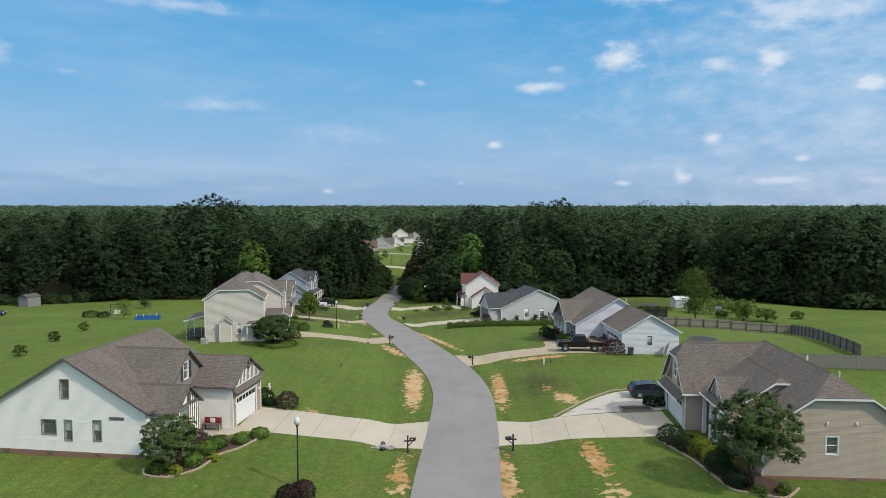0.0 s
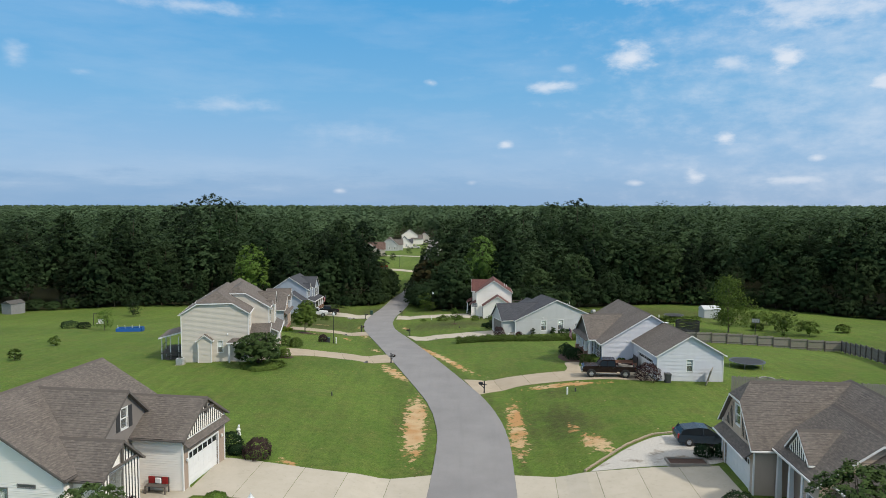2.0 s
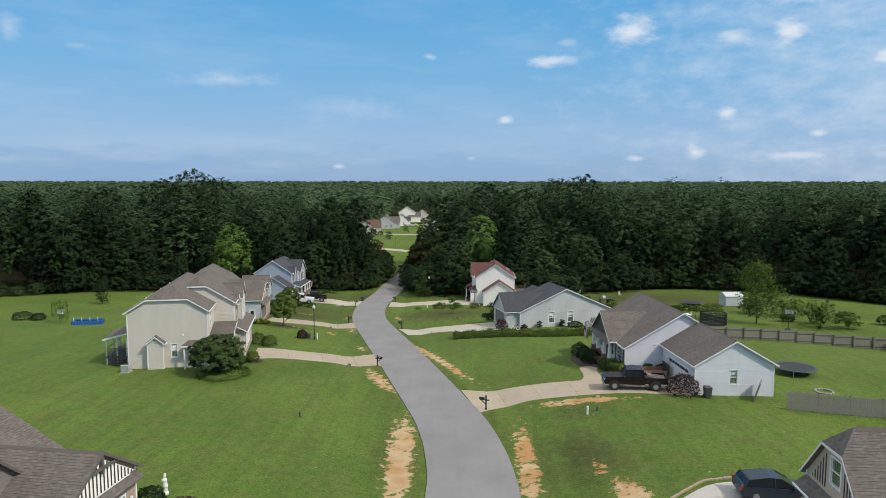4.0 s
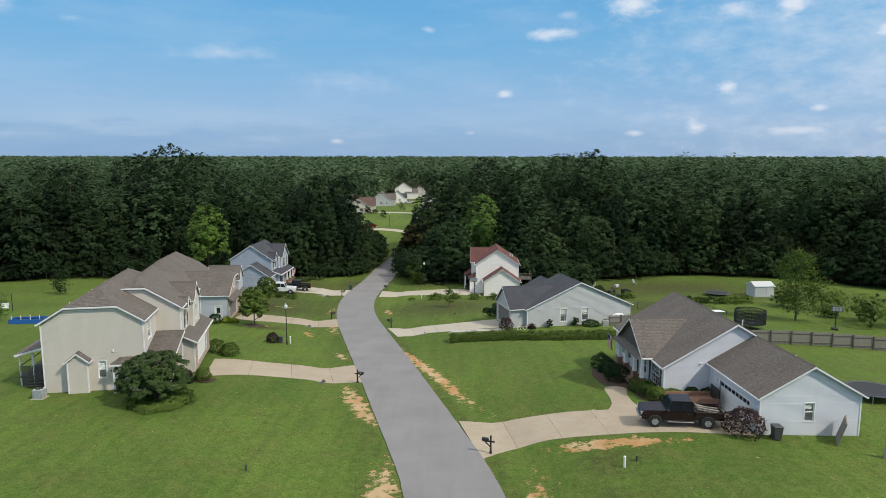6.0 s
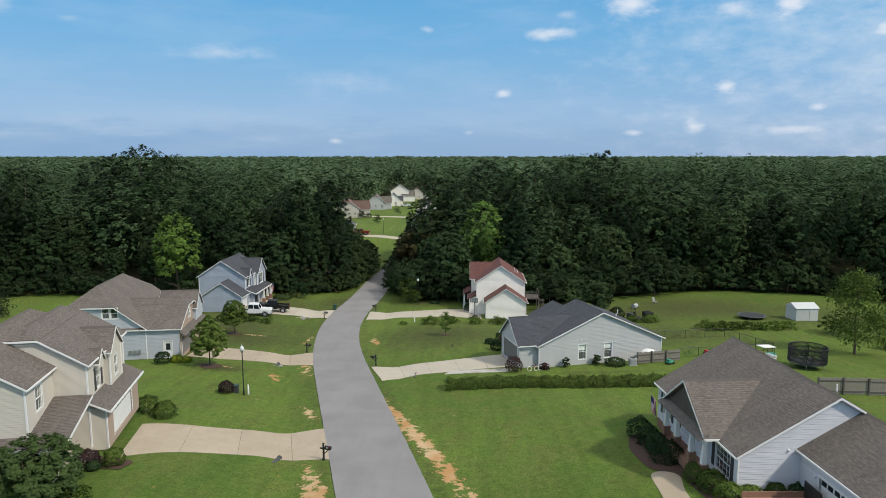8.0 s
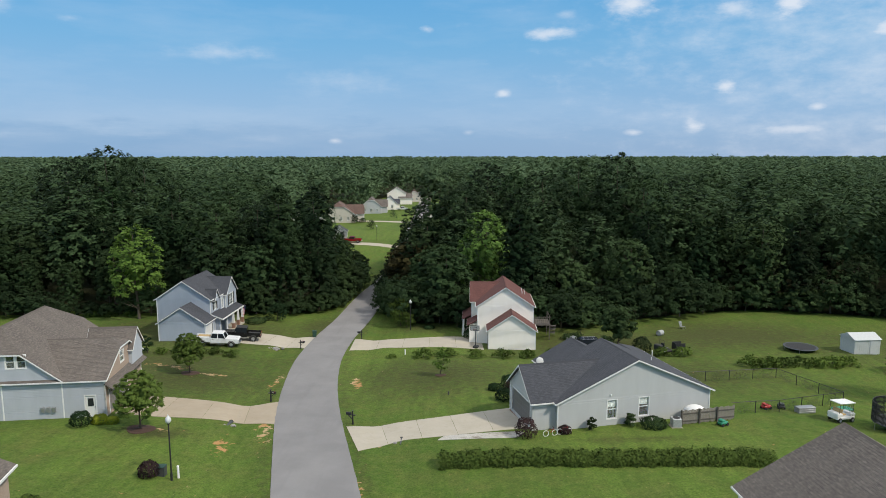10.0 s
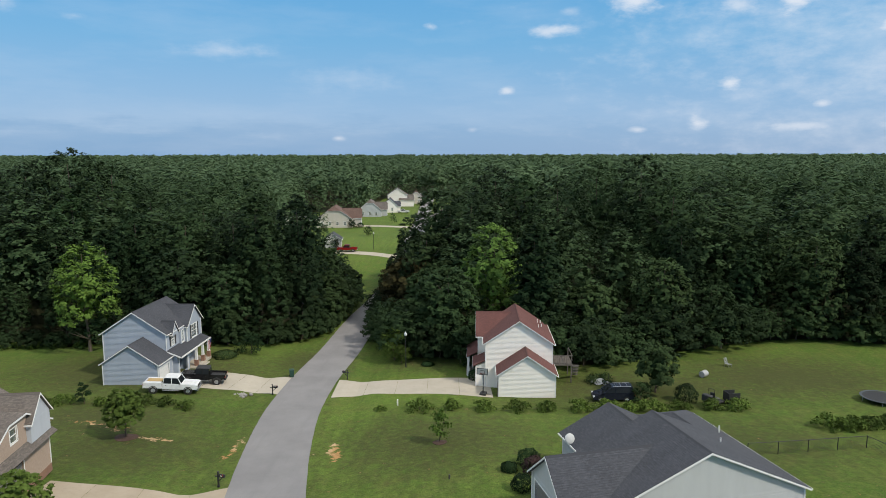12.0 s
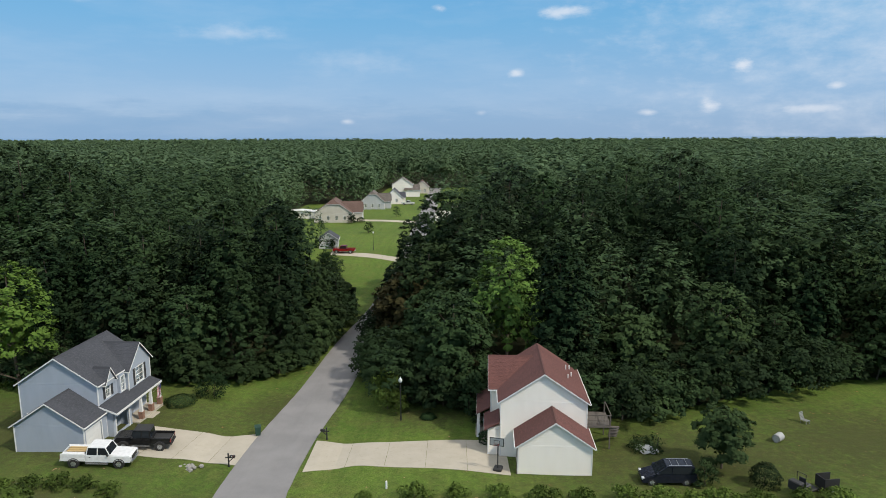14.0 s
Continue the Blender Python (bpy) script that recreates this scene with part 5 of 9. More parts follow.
def house_blue():
    h = House("house", -35.42, 171.26, -3.5, -1.5, "blue-grey sided two-storey house with charcoal roof and white trim", "blue_siding", "roof_dark")
    win = dict(frame_mat="vinyl", casing=0.11, grid=(2, 4))
    h.body(-8.36, 0, 0, 9.3, 5.66, 8.6, "y", base=-0.4, found=0.15, o=0.28, holes={"e": ((1.45, 3.75, 2.25, 5.3, "window", dict(win, shutters=True)), (0.6, 0.05, 3.1, 2.2, "open", {}))})
    h.body(-6.55, 0.51, -3.67, 0.3, 2.82, 5.3, "y", base=-0.4, found=0.1, walls="sew", boards="a", o=0.28, holes={"e": ((0.4, 0.03, 3.0, 2.15, "garage", dict(mat="vinyl", lights=False)),)})
    h.body(-4, 0.6, 4.9, 9.6, 5.45, 8.03, "x", base=2.6, found=0, walls="sen", boards="b", o=0.28, holes={"e": ((1.5, 3.4, 3.2, 5.2, "window", dict(win, shutters=True)),)})
    h.wall((0.3, 3.6), (0.3, 4.95), [(0, 2.6), (1.35, 2.6), (1.35, 5.6), (0, 5.6)], holes=((0.3, 3.5, 1.0, 5.1, "window", win),))
    h.wall((0, 3.6), (0.3, 3.6), [(0, 2.6), (0.3, 2.6), (0.3, 5.6), (0, 5.6)])
    h.body(-1.2, 0.3, 0.95, 2.75, 5.35, 7.0, "x", base=5.1, found=0, walls="sen", boards="b", o=0.2, og=0.2, corners=False)
    h.slope([(1.9, -0.1, 2.7), (1.9, 9.5, 2.7), (0.0, 9.5, 3.45), (0.0, -0.1, 3.45)], "porch_roof", thick=0.12)
    h.board((1.9, -0.1, 2.68), (1.9, 9.5, 2.68), w=0.22, t=0.08)
    h.board((0.0, -0.1, 3.42), (1.9, -0.1, 2.68), w=0.2)
    h.wall((0.5, 0.3), (1.2, 0.3), [(0, -0.4), (0.7, -0.4), (0.7, 2.75), (0, 2.9)])
    h.wall((1.2, 0.3), (1.2, 3.9), [(0, -0.4), (3.6, -0.4), (3.6, 2.75), (0, 2.75)], holes=((0.5, 0.03, 3.0, 2.2, "open", {}),))
    part("garage_frame", boxes((1.17, 1.28, 0.68, 0.8, -0.3, 2.32), (1.17, 1.28, 3.3, 3.42, -0.3, 2.32), (1.17, 1.28, 0.8, 3.3, 2.2, 2.32), bevel=0.006), M["vinyl"], h.root, "white frame of an open garage")
    h.wall((1.2, 3.9), (0, 3.9), [(0, -0.4), (1.2, -0.4), (1.2, 3.1), (0, 2.75)])
    for v in (5.0, 7.2, 9.2):
        column(h, 1.7, v, -0.15, 2.6, 0.8)
    part("porch_floor", boxes((0.0, 1.95, 4.0, 9.5, -0.6, -0.1), (1.95, 2.6, 5.6, 7.4, -0.6, -0.3), bevel=0.02), M["concrete"], h.root)
    lamp_wall(h, -7.7, 0, 2.4)


def house_grey():
    h = House("house", -30.59, 130.71, -0.13, 7.4, "light grey sided house with grey-brown roof and a side door", "mist_siding", "roof_brown")
    win = dict(frame_mat="vinyl", casing=0.09)
    h.body(-15.8, -3.75, 0, 13.5, 3.61, 8.4, "y", clip=(0.45, 0.45), base=-0.4, found=0.2, o=0.29,
           holes={"s": ((7.35, 4.95, 8.1, 6.15, "window", win), (8.3, 4.95, 9.05, 6.15, "window", win), (3.0, 0.7, 4.0, 2.2, "window", win))})
    h.body(-9, 0, 0, 9.9, 3.61, 6.3, "x", clip=(0, 0.25), base=-0.4, found=0.2, walls="ne", boards="b", o=0.29, mats={"e": M["stone"]},
           holes={"e": ((0.9, 0.03, 5.7, 2.3, "garage", dict(mat="door_grey")), (4.2, 3.9, 5.2, 5.0, "window", win))})
    h.wall((-3.75, 0), (0, 0), [(0, -0.4), (3.75, -0.4), (3.75, 3.7), (0, 3.7)], holes=((1.95, 0.0, 2.85, 2.05, "door", {}),))
    h.post(0, 0, -0.25, 3.6)
    h.body(-4, 0.35, 6.5, 9.6, 4.6, 6.6, "x", base=3.0, walls="sen", found=0, o=0.2, og=0.2, corners=False)
    h.slope([(0.75, -0.1, 2.65), (0.75, 9.9, 2.65), (0.02, 9.9, 3.2), (0.02, -0.1, 3.2)], "skirt_roof", thick=0.08)
    for x in (-5.7, -5.2, -4.7):
        part("meter_box", boxes((x, x + 0.3, -0.2, 0.0, 0.65, 1.15), bevel=0.02), M["metal"], h.root, "grey utility meter box")


M["taupe_dark"] = M["shutter"]
for build in (house_white, house_tan, house_pale, house_cream, house_slate, house_red, house_blue, house_grey):
    build()
flag(17.6, 104.3, 4.3, 0, "striped cloth flag hanging from a slanted porch pole")
flag(-33.2, 178.5, -1.4, 180, "striped cloth flag hanging from a slanted porch pole")


# ---- trees ----


def leaf_cards(centres, size, rng, out=None, tri=False, scatter=0.55):
    """Small leaf sprays at given centres, turned outward with much scatter; corners as an array."""
    n = len(centres)
    nrm = rng.normal(size=(n, 3)) * scatter
    if out is not None:
        nrm += out * 0.8 + np.array([0, 0, 0.3])
    nrm /= np.linalg.norm(nrm, axis=1)[:, None]
    a = np.cross(nrm, rng.normal(size=(n, 3)))
    a /= np.linalg.norm(a, axis=1)[:, None]
    b = np.cross(nrm, a)
    s = size * rng.uniform(0.6, 1.4, (n, 1))
    if tri:
        return np.stack([centres - a * s * 0.8, centres + a * s * 0.5 + b * s * 0.6, centres + a * s * 0.5 - b * s * 0.6], 1)
    return np.stack([centres - a * s, centres + b * s * 0.55 + a * s * 0.1 - nrm * s * 0.15, centres + a * s, centres - b * s * 0.55 - a * s * 0.1 - nrm * s * 0.15], 1)


def crown_points(rng, n, height, radius, base, lobes, tuft=9, spread=0.4, low=0.16):
    """Tufts of leaves over many overlapping lobes that fill an uneven ovoid crown: places and outward ways."""
    pts, outs = [], []
    per = max(1, n // lobes // tuft)
    for i in range(lobes):
        f = (i + 0.5) / lobes
        zz = base + (height - base) * (0.06 + 0.84 * f)
        prof = math.sin(math.pi * min(1, low + (0.96 - low) * f)) ** 0.6
        ang = i * 2.4 + rng.uniform(-0.5, 0.5)
        rr = radius * prof * rng.uniform(0.4, 0.82)
        c = np.array([math.cos(ang) * rr, math.sin(ang) * rr, zz])
        lr = radius * rng.uniform(0.26, 0.46) * (0.6 + 0.4 * prof)
        d = rng.normal(size=(per, 3))
        d /= np.linalg.norm(d, axis=1)[:, None]
        d[:, 2] = np.where(d[:, 2] < -0.35, -d[:, 2] * 0.6, d[:, 2])
        q = c + d * lr * rng.uniform(0.8, 1.05, (per, 1)) * np.array([1, 1, 0.8])
        q = np.repeat(q, tuft, 0) + rng.normal(size=(per * tuft, 3)) * spread * np.array([1, 1, 0.7])
        pts.append(q)
        outs.append(np.repeat(d, tuft, 0))
    p = np.concatenate(pts)
    p[:, 2] = np.maximum(p[:, 2], 0.05)
    return p, np.concatenate(outs)


def trunk_bm(rng, height, r, limbs=5, reach=2.5, start=0.3, stems=1):
    bm = bmesh.new()
    for s in range(stems):
        lean = Vector((rng.uniform(-0.25, 0.25), rng.uniform(-0.25, 0.25), 0)) * (1 if stems > 1 else 0)
        p, q = Vector((0, 0, -0.3)) + lean * 0.5, Vector((0, 0, height * start)) + lean * height * 0.35
        tube(bm, p, q, r * 1.3, r, 7, False)
        steps = 3
        for i in range(steps):
            nx = q + Vector((rng.uniform(-0.3, 0.3), rng.uniform(-0.3, 0.3), height * (0.9 - start) / steps)) + lean * 0.8
            tube(bm, q, nx, r * (1 - i / steps * 0.75), r * (1 - (i + 1) / steps * 0.75), 6, False)
            for _ in range(max(1, limbs // steps)):
                a = rng.uniform(0, 6.28)
                tube(bm, q, q + Vector((math.cos(a) * reach, math.sin(a) * reach, reach * rng.uniform(0.5, 1.2))), r * 0.4, r * 0.12, 5, False)
            q = nx
    return bm


def soft(outs, rng, scatter=0.3):
    """Ways in which leaves face the light: mostly those of the clump that they sit on."""
    n = outs + rng.normal(size=outs.shape) * scatter
    return n / np.linalg.norm(n, axis=1)[:, None]


def clumpy(rng, height, radius, base, lobes, per, lobe, size, down=1.7, point=0.0, scatter=0.5):
    """A crown of boughs over an ovoid, each bough of leafy tufts: triangles and the ways in which their corners face the light."""
    boughs, tufts = max(8, int(lobes * 0.7)), 4
    cards = max(3, lobes * per // (boughs * tufts))
    k = np.arange(boughs) + 0.5
    up = 1 - k / boughs * down
    ang = k * 2.39996 + rng.uniform(-0.4, 0.4, boughs)
    rad = np.maximum(0, 1 - np.abs(up) ** 3) ** 0.5 * (1 - point * np.clip(up, 0, 1))
    d = np.stack([np.cos(ang) * rad, np.sin(ang) * rad, up], -1)
    mid, half = base + (height - base) * 0.5, (height - base) * 0.5
    lr = lobe * 0.95 * rng.uniform(0.6, 1.35, boughs) * (1 - 0.35 * point * np.clip(up, 0, 1))
    swell = rng.uniform(0.8, 1.04, boughs)
    c = d * np.stack([np.maximum(radius - lr * 0.8, 0.1) * swell, np.maximum(radius - lr * 0.8, 0.1) * swell, np.maximum(half - lr * 0.8, 0.1) * (0.5 + 0.5 * swell)], -1)
    c[:, 2] += mid
    e1 = rng.normal(size=(boughs, tufts, 3)) * 0.75 + d[:, None] * 0.9 + np.array([0, 0, 0.45])
    e1 /= np.linalg.norm(e1, axis=2)[..., None]
    tc = c[:, None] + e1 * lr[:, None, None] * rng.uniform(0.65, 1.05, (boughs, tufts, 1)) * np.array([1.1, 1.1, 0.75])
    e2 = rng.normal(size=(boughs, tufts, cards, 3)) * 0.7 + e1[:, :, None] * 0.7 + np.array([0, 0, 0.35])
    e2 /= np.linalg.norm(e2, axis=3)[..., None]
    p = tc[:, :, None] + e2 * lobe * 0.6 * rng.uniform(0.25, 1.1, (boughs, tufts, cards, 1)) * np.array([1.05, 1.05, 0.75])
    way = d[:, None, None] * 0.3 + e1[:, :, None] * 0.2 + e2 * 0.24 + np.array([0, 0, 0.58])
    p, way = p.reshape(-1, 3), way.reshape(-1, 3)
    way /= np.linalg.norm(way, axis=1)[:, None]
    # inner leaves keep daylight from showing straight through
    n = max(10, boughs * tufts * cards // 12)
    q = rng.normal(size=(n, 3))
    q /= np.linalg.norm(q, axis=1)[:, None]
    inner = q * rng.uniform(0.25, 0.72, (n, 1)) * np.array([radius, radius, half]) * np.array([0.85, 0.85, 0.9]) + np.array([0, 0, mid])
    tris = np.concatenate([leaf_cards(p, size, rng, way * 1.3, True, scatter), leaf_cards(inner, size * 2.0, rng, q, True, 0.3)])
    way = np.concatenate([soft(way, rng, 0.12), soft(q, rng, 0.1)])
    tris[:, :, 2] = np.maximum(tris[:, :, 2], 0.05)
    return tris, np.repeat(way[:, None], 3, 1)


def tree(name, seed, height, radius, base, leaves, size, mat, label, lobes=14, group="", r=0.22, m=None, category="tree", stems=1, spread=0.4, low=0.16, dense=False, point=0.0):
    rng = np.random.default_rng(seed)
    root = thing(name, m or Matrix(), label, category, group)
    part("trunk", trunk_bm(rng, height, r, 6, radius * 0.6, max(0.1, base / height * 0.9), stems), M["bark"], root)
    if dense:
        cards, shade = clumpy(rng, height, radius, base, lobes, leaves // lobes, dense, size, point=point)
    else:
        pts, outs = crown_points(rng, leaves, height, radius, base, lobes, spread=spread, low=low)
        cards, shade = leaf_cards(pts, size, rng, outs, True), soft(outs, rng)
    part("crown", quads_mesh("crown", cards, len(cards), M[mat], True, shade), None, root)
    return root


def ball_points(rng, n, height, radius):
    """A rounded, slightly lumpy mound of leaves."""
    d = rng.normal(size=(n, 3))
    d /= np.linalg.norm(d, axis=1)[:, None]
    d[:, 2] = np.where(d[:, 2] < -0.45, -d[:, 2], d[:, 2])
    ph = rng.uniform(0, 6, 3)
    lump = 1 + 0.10 * np.sin(d[:, 0] * 6 + ph[0]) * np.sin(d[:, 1] * 6 + ph[1]) + 0.06 * np.sin(d[:, 2] * 9 + ph[2])
    p = d * (lump * rng.uniform(0.8, 1.03, n) ** 0.7)[:, None] * np.array([radius, radius, height * 0.62])
    p[:, 2] = np.maximum(p[:, 2] + height * 0.38, 0.03)
    return p, d


def shrub(seed, height, radius, mat, label, m, leaves=700, size=0.09, group="", name="shrub", lobes=9, category="shrub", ball=False, dense=0.0):
    rng = np.random.default_rng(seed)
    root = thing(name, m, label, category, group)
    bm = bmesh.new()
    rings = []
    for j in range(4):
        f, w = j / 3, (0.03 + height * 0.012) * (1.2 - 0.3 * j)
        c = Vector((0.08 * radius * math.sin(seed + j), 0.08 * radius * math.cos(seed * 2 + j), -0.2 + height * 0.7 * f))
        rings.append([bm.verts.new(c + Vector((math.cos(k) * w, math.sin(k) * w, 0))) for k in (0, 1.257, 2.513, 3.77, 5.027)])
    for lo, hi in zip(rings, rings[1:]):
        for k in range(5):
            bm.faces.new((lo[k], lo[(k + 1) % 5], hi[(k + 1) % 5], hi[k]))
    part("stem", bm, M["bark"], root)
    if dense:
        cards, shade = clumpy(rng, height, radius, 0.1, lobes, leaves // lobes, dense, size)
        part("foliage", quads_mesh("foliage", cards, len(cards), M[mat], True, shade), None, root)
        return root
    if ball:
        pts, outs = ball_points(rng, leaves, height, radius)
    else:
        pts, outs = crown_points(rng, leaves, height, radius, height * 0.05, lobes, tuft=5, spread=0.07 * radius, low=0.32)
    part("foliage", quads_mesh("foliage", leaf_cards(pts, size, rng, outs, True), len(pts), M[mat], True, soft(outs, rng)), None, root)
    return root


def at(x, y, dz=0.0, turn=0.0, s=1.0):
    return pose(x, y, gz(x, y) + dz, 0, 0, turn) @ Matrix.Scale(s, 4)


rng0 = np.random.default_rng(11)
EDGE = "trees at the edge of the woods"
TALL, BROAD = "tall dense green deciduous tree among the woods", "broad green deciduous tree at the edge of the woods"
# height, radius, share of bare trunk, clumps, size of a clump, taper of the top, leaves, label
KINDS = ((30, 6.0, 0.12, 190, 1.25, 0.05, "leaf_forest", TALL), (25, 5.0, 0.10, 160, 1.15, 0.25, "leaf_dark", TALL), (27, 7.2, 0.08, 210, 1.35, 0.0, "leaf_forest", TALL), (22, 5.2, 0.06, 160, 1.15, 0.15, "leaf_forest", TALL),
         (18, 5.2, 0.05, 150, 1.1, 0.05, "leaf_brush", BROAD), (19, 3.6, 0.03, 130, 0.95, 0.35, "leaf_dark", "narrow dark drooping tree at the edge of the woods"), (14, 4.9, 0.03, 130, 1.1, 0.0, "leaf_forest", BROAD), (24, 4.4, 0.06, 150, 1.05, 0.5, "leaf_forest", "tall pointed green tree among the woods"),
         (12, 4.8, 0.05, 120, 0.95, 0.0, "leaf_russet", "russet-tinged tree at the lane's edge"), (8, 3.4, 0.0, 90, 0.85, 0.0, "leaf_brush", "bushy young tree at the edge of the woods"))
kinds = [tree("woodland_tree", 50 + i, hh, rr, hh * bb, 6600, 0.36, mat, lab, lobes, EDGE, 0.26, dense=lobe, point=pt) for i, (hh, rr, bb, lobes, lobe, pt, mat, lab) in enumerate(KINDS)]
spots = []
used = [False] * len(kinds)


def plant(x, y, k, height):
    spots.append((x, y))
    mm = at(x, y, -0.2, rng0.uniform(0, 360), height / KINDS[k][0])
    if not used[k]:
        kinds[k].matrix_world, used[k] = mm, True
    else:
        copy_thing(kinds[k], Matrix()).matrix_world = mm


def free(x, y, d):
    return all((x - a) ** 2 + (y - b) ** 2 > d * d for a, b in spots)


CX, CY = rng0.uniform(-150, 130, 9000), rng0.uniform(150, 270, 9000)


def in_woods(x, y):
    return (wood_left(x, y) | wood_right(x, y)) & ~clearing(x, y)


DEPTH = np.full(9000, 99.0)
for dx, dy in ((0, -1), (1, 0), (-1, 0), (0.7, -0.7), (-0.7, -0.7)):
    for s in range(38, 1, -3):
        DEPTH = np.where(~in_woods(CX + dx * s, CY + dy * s), np.minimum(DEPTH, s), DEPTH)
ok = in_woods(CX, CY) & (DEPTH <= 20)
# single trees that stand out: x, y, kind, height; first the wood west of the lane, then the one east of it
WEST = ((-79.7, 228.5, 2, 32.5), (-90, 230, 2, 29.5), (-72, 231, 2, 30), (-31.6, 199.5, 7, 23.5), (-26.8, 209, 1, 23.5), (-23.9, 197.5, 3, 15.5), (-30.5, 228, 3, 19.5), (-23.4, 214, 4, 13.5), (-34.4, 192.5, 6, 12.3), (-45.7, 203, 3, 20), (-54, 203, 1, 20.5), (-56, 197, 5, 17.5),
        (-45.3, 213, 0, 22.5), (-72.4, 216, 1, 23), (-62.4, 228, 0, 24), (-38.2, 222, 0, 23.5), (-21.4, 225, 9, 8.3), (-20.9, 215, 9, 7.4), (-21.6, 206, 9, 7.2), (-33.6, 188.8, 9, 5.6), (-100, 204, 0, 26), (-66, 200, 3, 18), (-81, 197, 4, 16), (-37.5, 205, 2, 20.5))
EAST = ((40.6, 226, 0, 30.6), (42.6, 213, 2, 25), (33.0, 234, 0, 29.6), (64.6, 246, 2, 22), (14.3, 185.5, 5, 19), (33.2, 187.0, 4, 14.2), (23.3, 188.5, 9, 9.6), (10.1, 226, 0, 28.2), (-0.7, 217, 3, 24.2), (22.5, 220, 2, 26.4), (-7.0, 240, 3, 18.2),
        (-6.2, 206.5, 8, 12.5), (49, 232, 1, 25.5), (73, 252, 0, 25.6), (59, 238, 2, 25), (77, 236, 1, 25), (40.5, 201, 1, 18.2), (30.5, 204, 7, 18), (51, 206, 3, 18), (60, 212, 0, 19), (59, 202, 4, 16), (43.5, 193.5, 6, 9.6), (17.3, 234, 1, 26.6), (4.8, 211, 2, 23.6))
LANE = ((-10.2, 222, 9, 7.4), (-9.4, 213, 8, 8.6), (-2.5, 197.5, 6, 11.2), (-3.0, 206, 4, 17), (-9.4, 230, 6, 10.5), (-10.0, 238, 9, 8), (-7.6, 198.5, 9, 6.2), (-8.0, 249, 6, 12), (-38, 238, 4, 14), (-42, 250, 6, 11))
for x, y, k, height in WEST + EAST + LANE:
    plant(x, y, k, height)
spots += [(8.0, 194.0), (-53, 184.5)]
for x, y, dep in zip(CX[ok].tolist(), CY[ok].tolist(), DEPTH[ok].tolist()):
    lim = 6.0 if dep < 8 else 9.0
    if x < 0 and y > 205 and x > float(np.interp(y, (205, 230, 262), (-27, -29.5, -36))):
        continue
    if (abs(x - 8) < 6 and y < 199) or (abs(x + 53) < 6.5 and y < 192) or (18 < x < 48 and y < 198) or (-12 < x < -2 and y < 250):
        continue
    if not free(x, y, lim):
        continue
    k = int(rng0.choice((0, 1, 2, 3, 7, 1))) if dep > 7 else int(rng0.choice((3, 4, 4, 6, 5, 7)))
    height = rng0.uniform(15, 25) if dep > 9 else rng0.uniform(9, 17)
    if not -50 < x < 45 and dep > 9:
        height = rng0.uniform(20, 26)
    plant(x, y, k, height)
    if len(spots) > 215:
        break
tree("light_tree", 71, 18.8, 5.0, 1.0, 7200, 0.27, "leaf_bright", "bright yellow-green tree in front of darker woods", 120, "", 0.22, at(8.0, 194.0), dense=1.0, point=0.35)
tree("light_tree", 72, 16.5, 4.4, 2.0, 4600, 0.27, "leaf_light", "bright yellow-green tree in front of darker woods", 100, "", 0.22, at(-53, 184.5), dense=1.05, point=0.1)

# brush under the trees' edge
UNDER = "brush along the edge of the woods"
brush = [shrub(90 + i, (4.5, 3.4, 6.0, 2.6)[i], (2.9, 2.3, 3.2, 1.9)[i], ("leaf_forest", "leaf_brush", "leaf_forest", "leaf_brush")[i], "tangled green brush along the woods' edge", Matrix(), 2400, 0.2, UNDER, "brush", 46, "brush", dense=(0.85, 0.7, 0.95, 0.6)[i]) for i in range(4)]
bused = [False] * 4


def put_brush(x, y, s):
    k = int(rng0.integers(0, 4))
    mm = at(x, y, -0.1, rng0.uniform(0, 360), s)
    if not bused[k]:
        brush[k].matrix_world, bused[k] = mm, True
    else:
        copy_thing(brush[k], Matrix()).matrix_world = mm


def along(pts, step, wobble, lo, hi):
    p = np.array(pts, float)
    d = np.concatenate([[0], np.cumsum(np.hypot(*np.diff(p, axis=0).T))])
    for t in np.arange(0, d[-1], step):
        put_brush(float(np.interp(t, d, p[:, 0])) + rng0.uniform(-wobble, wobble), float(np.interp(t, d, p[:, 1])) + rng0.uniform(-wobble, wobble), rng0.uniform(lo, hi))


along([(-150, 166), (-110, 172), (-85, 185), (-50, 188.5), (-30, 189), (-24.0, 193), (-22.6, 200), (-22.6, 215), (-24.0, 235), (-30, 262)], 3.6, 0.7, 0.7, 1.15)
along([(-7.5, 190), (-9.6, 205), (-10.2, 218), (-8.6, 232), (-7.2, 245), (-5.8, 262)], 2.4, 0.7, 0.8, 1.35)
along([(-6, 184), (1, 181.5), (12, 180), (20, 178), (28, 181), (35, 184.5), (48, 190.5), (58, 193), (80, 186), (98, 160), (125, 153)], 3.0, 0.9, 0.9, 1.55)
along([(-20.9, 200), (-20.6, 215), (-21.2, 232)], 2.6, 0.5, 0.75, 1.15)
along([(-10.4, 195), (-10.9, 210), (-10.8, 226)], 2.6, 0.5, 0.75, 1.15)
along([(14, 183), (22, 183), (30, 187)], 3.0, 1.2, 1.1, 1.5)


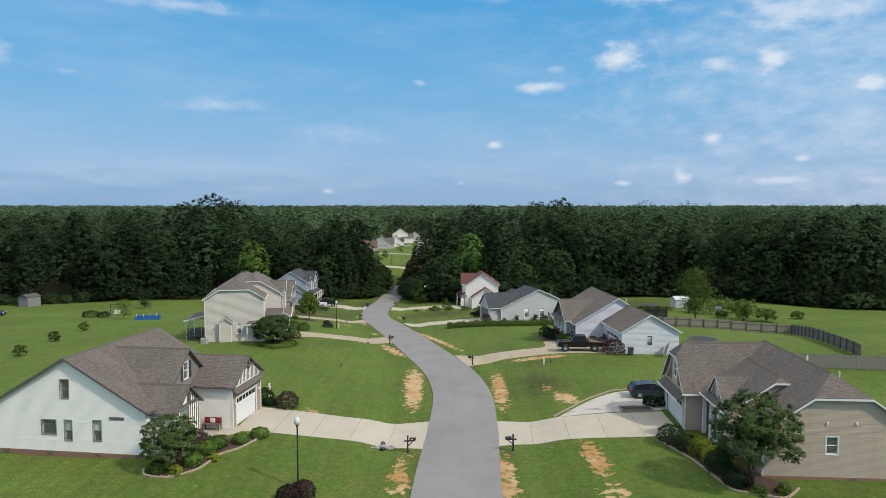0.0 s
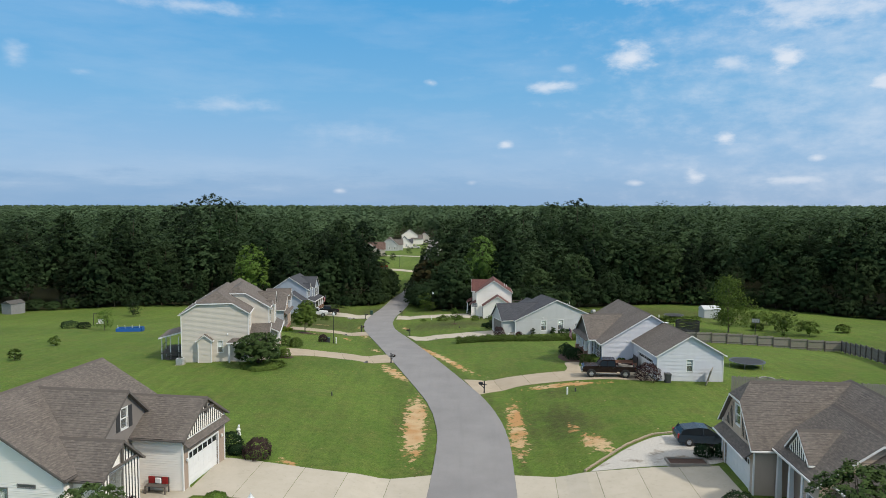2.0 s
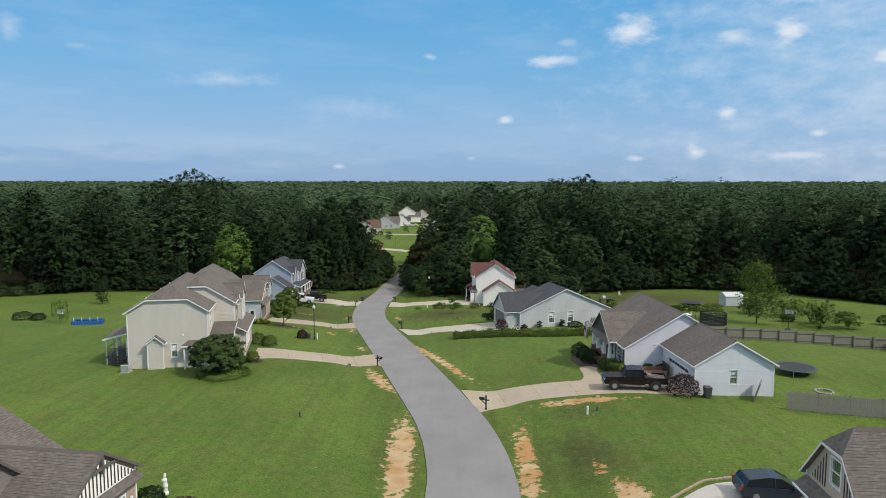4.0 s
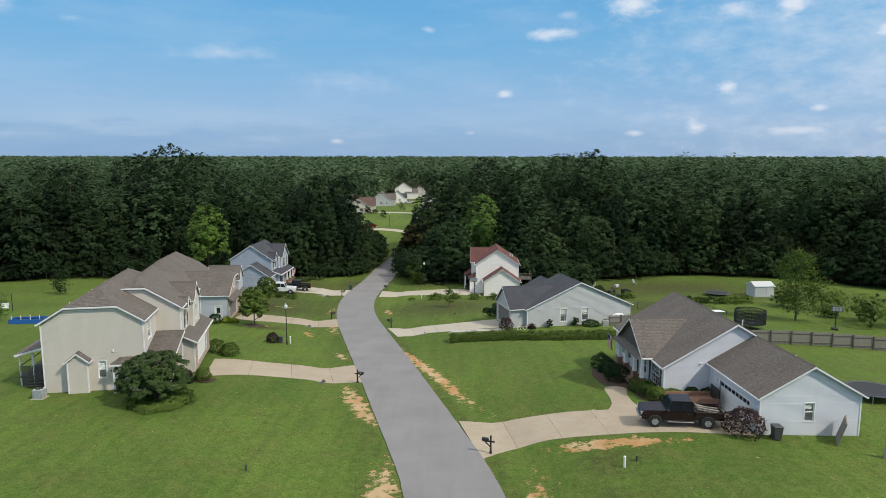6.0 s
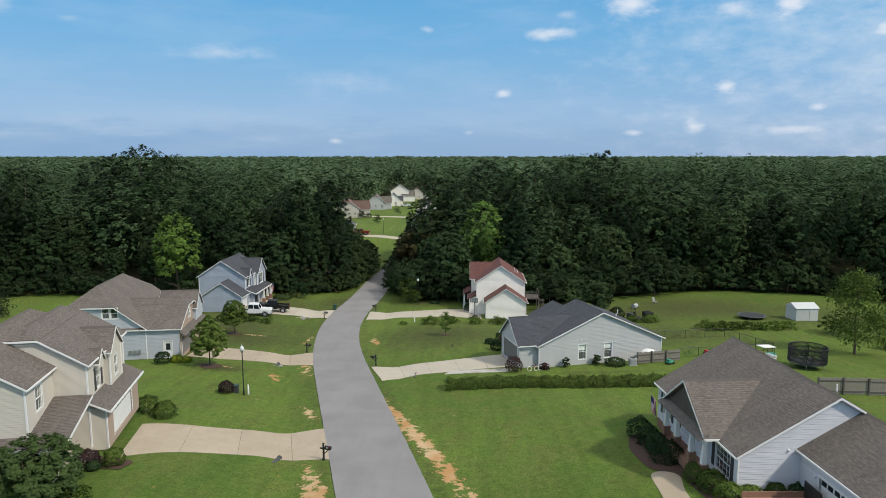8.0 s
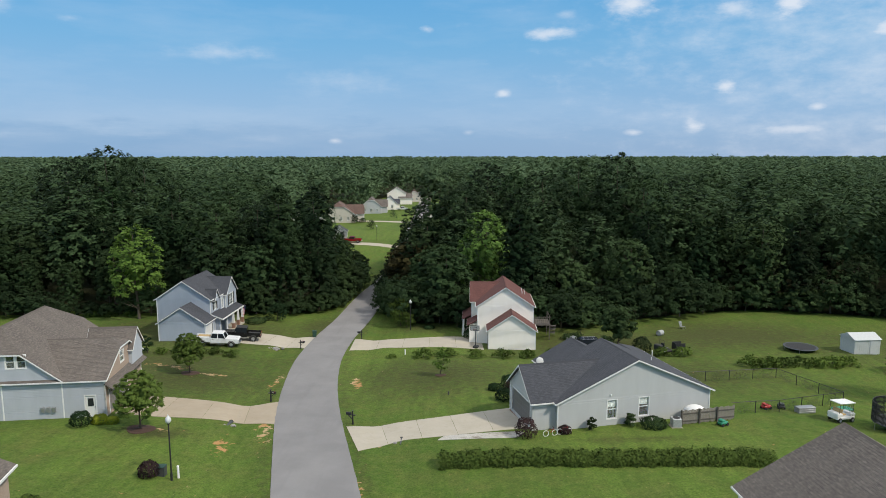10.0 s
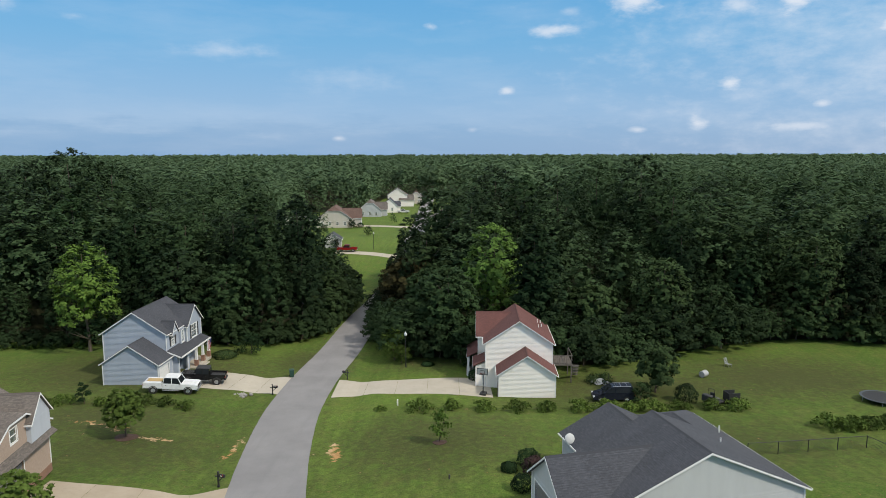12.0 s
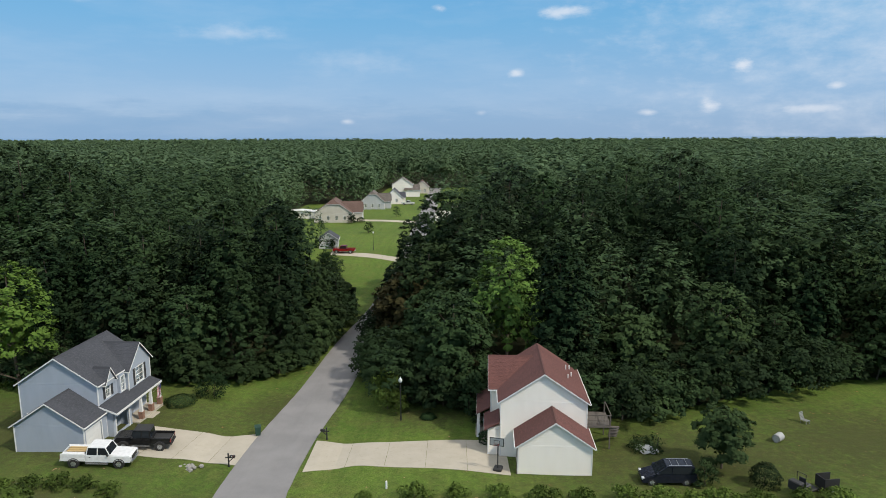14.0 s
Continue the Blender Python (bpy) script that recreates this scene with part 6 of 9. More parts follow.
# the woods behind, too many to count
def wood_stuff(name, pts, lobes, per, lobe, size, label, mat, down=1.6):
    shapes = [clumpy(np.random.default_rng(700 + i), 1.0 * h, r, h * (0.2 if down < 1.5 else 0.03), lobes, per, lobe, size, down, pt, 0.2) for i, (h, r, pt) in enumerate(((22, 5.0, 0.1), (24, 5.6, 0.0), (20, 5.2, 0.3), (23, 4.6, 0.4), (21, 6.2, 0.0)))]
    cs, os_ = [], []
    zs = ground_z([p[0] for p in pts], [p[1] for p in pts])
    for i, ((x, y, s), gzz) in enumerate(zip(pts, zs)):
        tris, way = shapes[i % 5]
        a = rng0.uniform(0, 6.28)
        t = np.array(((math.cos(a), -math.sin(a), 0), (math.sin(a), math.cos(a), 0), (0, 0, 1)))
        cs.append(tris @ t.T * s + np.array([x, y, gzz]))
        os_.append(way @ t.T)
    c, o = np.concatenate(cs), np.concatenate(os_)
    ob = new(name, quads_mesh(name, c, len(c), M[mat], True, o))
    return tagged(ob, label, "woods", kind="stuff")


BX, BY = rng0.uniform(-260, 260, 40000), rng0.uniform(165, 330, 40000)
keep = in_woods(BX, BY) & (np.abs(BX) < 90 + (BY - 100) * 0.75) & ~((BX > -33) & (BX < 3) & (BY > 195)) & in_woods(BX, BY - 11)
for a_, b_ in spots:
    keep &= (BX - a_) ** 2 + (BY - b_) ** 2 > 14
grid_seen, mid_pts = set(), []
for x, y in zip(BX[keep].tolist(), BY[keep].tolist()):
    key = (round(x / 8.5), round(y / 8.5))
    if key not in grid_seen:
        grid_seen.add(key)
        mid_pts.append((x, y, rng0.uniform(0.55, 0.92) if -50 < x < 40 else rng0.uniform(0.84, 1.08) if x < 0 else rng0.uniform(0.92, 1.14)))
wood_stuff("woods", mid_pts, 64, 13, 1.5, 0.5, "dense green deciduous woods behind the lawns", "leaf_woods")
far_pts = []
for y in np.arange(330, 900, 10.0):
    half = 120 + (y - 100) * 0.72
    step = 9.5 + (y - 330) * 0.012
    for x in np.arange(-half, half, step):
        px, py = x + rng0.uniform(-5, 5), y + rng0.uniform(-5, 5)
        if not clearing(px, py):
            far_pts.append((px, py, rng0.uniform(0.72, 1.05)))
for x in np.arange(-105, 60, 5.0):
    for y in (498, 506):
        if not -45 < x < 20 or y > 500:
            far_pts.append((x + rng0.uniform(-1.5, 1.5), y + rng0.uniform(-1.5, 1.5), rng0.uniform(0.7, 0.95)))
wood_stuff("far_woods", far_pts, 40, 3, 1.9, 1.0, "far green woods reaching towards the horizon", "leaf_haze", 1.2)
edge_pts = [(x + rng0.uniform(-1.5, 1.5), 403 + rng0.uniform(-2, 2), rng0.uniform(0.5, 0.85)) for x in np.arange(-74, -44, 5.0)] + [(-45 + rng0.uniform(-1.5, 1.5), y, rng0.uniform(0.5, 0.85)) for y in np.arange(408, 492, 5.5)]
edge_pts += [(x, 492 + rng0.uniform(-2, 2), rng0.uniform(0.5, 0.8)) for x in np.arange(-44, 22, 5.0)] + [(-70 + rng0.uniform(-2, 2), y, rng0.uniform(0.5, 0.85)) for y in np.arange(290, 402, 6.0)]
wood_stuff("clearing_woods", edge_pts, 50, 8, 1.7, 0.7, "green woods round a distant clearing", "leaf_haze", 1.85)
rim_pts = []
for y in np.arange(900, 1900, 22.0):
    half = 700 + (y - 900) * 0.72
    for x in np.arange(-half, half, 19.0):
        rim_pts.append((x + rng0.uniform(-8, 8), y + rng0.uniform(-10, 10), rng0.uniform(0.64, 0.94)))
wood_stuff("farthest_woods", rim_pts, 24, 3, 2.8, 2.2, "green woods along the horizon, coloured pale for haze", "leaf_haze", 0.9)


M["edge_stone"] = worn("tan_edging_stone", (0.42, 0.34, 0.25), (0.30, 0.24, 0.18), 5, 0.9, 25, 0.01)
M["brake_red"] = worn("red_plastic", (0.35, 0.02, 0.02), (0.25, 0.015, 0.015), 4, 0.4, 30, 0.0)
M["frost"] = worn("frosted_globe", (0.62, 0.64, 0.64), (0.54, 0.56, 0.57), 5, 0.3, 40, 0.0)
M["tyre"] = worn("tyre_rubber", (0.018, 0.018, 0.018), (0.03, 0.03, 0.03), 8, 0.85, 40, 0.002)
M["rim"] = worn("alloy_rim", (0.55, 0.55, 0.56), (0.42, 0.42, 0.43), 8, 0.3, 40, 0.0, 0.9)
M["car_glass"] = worn("tinted_car_glass", (0.012, 0.016, 0.02), (0.02, 0.024, 0.028), 2, 0.04, 40, 0.0)
M["car_glass"].node_tree.nodes["Principled BSDF"].inputs["Specular IOR Level"].default_value = 0.22
M["headlight"] = worn("clear_headlight", (0.55, 0.57, 0.6), (0.45, 0.47, 0.5), 4, 0.1, 40, 0.0)
M["plastic"] = worn("black_plastic", (0.02, 0.02, 0.021), (0.032, 0.032, 0.033), 5, 0.6, 40, 0.001)
M["lumber"] = worn("yellow_lumber", (0.50, 0.36, 0.16), (0.40, 0.28, 0.13), 5, 0.8, 30, 0.003)
M["pad"] = worn("slate_pad", (0.07, 0.085, 0.095), (0.045, 0.055, 0.065), 3, 0.6, 30, 0.001)
M["board_grey"] = worn("grey_backboard", (0.42, 0.43, 0.44), (0.36, 0.37, 0.38), 3, 0.4, 30, 0.0)
M["grey_shed"] = worn("grey_shed_boards", (0.27, 0.27, 0.27), (0.20, 0.20, 0.20), 3, 0.85, 20, 0.004)
M["roof_shed"] = worn("dark_shed_roof", (0.10, 0.095, 0.09), (0.07, 0.068, 0.065), 3, 0.9, 20, 0.004)
M["bin_green"] = worn("dark_green_plastic", (0.015, 0.05, 0.035), (0.02, 0.065, 0.045), 3, 0.5, 30, 0.001)
M["bin_grey"] = worn("dark_grey_plastic", (0.05, 0.052, 0.055), (0.07, 0.072, 0.075), 3, 0.5, 30, 0.001)
M["rock"] = worn("grey_white_rock", (0.36, 0.35, 0.33), (0.20, 0.19, 0.18), 4, 0.9, 20, 0.01)
M["toy_red"], M["toy_blue"], M["toy_green"] = (worn("toy_" + n, c, tuple(v * 0.8 for v in c), 3, 0.5, 30, 0.0) for n, c in (("red", (0.45, 0.03, 0.03)), ("blue", (0.02, 0.12, 0.42)), ("green", (0.03, 0.26, 0.16))))

# ---- yard plants ----
tree("crape_myrtle", 201, 4.1, 2.75, 0.3, 13000, 0.13, "leaf_myrtle", "broad drooping green crape myrtle beside a cream house", 150, "", 0.07, at(-24.0, 92.7), stems=5, dense=0.5)
shrub(199, 0.5, 2.7, "leaf_yard", "low green ground cover under a crape myrtle", at(-23.4, 92.3), 5000, 0.1, "", "ground_cover", category="ground cover", ball=True)
tree("crape_myrtle", 202, 6.5, 2.8, 1.2, 11000, 0.12, "leaf_myrtle", "tall multi-stemmed crape myrtle beside a tan house", 110, "", 0.06, at(21.6, 44.6), stems=5, dense=0.6, point=0.2)
tree("shrub_tree", 203, 3.8, 1.85, 0.3, 8000, 0.10, "leaf_myrtle", "grey-green shrubby tree in a mulched bed", 90, "", 0.05, at(-19.8, 46.9), stems=4, dense=0.45)
tree("young_tree", 204, 5.4, 1.95, 0.8, 9000, 0.13, "leaf_yard", "young round-crowned tree in a ring of mulch", 120, "young lawn trees", 0.08, at(-26.1, 127.9), dense=0.42, point=0.3)
tree("young_tree", 205, 5.1, 1.85, 0.8, 8400, 0.13, "leaf_yard", "young green lawn tree in a ring of mulch", 110, "young lawn trees", 0.08, at(-30.7, 150.6), dense=0.42, point=0.3)
tree("sapling", 206, 3.5, 0.95, 0.5, 1100, 0.12, "leaf_light", "small bright green sapling on the lawn", 12, "young lawn trees", 0.05, at(0.5, 149.1), spread=0.15, low=0.25)
tree("yard_tree", 207, 6.0, 2.4, 0.4, 7000, 0.19, "leaf_brush", "bushy green tree beside a parked dark wagon", 70, "", 0.1, at(26.3, 166.2), dense=0.7)
tree("yard_tree", 208, 11.3, 3.7, 0.9, 5200, 0.19, "leaf_yard", "broad yellow-green tree in a back yard", 26, "", 0.14, at(53.3, 138.7), spread=0.5, low=0.28)
tree("yard_tree", 209, 4.4, 1.5, 0.3, 1500, 0.14, "leaf_forest", "small bushy tree on the back lawn", 12, "", 0.07, at(-74, 163), low=0.35)
tree("yard_tree", 210, 3.9, 1.6, 0.4, 900, 0.14, "leaf_light", "thin feathery young tree near a play table", 12, "", 0.05, at(-63.5, 130.5), spread=0.3)
tree("round_tree", 211, 5.2, 2.5, 0.6, 1800, 0.22, "leaf_dark", "round dark tree on a distant lawn", 14, "", 0.1, at(-30.5, 262), low=0.35)
for i, (x, y, hgt, rad) in enumerate(((-27.6, 313, 3.6, 1.5), (-44.5, 322, 3.2, 1.3), (-33.5, 284.5, 2.8, 0.7), (-23.5, 360, 4.2, 1.6), (-37.5, 339, 3.8, 1.3))):
    tree("garden_tree", 215 + i, hgt, rad, 0.3, 500, 0.2, "leaf_dark", "small dark garden tree on a distant lawn", 8, "distant garden trees", 0.06, at(x, y), low=0.35)
for i, (x, y) in enumerate(((61.8, 134), (65.8, 133.3), (60, 141.5), (63.5, 138), (66, 150), (70, 141), (62, 147), (57.5, 150.5), (73, 135))):
    shrub(230 + i, (4.4, 2.8, 1.6)[i % 3], (2.6, 1.9, 1.2)[i % 3], "leaf_yard", "loose wild shrub at the back of the lawns", at(x, y, -0.05, i * 50), 1500, 0.16, "wild shrubs", "wild_shrub", 26, dense=(0.8, 0.6, 0.4)[i % 3])


def ring(x, y, r, label="ring of brown mulch round a young tree", sx=1.0):
    bm = bmesh.new()
    n = 22
    top = [bm.verts.new((x + math.cos(t) * r * sx * (1 + 0.08 * math.sin(3 * t)), y + math.sin(t) * r * (1 + 0.08 * math.sin(3 * t)), gz(x + math.cos(t) * r * sx, y + math.sin(t) * r) + 0.03)) for t in (2 * math.pi * i / n for i in range(n))]
    c = bm.verts.new((x, y, gz(x, y) + 0.14))
    low = [bm.verts.new(v.co + Vector((0, 0, -0.2))) for v in top]
    for i in range(n):
        bm.faces.new((top[i], top[(i + 1) % n], c))
        bm.faces.new((low[i], low[(i + 1) % n], top[(i + 1) % n], top[i]))
    me = bpy.data.meshes.new("mulch_bed")
    bm.to_mesh(me)
    bm.free()
    me.materials.append(M["mulch"])
    return tagged(new("mulch_bed", me), label, "mulch bed", "mulch beds", "structure")


for x, y, r in ((-26.1, 127.9, 1.2), (-30.7, 150.6, 1.1), (0.5, 149.1, 0.7)):
    ring(x, y, r)


def bed(pts, label):
    """A planted bed with a raised stone edging, one block at a time."""
    n = 60
    p = resample(pts + [pts[0]], n)
    cx, cy = p[:, 0].mean(), p[:, 1].mean()
    bm = bmesh.new()
    vs = [bm.verts.new((x, y, gz(x, y) + 0.05)) for x, y in p[:-1]]
    c = bm.verts.new((cx, cy, gz(cx, cy) + 0.12))
    for i in range(len(vs)):
        bm.faces.new((vs[i], vs[(i + 1) % len(vs)], c))
    bmesh.ops.recalc_face_normals(bm, faces=bm.faces)
    me = bpy.data.meshes.new("planting_bed")
    bm.to_mesh(me)
    bm.free()
    me.materials.append(M["mulch"])
    return tagged(new("planting_bed", me), label, "planting bed", "", "structure")


def edging(pts, n, label):
    p = resample(pts, n + 1)
    root = thing("stone_edging", Matrix(), label, "edging", "", "structure")
    sb = boxes((-0.14, 0.14, -0.08, 0.08, -0.1, 0.13), bevel=0.025)
    me = bpy.data.meshes.new("edging_stone")
    sb.to_mesh(me)
    sb.free()
    me.materials.append(M["edge_stone"])
    for i in range(n):
        (ax, ay), (bx, by) = p[i], p[i + 1]
        L = math.hypot(bx - ax, by - ay)
        ob = new("edging_stone", me)
        ob.parent = root
        x, y = (ax + bx) / 2, (ay + by) / 2
        ob.matrix_world = pose(x, y, gz(x, y), rng0.uniform(-4, 4), rng0.uniform(-4, 4), math.degrees(math.atan2(by - ay, bx - ax))) @ Matrix.Diagonal((L / 0.30, 1, rng0.uniform(0.85, 1.15), 1))


bed([(-21.4, 46.1), (-20.4, 45.3), (-19.1, 45.0), (-17.6, 46.2), (-17.0, 48.8), (-15.9, 50.0), (-14.6, 53.0), (-15.4, 53.2), (-17.2, 52.0), (-19.5, 52.2), (-21.6, 48.4)], "curving mulched bed in front of a white house")
edging([(-21.6, 46.6), (-21.2, 45.6), (-20.4, 45.2), (-19.1, 44.95), (-17.5, 46.2), (-16.9, 48.9), (-15.8, 50.0), (-14.4, 53.3)], 46, "low tan stone edging round a planted bed")
bed([(17.9, 53.3), (19.2, 49.2), (19.6, 44.0), (22.8, 42.6), (24.2, 44.5), (22.4, 46.2), (21.4, 49.5), (20.3, 54.0), (18.6, 54.2)], "mulched bed beside a tan house")
edging([(17.7, 53.6), (19.0, 49.2), (19.4, 45.6), (19.6, 43.6), (22.6, 42.3), (24.3, 44.0)], 44, "low pale edging round a shrub bed")
bed([(15.9, 107.0), (15.0, 104), (15.4, 99.5), (17.0, 99.2), (17.4, 94.0), (20.5, 94.0), (20.0, 95.6), (18.4, 96.0), (18.0, 107.5)], "dark mulched bed along a pillared porch")
bed([(-25.6, 98.6), (-24, 98.2), (-21.4, 98.0), (-21.0, 99.4), (-23.0, 100.4), (-25.5, 99.6)], "small mulched bed by a garage corner")

SH = "garden shrubs"
GARDEN = ((-20.3, 46.1, 0.85, 0.75, "leaf_light", "rounded bright green garden shrub"), (-18.9, 45.7, 0.55, 0.6, "leaf_yellow", "low yellow-green spiky clump"), (-18.2, 47.1, 0.95, 0.75, "leaf_light", "rounded bright green garden shrub"),
          (-19.2, 50.0, 1.5, 1.15, "leaf_plum", "dark plum-leaved shrub in mulch"), (-18.0, 49.1, 1.0, 0.85, "leaf_light", "rounded bright green garden shrub"), (-17.5, 50.3, 0.95, 0.8, "leaf_light", "rounded bright green garden shrub"),
          (-16.0, 51.2, 0.8, 0.6, "leaf_light", "small upright green shrub"), (-14.9, 52.7, 0.75, 0.75, "leaf_light", "rounded bright green garden shrub"), (-17.0, 48.0, 0.4, 0.45, "leaf_yellow", "low yellow-green spiky clump"),
          (-14.5, 60.6, 1.5, 1.1, "leaf_plum", "dark plum-leaved mound beside the drive"), (-17.0, 62.0, 1.4, 0.9, "leaf_dark", "dark green shrub by the garage"), (-16.3, 61.2, 0.7, 0.7, "leaf_dark", "dark green shrub by the garage"),
          (-10.2, 42.5, 1.15, 0.85, "leaf_plum", "dark plum-leaved mound at a lamp's foot"), (-9.4, 43.2, 1.2, 0.85, "leaf_plum", "dark plum-leaved mound at a lamp's foot"),
          (18.6, 52.8, 1.6, 1.1, "leaf_dark", "clipped dark green garden shrub"), (19.3, 51.0, 1.3, 1.0, "leaf_dark", "clipped dark green garden shrub"), (20.0, 50.0, 1.4, 1.1, "leaf_yellow", "golden yellow-green garden shrub"), (20.4, 48.6, 1.3, 1.0, "leaf_yellow", "golden yellow-green garden shrub"),
          (20.0, 46.9, 1.3, 1.0, "leaf_dark", "dark green shrub in mulch"), (20.6, 47.6, 1.5, 1.1, "leaf_brush", "loose green shrub in mulch"), (22.9, 43.4, 0.5, 0.6, "leaf_light", "pale striped low clump"), (21.2, 43.2, 0.5, 0.6, "leaf_light", "pale striped low clump"), (20.2, 44.6, 1.1, 0.9, "leaf_dark", "dark green shrub in mulch"),
          (16.6, 106.6, 1.7, 1.0, "leaf_dark", "dark clipped porch shrub"), (16.8, 104.8, 1.6, 0.9, "leaf_dark", "dark clipped porch shrub"), (16.9, 103.2, 1.5, 0.9, "leaf_dark", "dark clipped porch shrub"), (17.0, 101.2, 1.7, 1.2, "leaf_dark", "dark clipped porch shrub"),
          (17.8, 97.4, 1.3, 0.9, "leaf_yard", "green shrub below a window"), (18.2, 95.8, 1.4, 1.0, "leaf_yard", "green shrub below a window"), (18.6, 94.4, 1.2, 0.9, "leaf_yard", "green shrub below a window"),
          (19.9, 94.4, 1.05, 0.75, "leaf_yard", "clipped round green shrub by a wall"), (21.6, 94.5, 1.05, 0.8, "leaf_yard", "clipped round green shrub by a wall"), (23.2, 94.7, 1.1, 0.8, "leaf_dark", "clipped round green shrub by a wall"),
          (22.6, 86.5, 2.0, 1.45, "leaf_plum", "burgundy-tinged shrub beside a garage door"),
          (-31.5, 128.0, 1.4, 0.9, "leaf_dark", "round dark green shrub by a side door"), (-30.2, 128.8, 0.8, 0.7, "leaf_yellow", "golden yellow shrub by a side door"), (-29.2, 129.0, 0.6, 0.6, "leaf_yellow", "golden yellow shrub by a side door"),
          (-23.3, 109.6, 1.4, 1.0, "leaf_yard", "round green shrub at the edge of a drive"), (-25.2, 110.6, 1.6, 0.9, "leaf_yard", "round green shrub at the edge of a drive"), (-22.2, 98.9, 1.2, 0.75, "leaf_yard", "round green shrub by a garage corner"),
          (-24.0, 98.7, 1.1, 0.8, "leaf_plum", "dark shrub by a garage corner"), (-23.2, 98.0, 0.6, 0.5, "leaf_forest", "small green shrub in mulch"), (-21.0, 118.4, 1.3, 0.75, "leaf_plum", "dark purple-brown clump beside utility boxes"),
          (8.4, 127.5, 1.7, 1.0, "leaf_plum", "reddish shrub by a garage corner"), (8.7, 141.5, 1.5, 1.1, "leaf_plum", "reddish shrub by a porch"), (7.3, 138.2, 1.3, 0.9, "leaf_dark", "dark shrub by a porch"), (8.4, 143.5, 1.5, 1.0, "leaf_dark", "dark shrub by a porch"), (6.6, 142.0, 0.8, 0.7, "leaf_dark", "dark low shrub by a porch"),
          (14.6, 129.1, 1.2, 0.5, "leaf_brush", "thin green shrub against a wall"), (18.3, 130.0, 1.2, 0.6, "leaf_brush", "thin green shrub against a wall"), (20.3, 129.6, 0.9, 1.2, "leaf_forest", "spreading green shrub against a wall"), (12.0, 128.4, 0.7, 0.6, "leaf_plum", "small reddish shrub by a wall"),
          (-55.3, 85.4, 1.6, 0.9, "leaf_yard", "lone round shrub on the lawn"), (-57.6, 97.0, 1.6, 0.9, "leaf_yard", "lone round shrub on the lawn"), (-60.6, 110.4, 1.5, 0.9, "leaf_yard", "lone round shrub on the lawn"),
          (-72, 134, 1.4, 1.6, "leaf_forest", "wide low shrub on the back lawn"), (-69, 133.5, 1.2, 1.2, "leaf_forest", "wide low shrub on the back lawn"), (-40.7, 160.9, 2.6, 1.0, "leaf_dark", "upright dark evergreen on the lawn"),
          (23.6, 163.0, 2.4, 1.2, "leaf_brush", "wild shrub beside a parked dark wagon"), (28.8, 162.8, 2.0, 1.3, "leaf_brush", "wild shrub beside a parked dark wagon"), (4.8, 172.2, 1.3, 1.1, "leaf_dark", "dark shrub by a porch"), (4.2, 176.0, 3.2, 1.7, "leaf_dark", "tall dark shrub beside a porch"), (2.9, 179.3, 4.6, 2.2, "leaf_forest", "broad green shrub beside a porch"), (-7.0, 182.5, 4.8, 2.6, "leaf_yard", "big green shrub at the lane's edge"), (-5.6, 180.6, 2.6, 1.6, "leaf_yard", "big green shrub at the lane's edge"),
          (-28.5, 184.5, 3.2, 2.2, "leaf_dark", "broad dark shrub beside a lawn"), (-31.5, 181.5, 1.0, 1.8, "leaf_brush", "low spreading green shrub"), (-1.8, 178.6, 0.45, 0.9, "leaf_dark", "low dark clump on the lawn"), (20.5, 171.0, 0.5, 2.0, "leaf_brush", "patch of low green weeds"),
          (-37.0, 340.5, 3.2, 1.6, "leaf_dark", "dark shrub by a distant house"), (-34.5, 342.5, 2.0, 1.4, "leaf_dark", "dark shrub by a distant house"))
for i, (x, y, hgt, rad, mat, lab) in enumerate(GARDEN):
    shrub(300 + i, hgt, rad, mat, lab, at(x, y, -0.03, i * 47), 1700 if hgt < 2 else 2200, 0.055 + 0.03 * rad, SH, ball=hgt <= 2 and not any(w in lab for w in ("loose", "lone", "thin", "spiky", "striped", "weeds")))

HG = "row of low spreading hedge plants"
hedge = [shrub(400 + i, 1.0, 1.45, "leaf_yard", "low spreading evergreen in a hedge row", Matrix(), 900, 0.13, HG, "hedge_plant") for i in range(3)]
hcount = 0
for x, y, s in [(x, 160.2 + 0.15 * math.sin(x), rng0.uniform(0.85, 1.15)) for x in (-2.0, 1.6, 5.2, 9.1, 12.4, 16.0)] + [(x, 159.6, rng0.uniform(0.9, 1.2)) for x in (19, 21.5, 24, 27, 30.5, 33.5)] + [(-6.5, 160.8, 0.5)] \
        + [(x, 160.6 + 0.3 * math.sin(x * 2), rng0.uniform(0.7, 1.0)) for x in (-48, -45.5, -43.2, -38.4, -36, -33.6, -31.2, -28.8)] + [(x, 153.8 + 0.4 * math.sin(x), rng0.uniform(1.0, 1.3)) for x in (40.5, 42.5, 44.5, 46.5, 48.5, 50.5, 52.5)] \
        + [(x, 186.5, rng0.uniform(0.8, 1.1)) for x in (-66, -62.5, -59, -55.5)]:
    mm = at(x, y, -0.03, rng0.uniform(0, 360), s)
    if hcount < 3:
        hedge[hcount].matrix_world = mm
    else:
        copy_thing(hedge[hcount % 3], Matrix()).matrix_world = mm
    hcount += 1


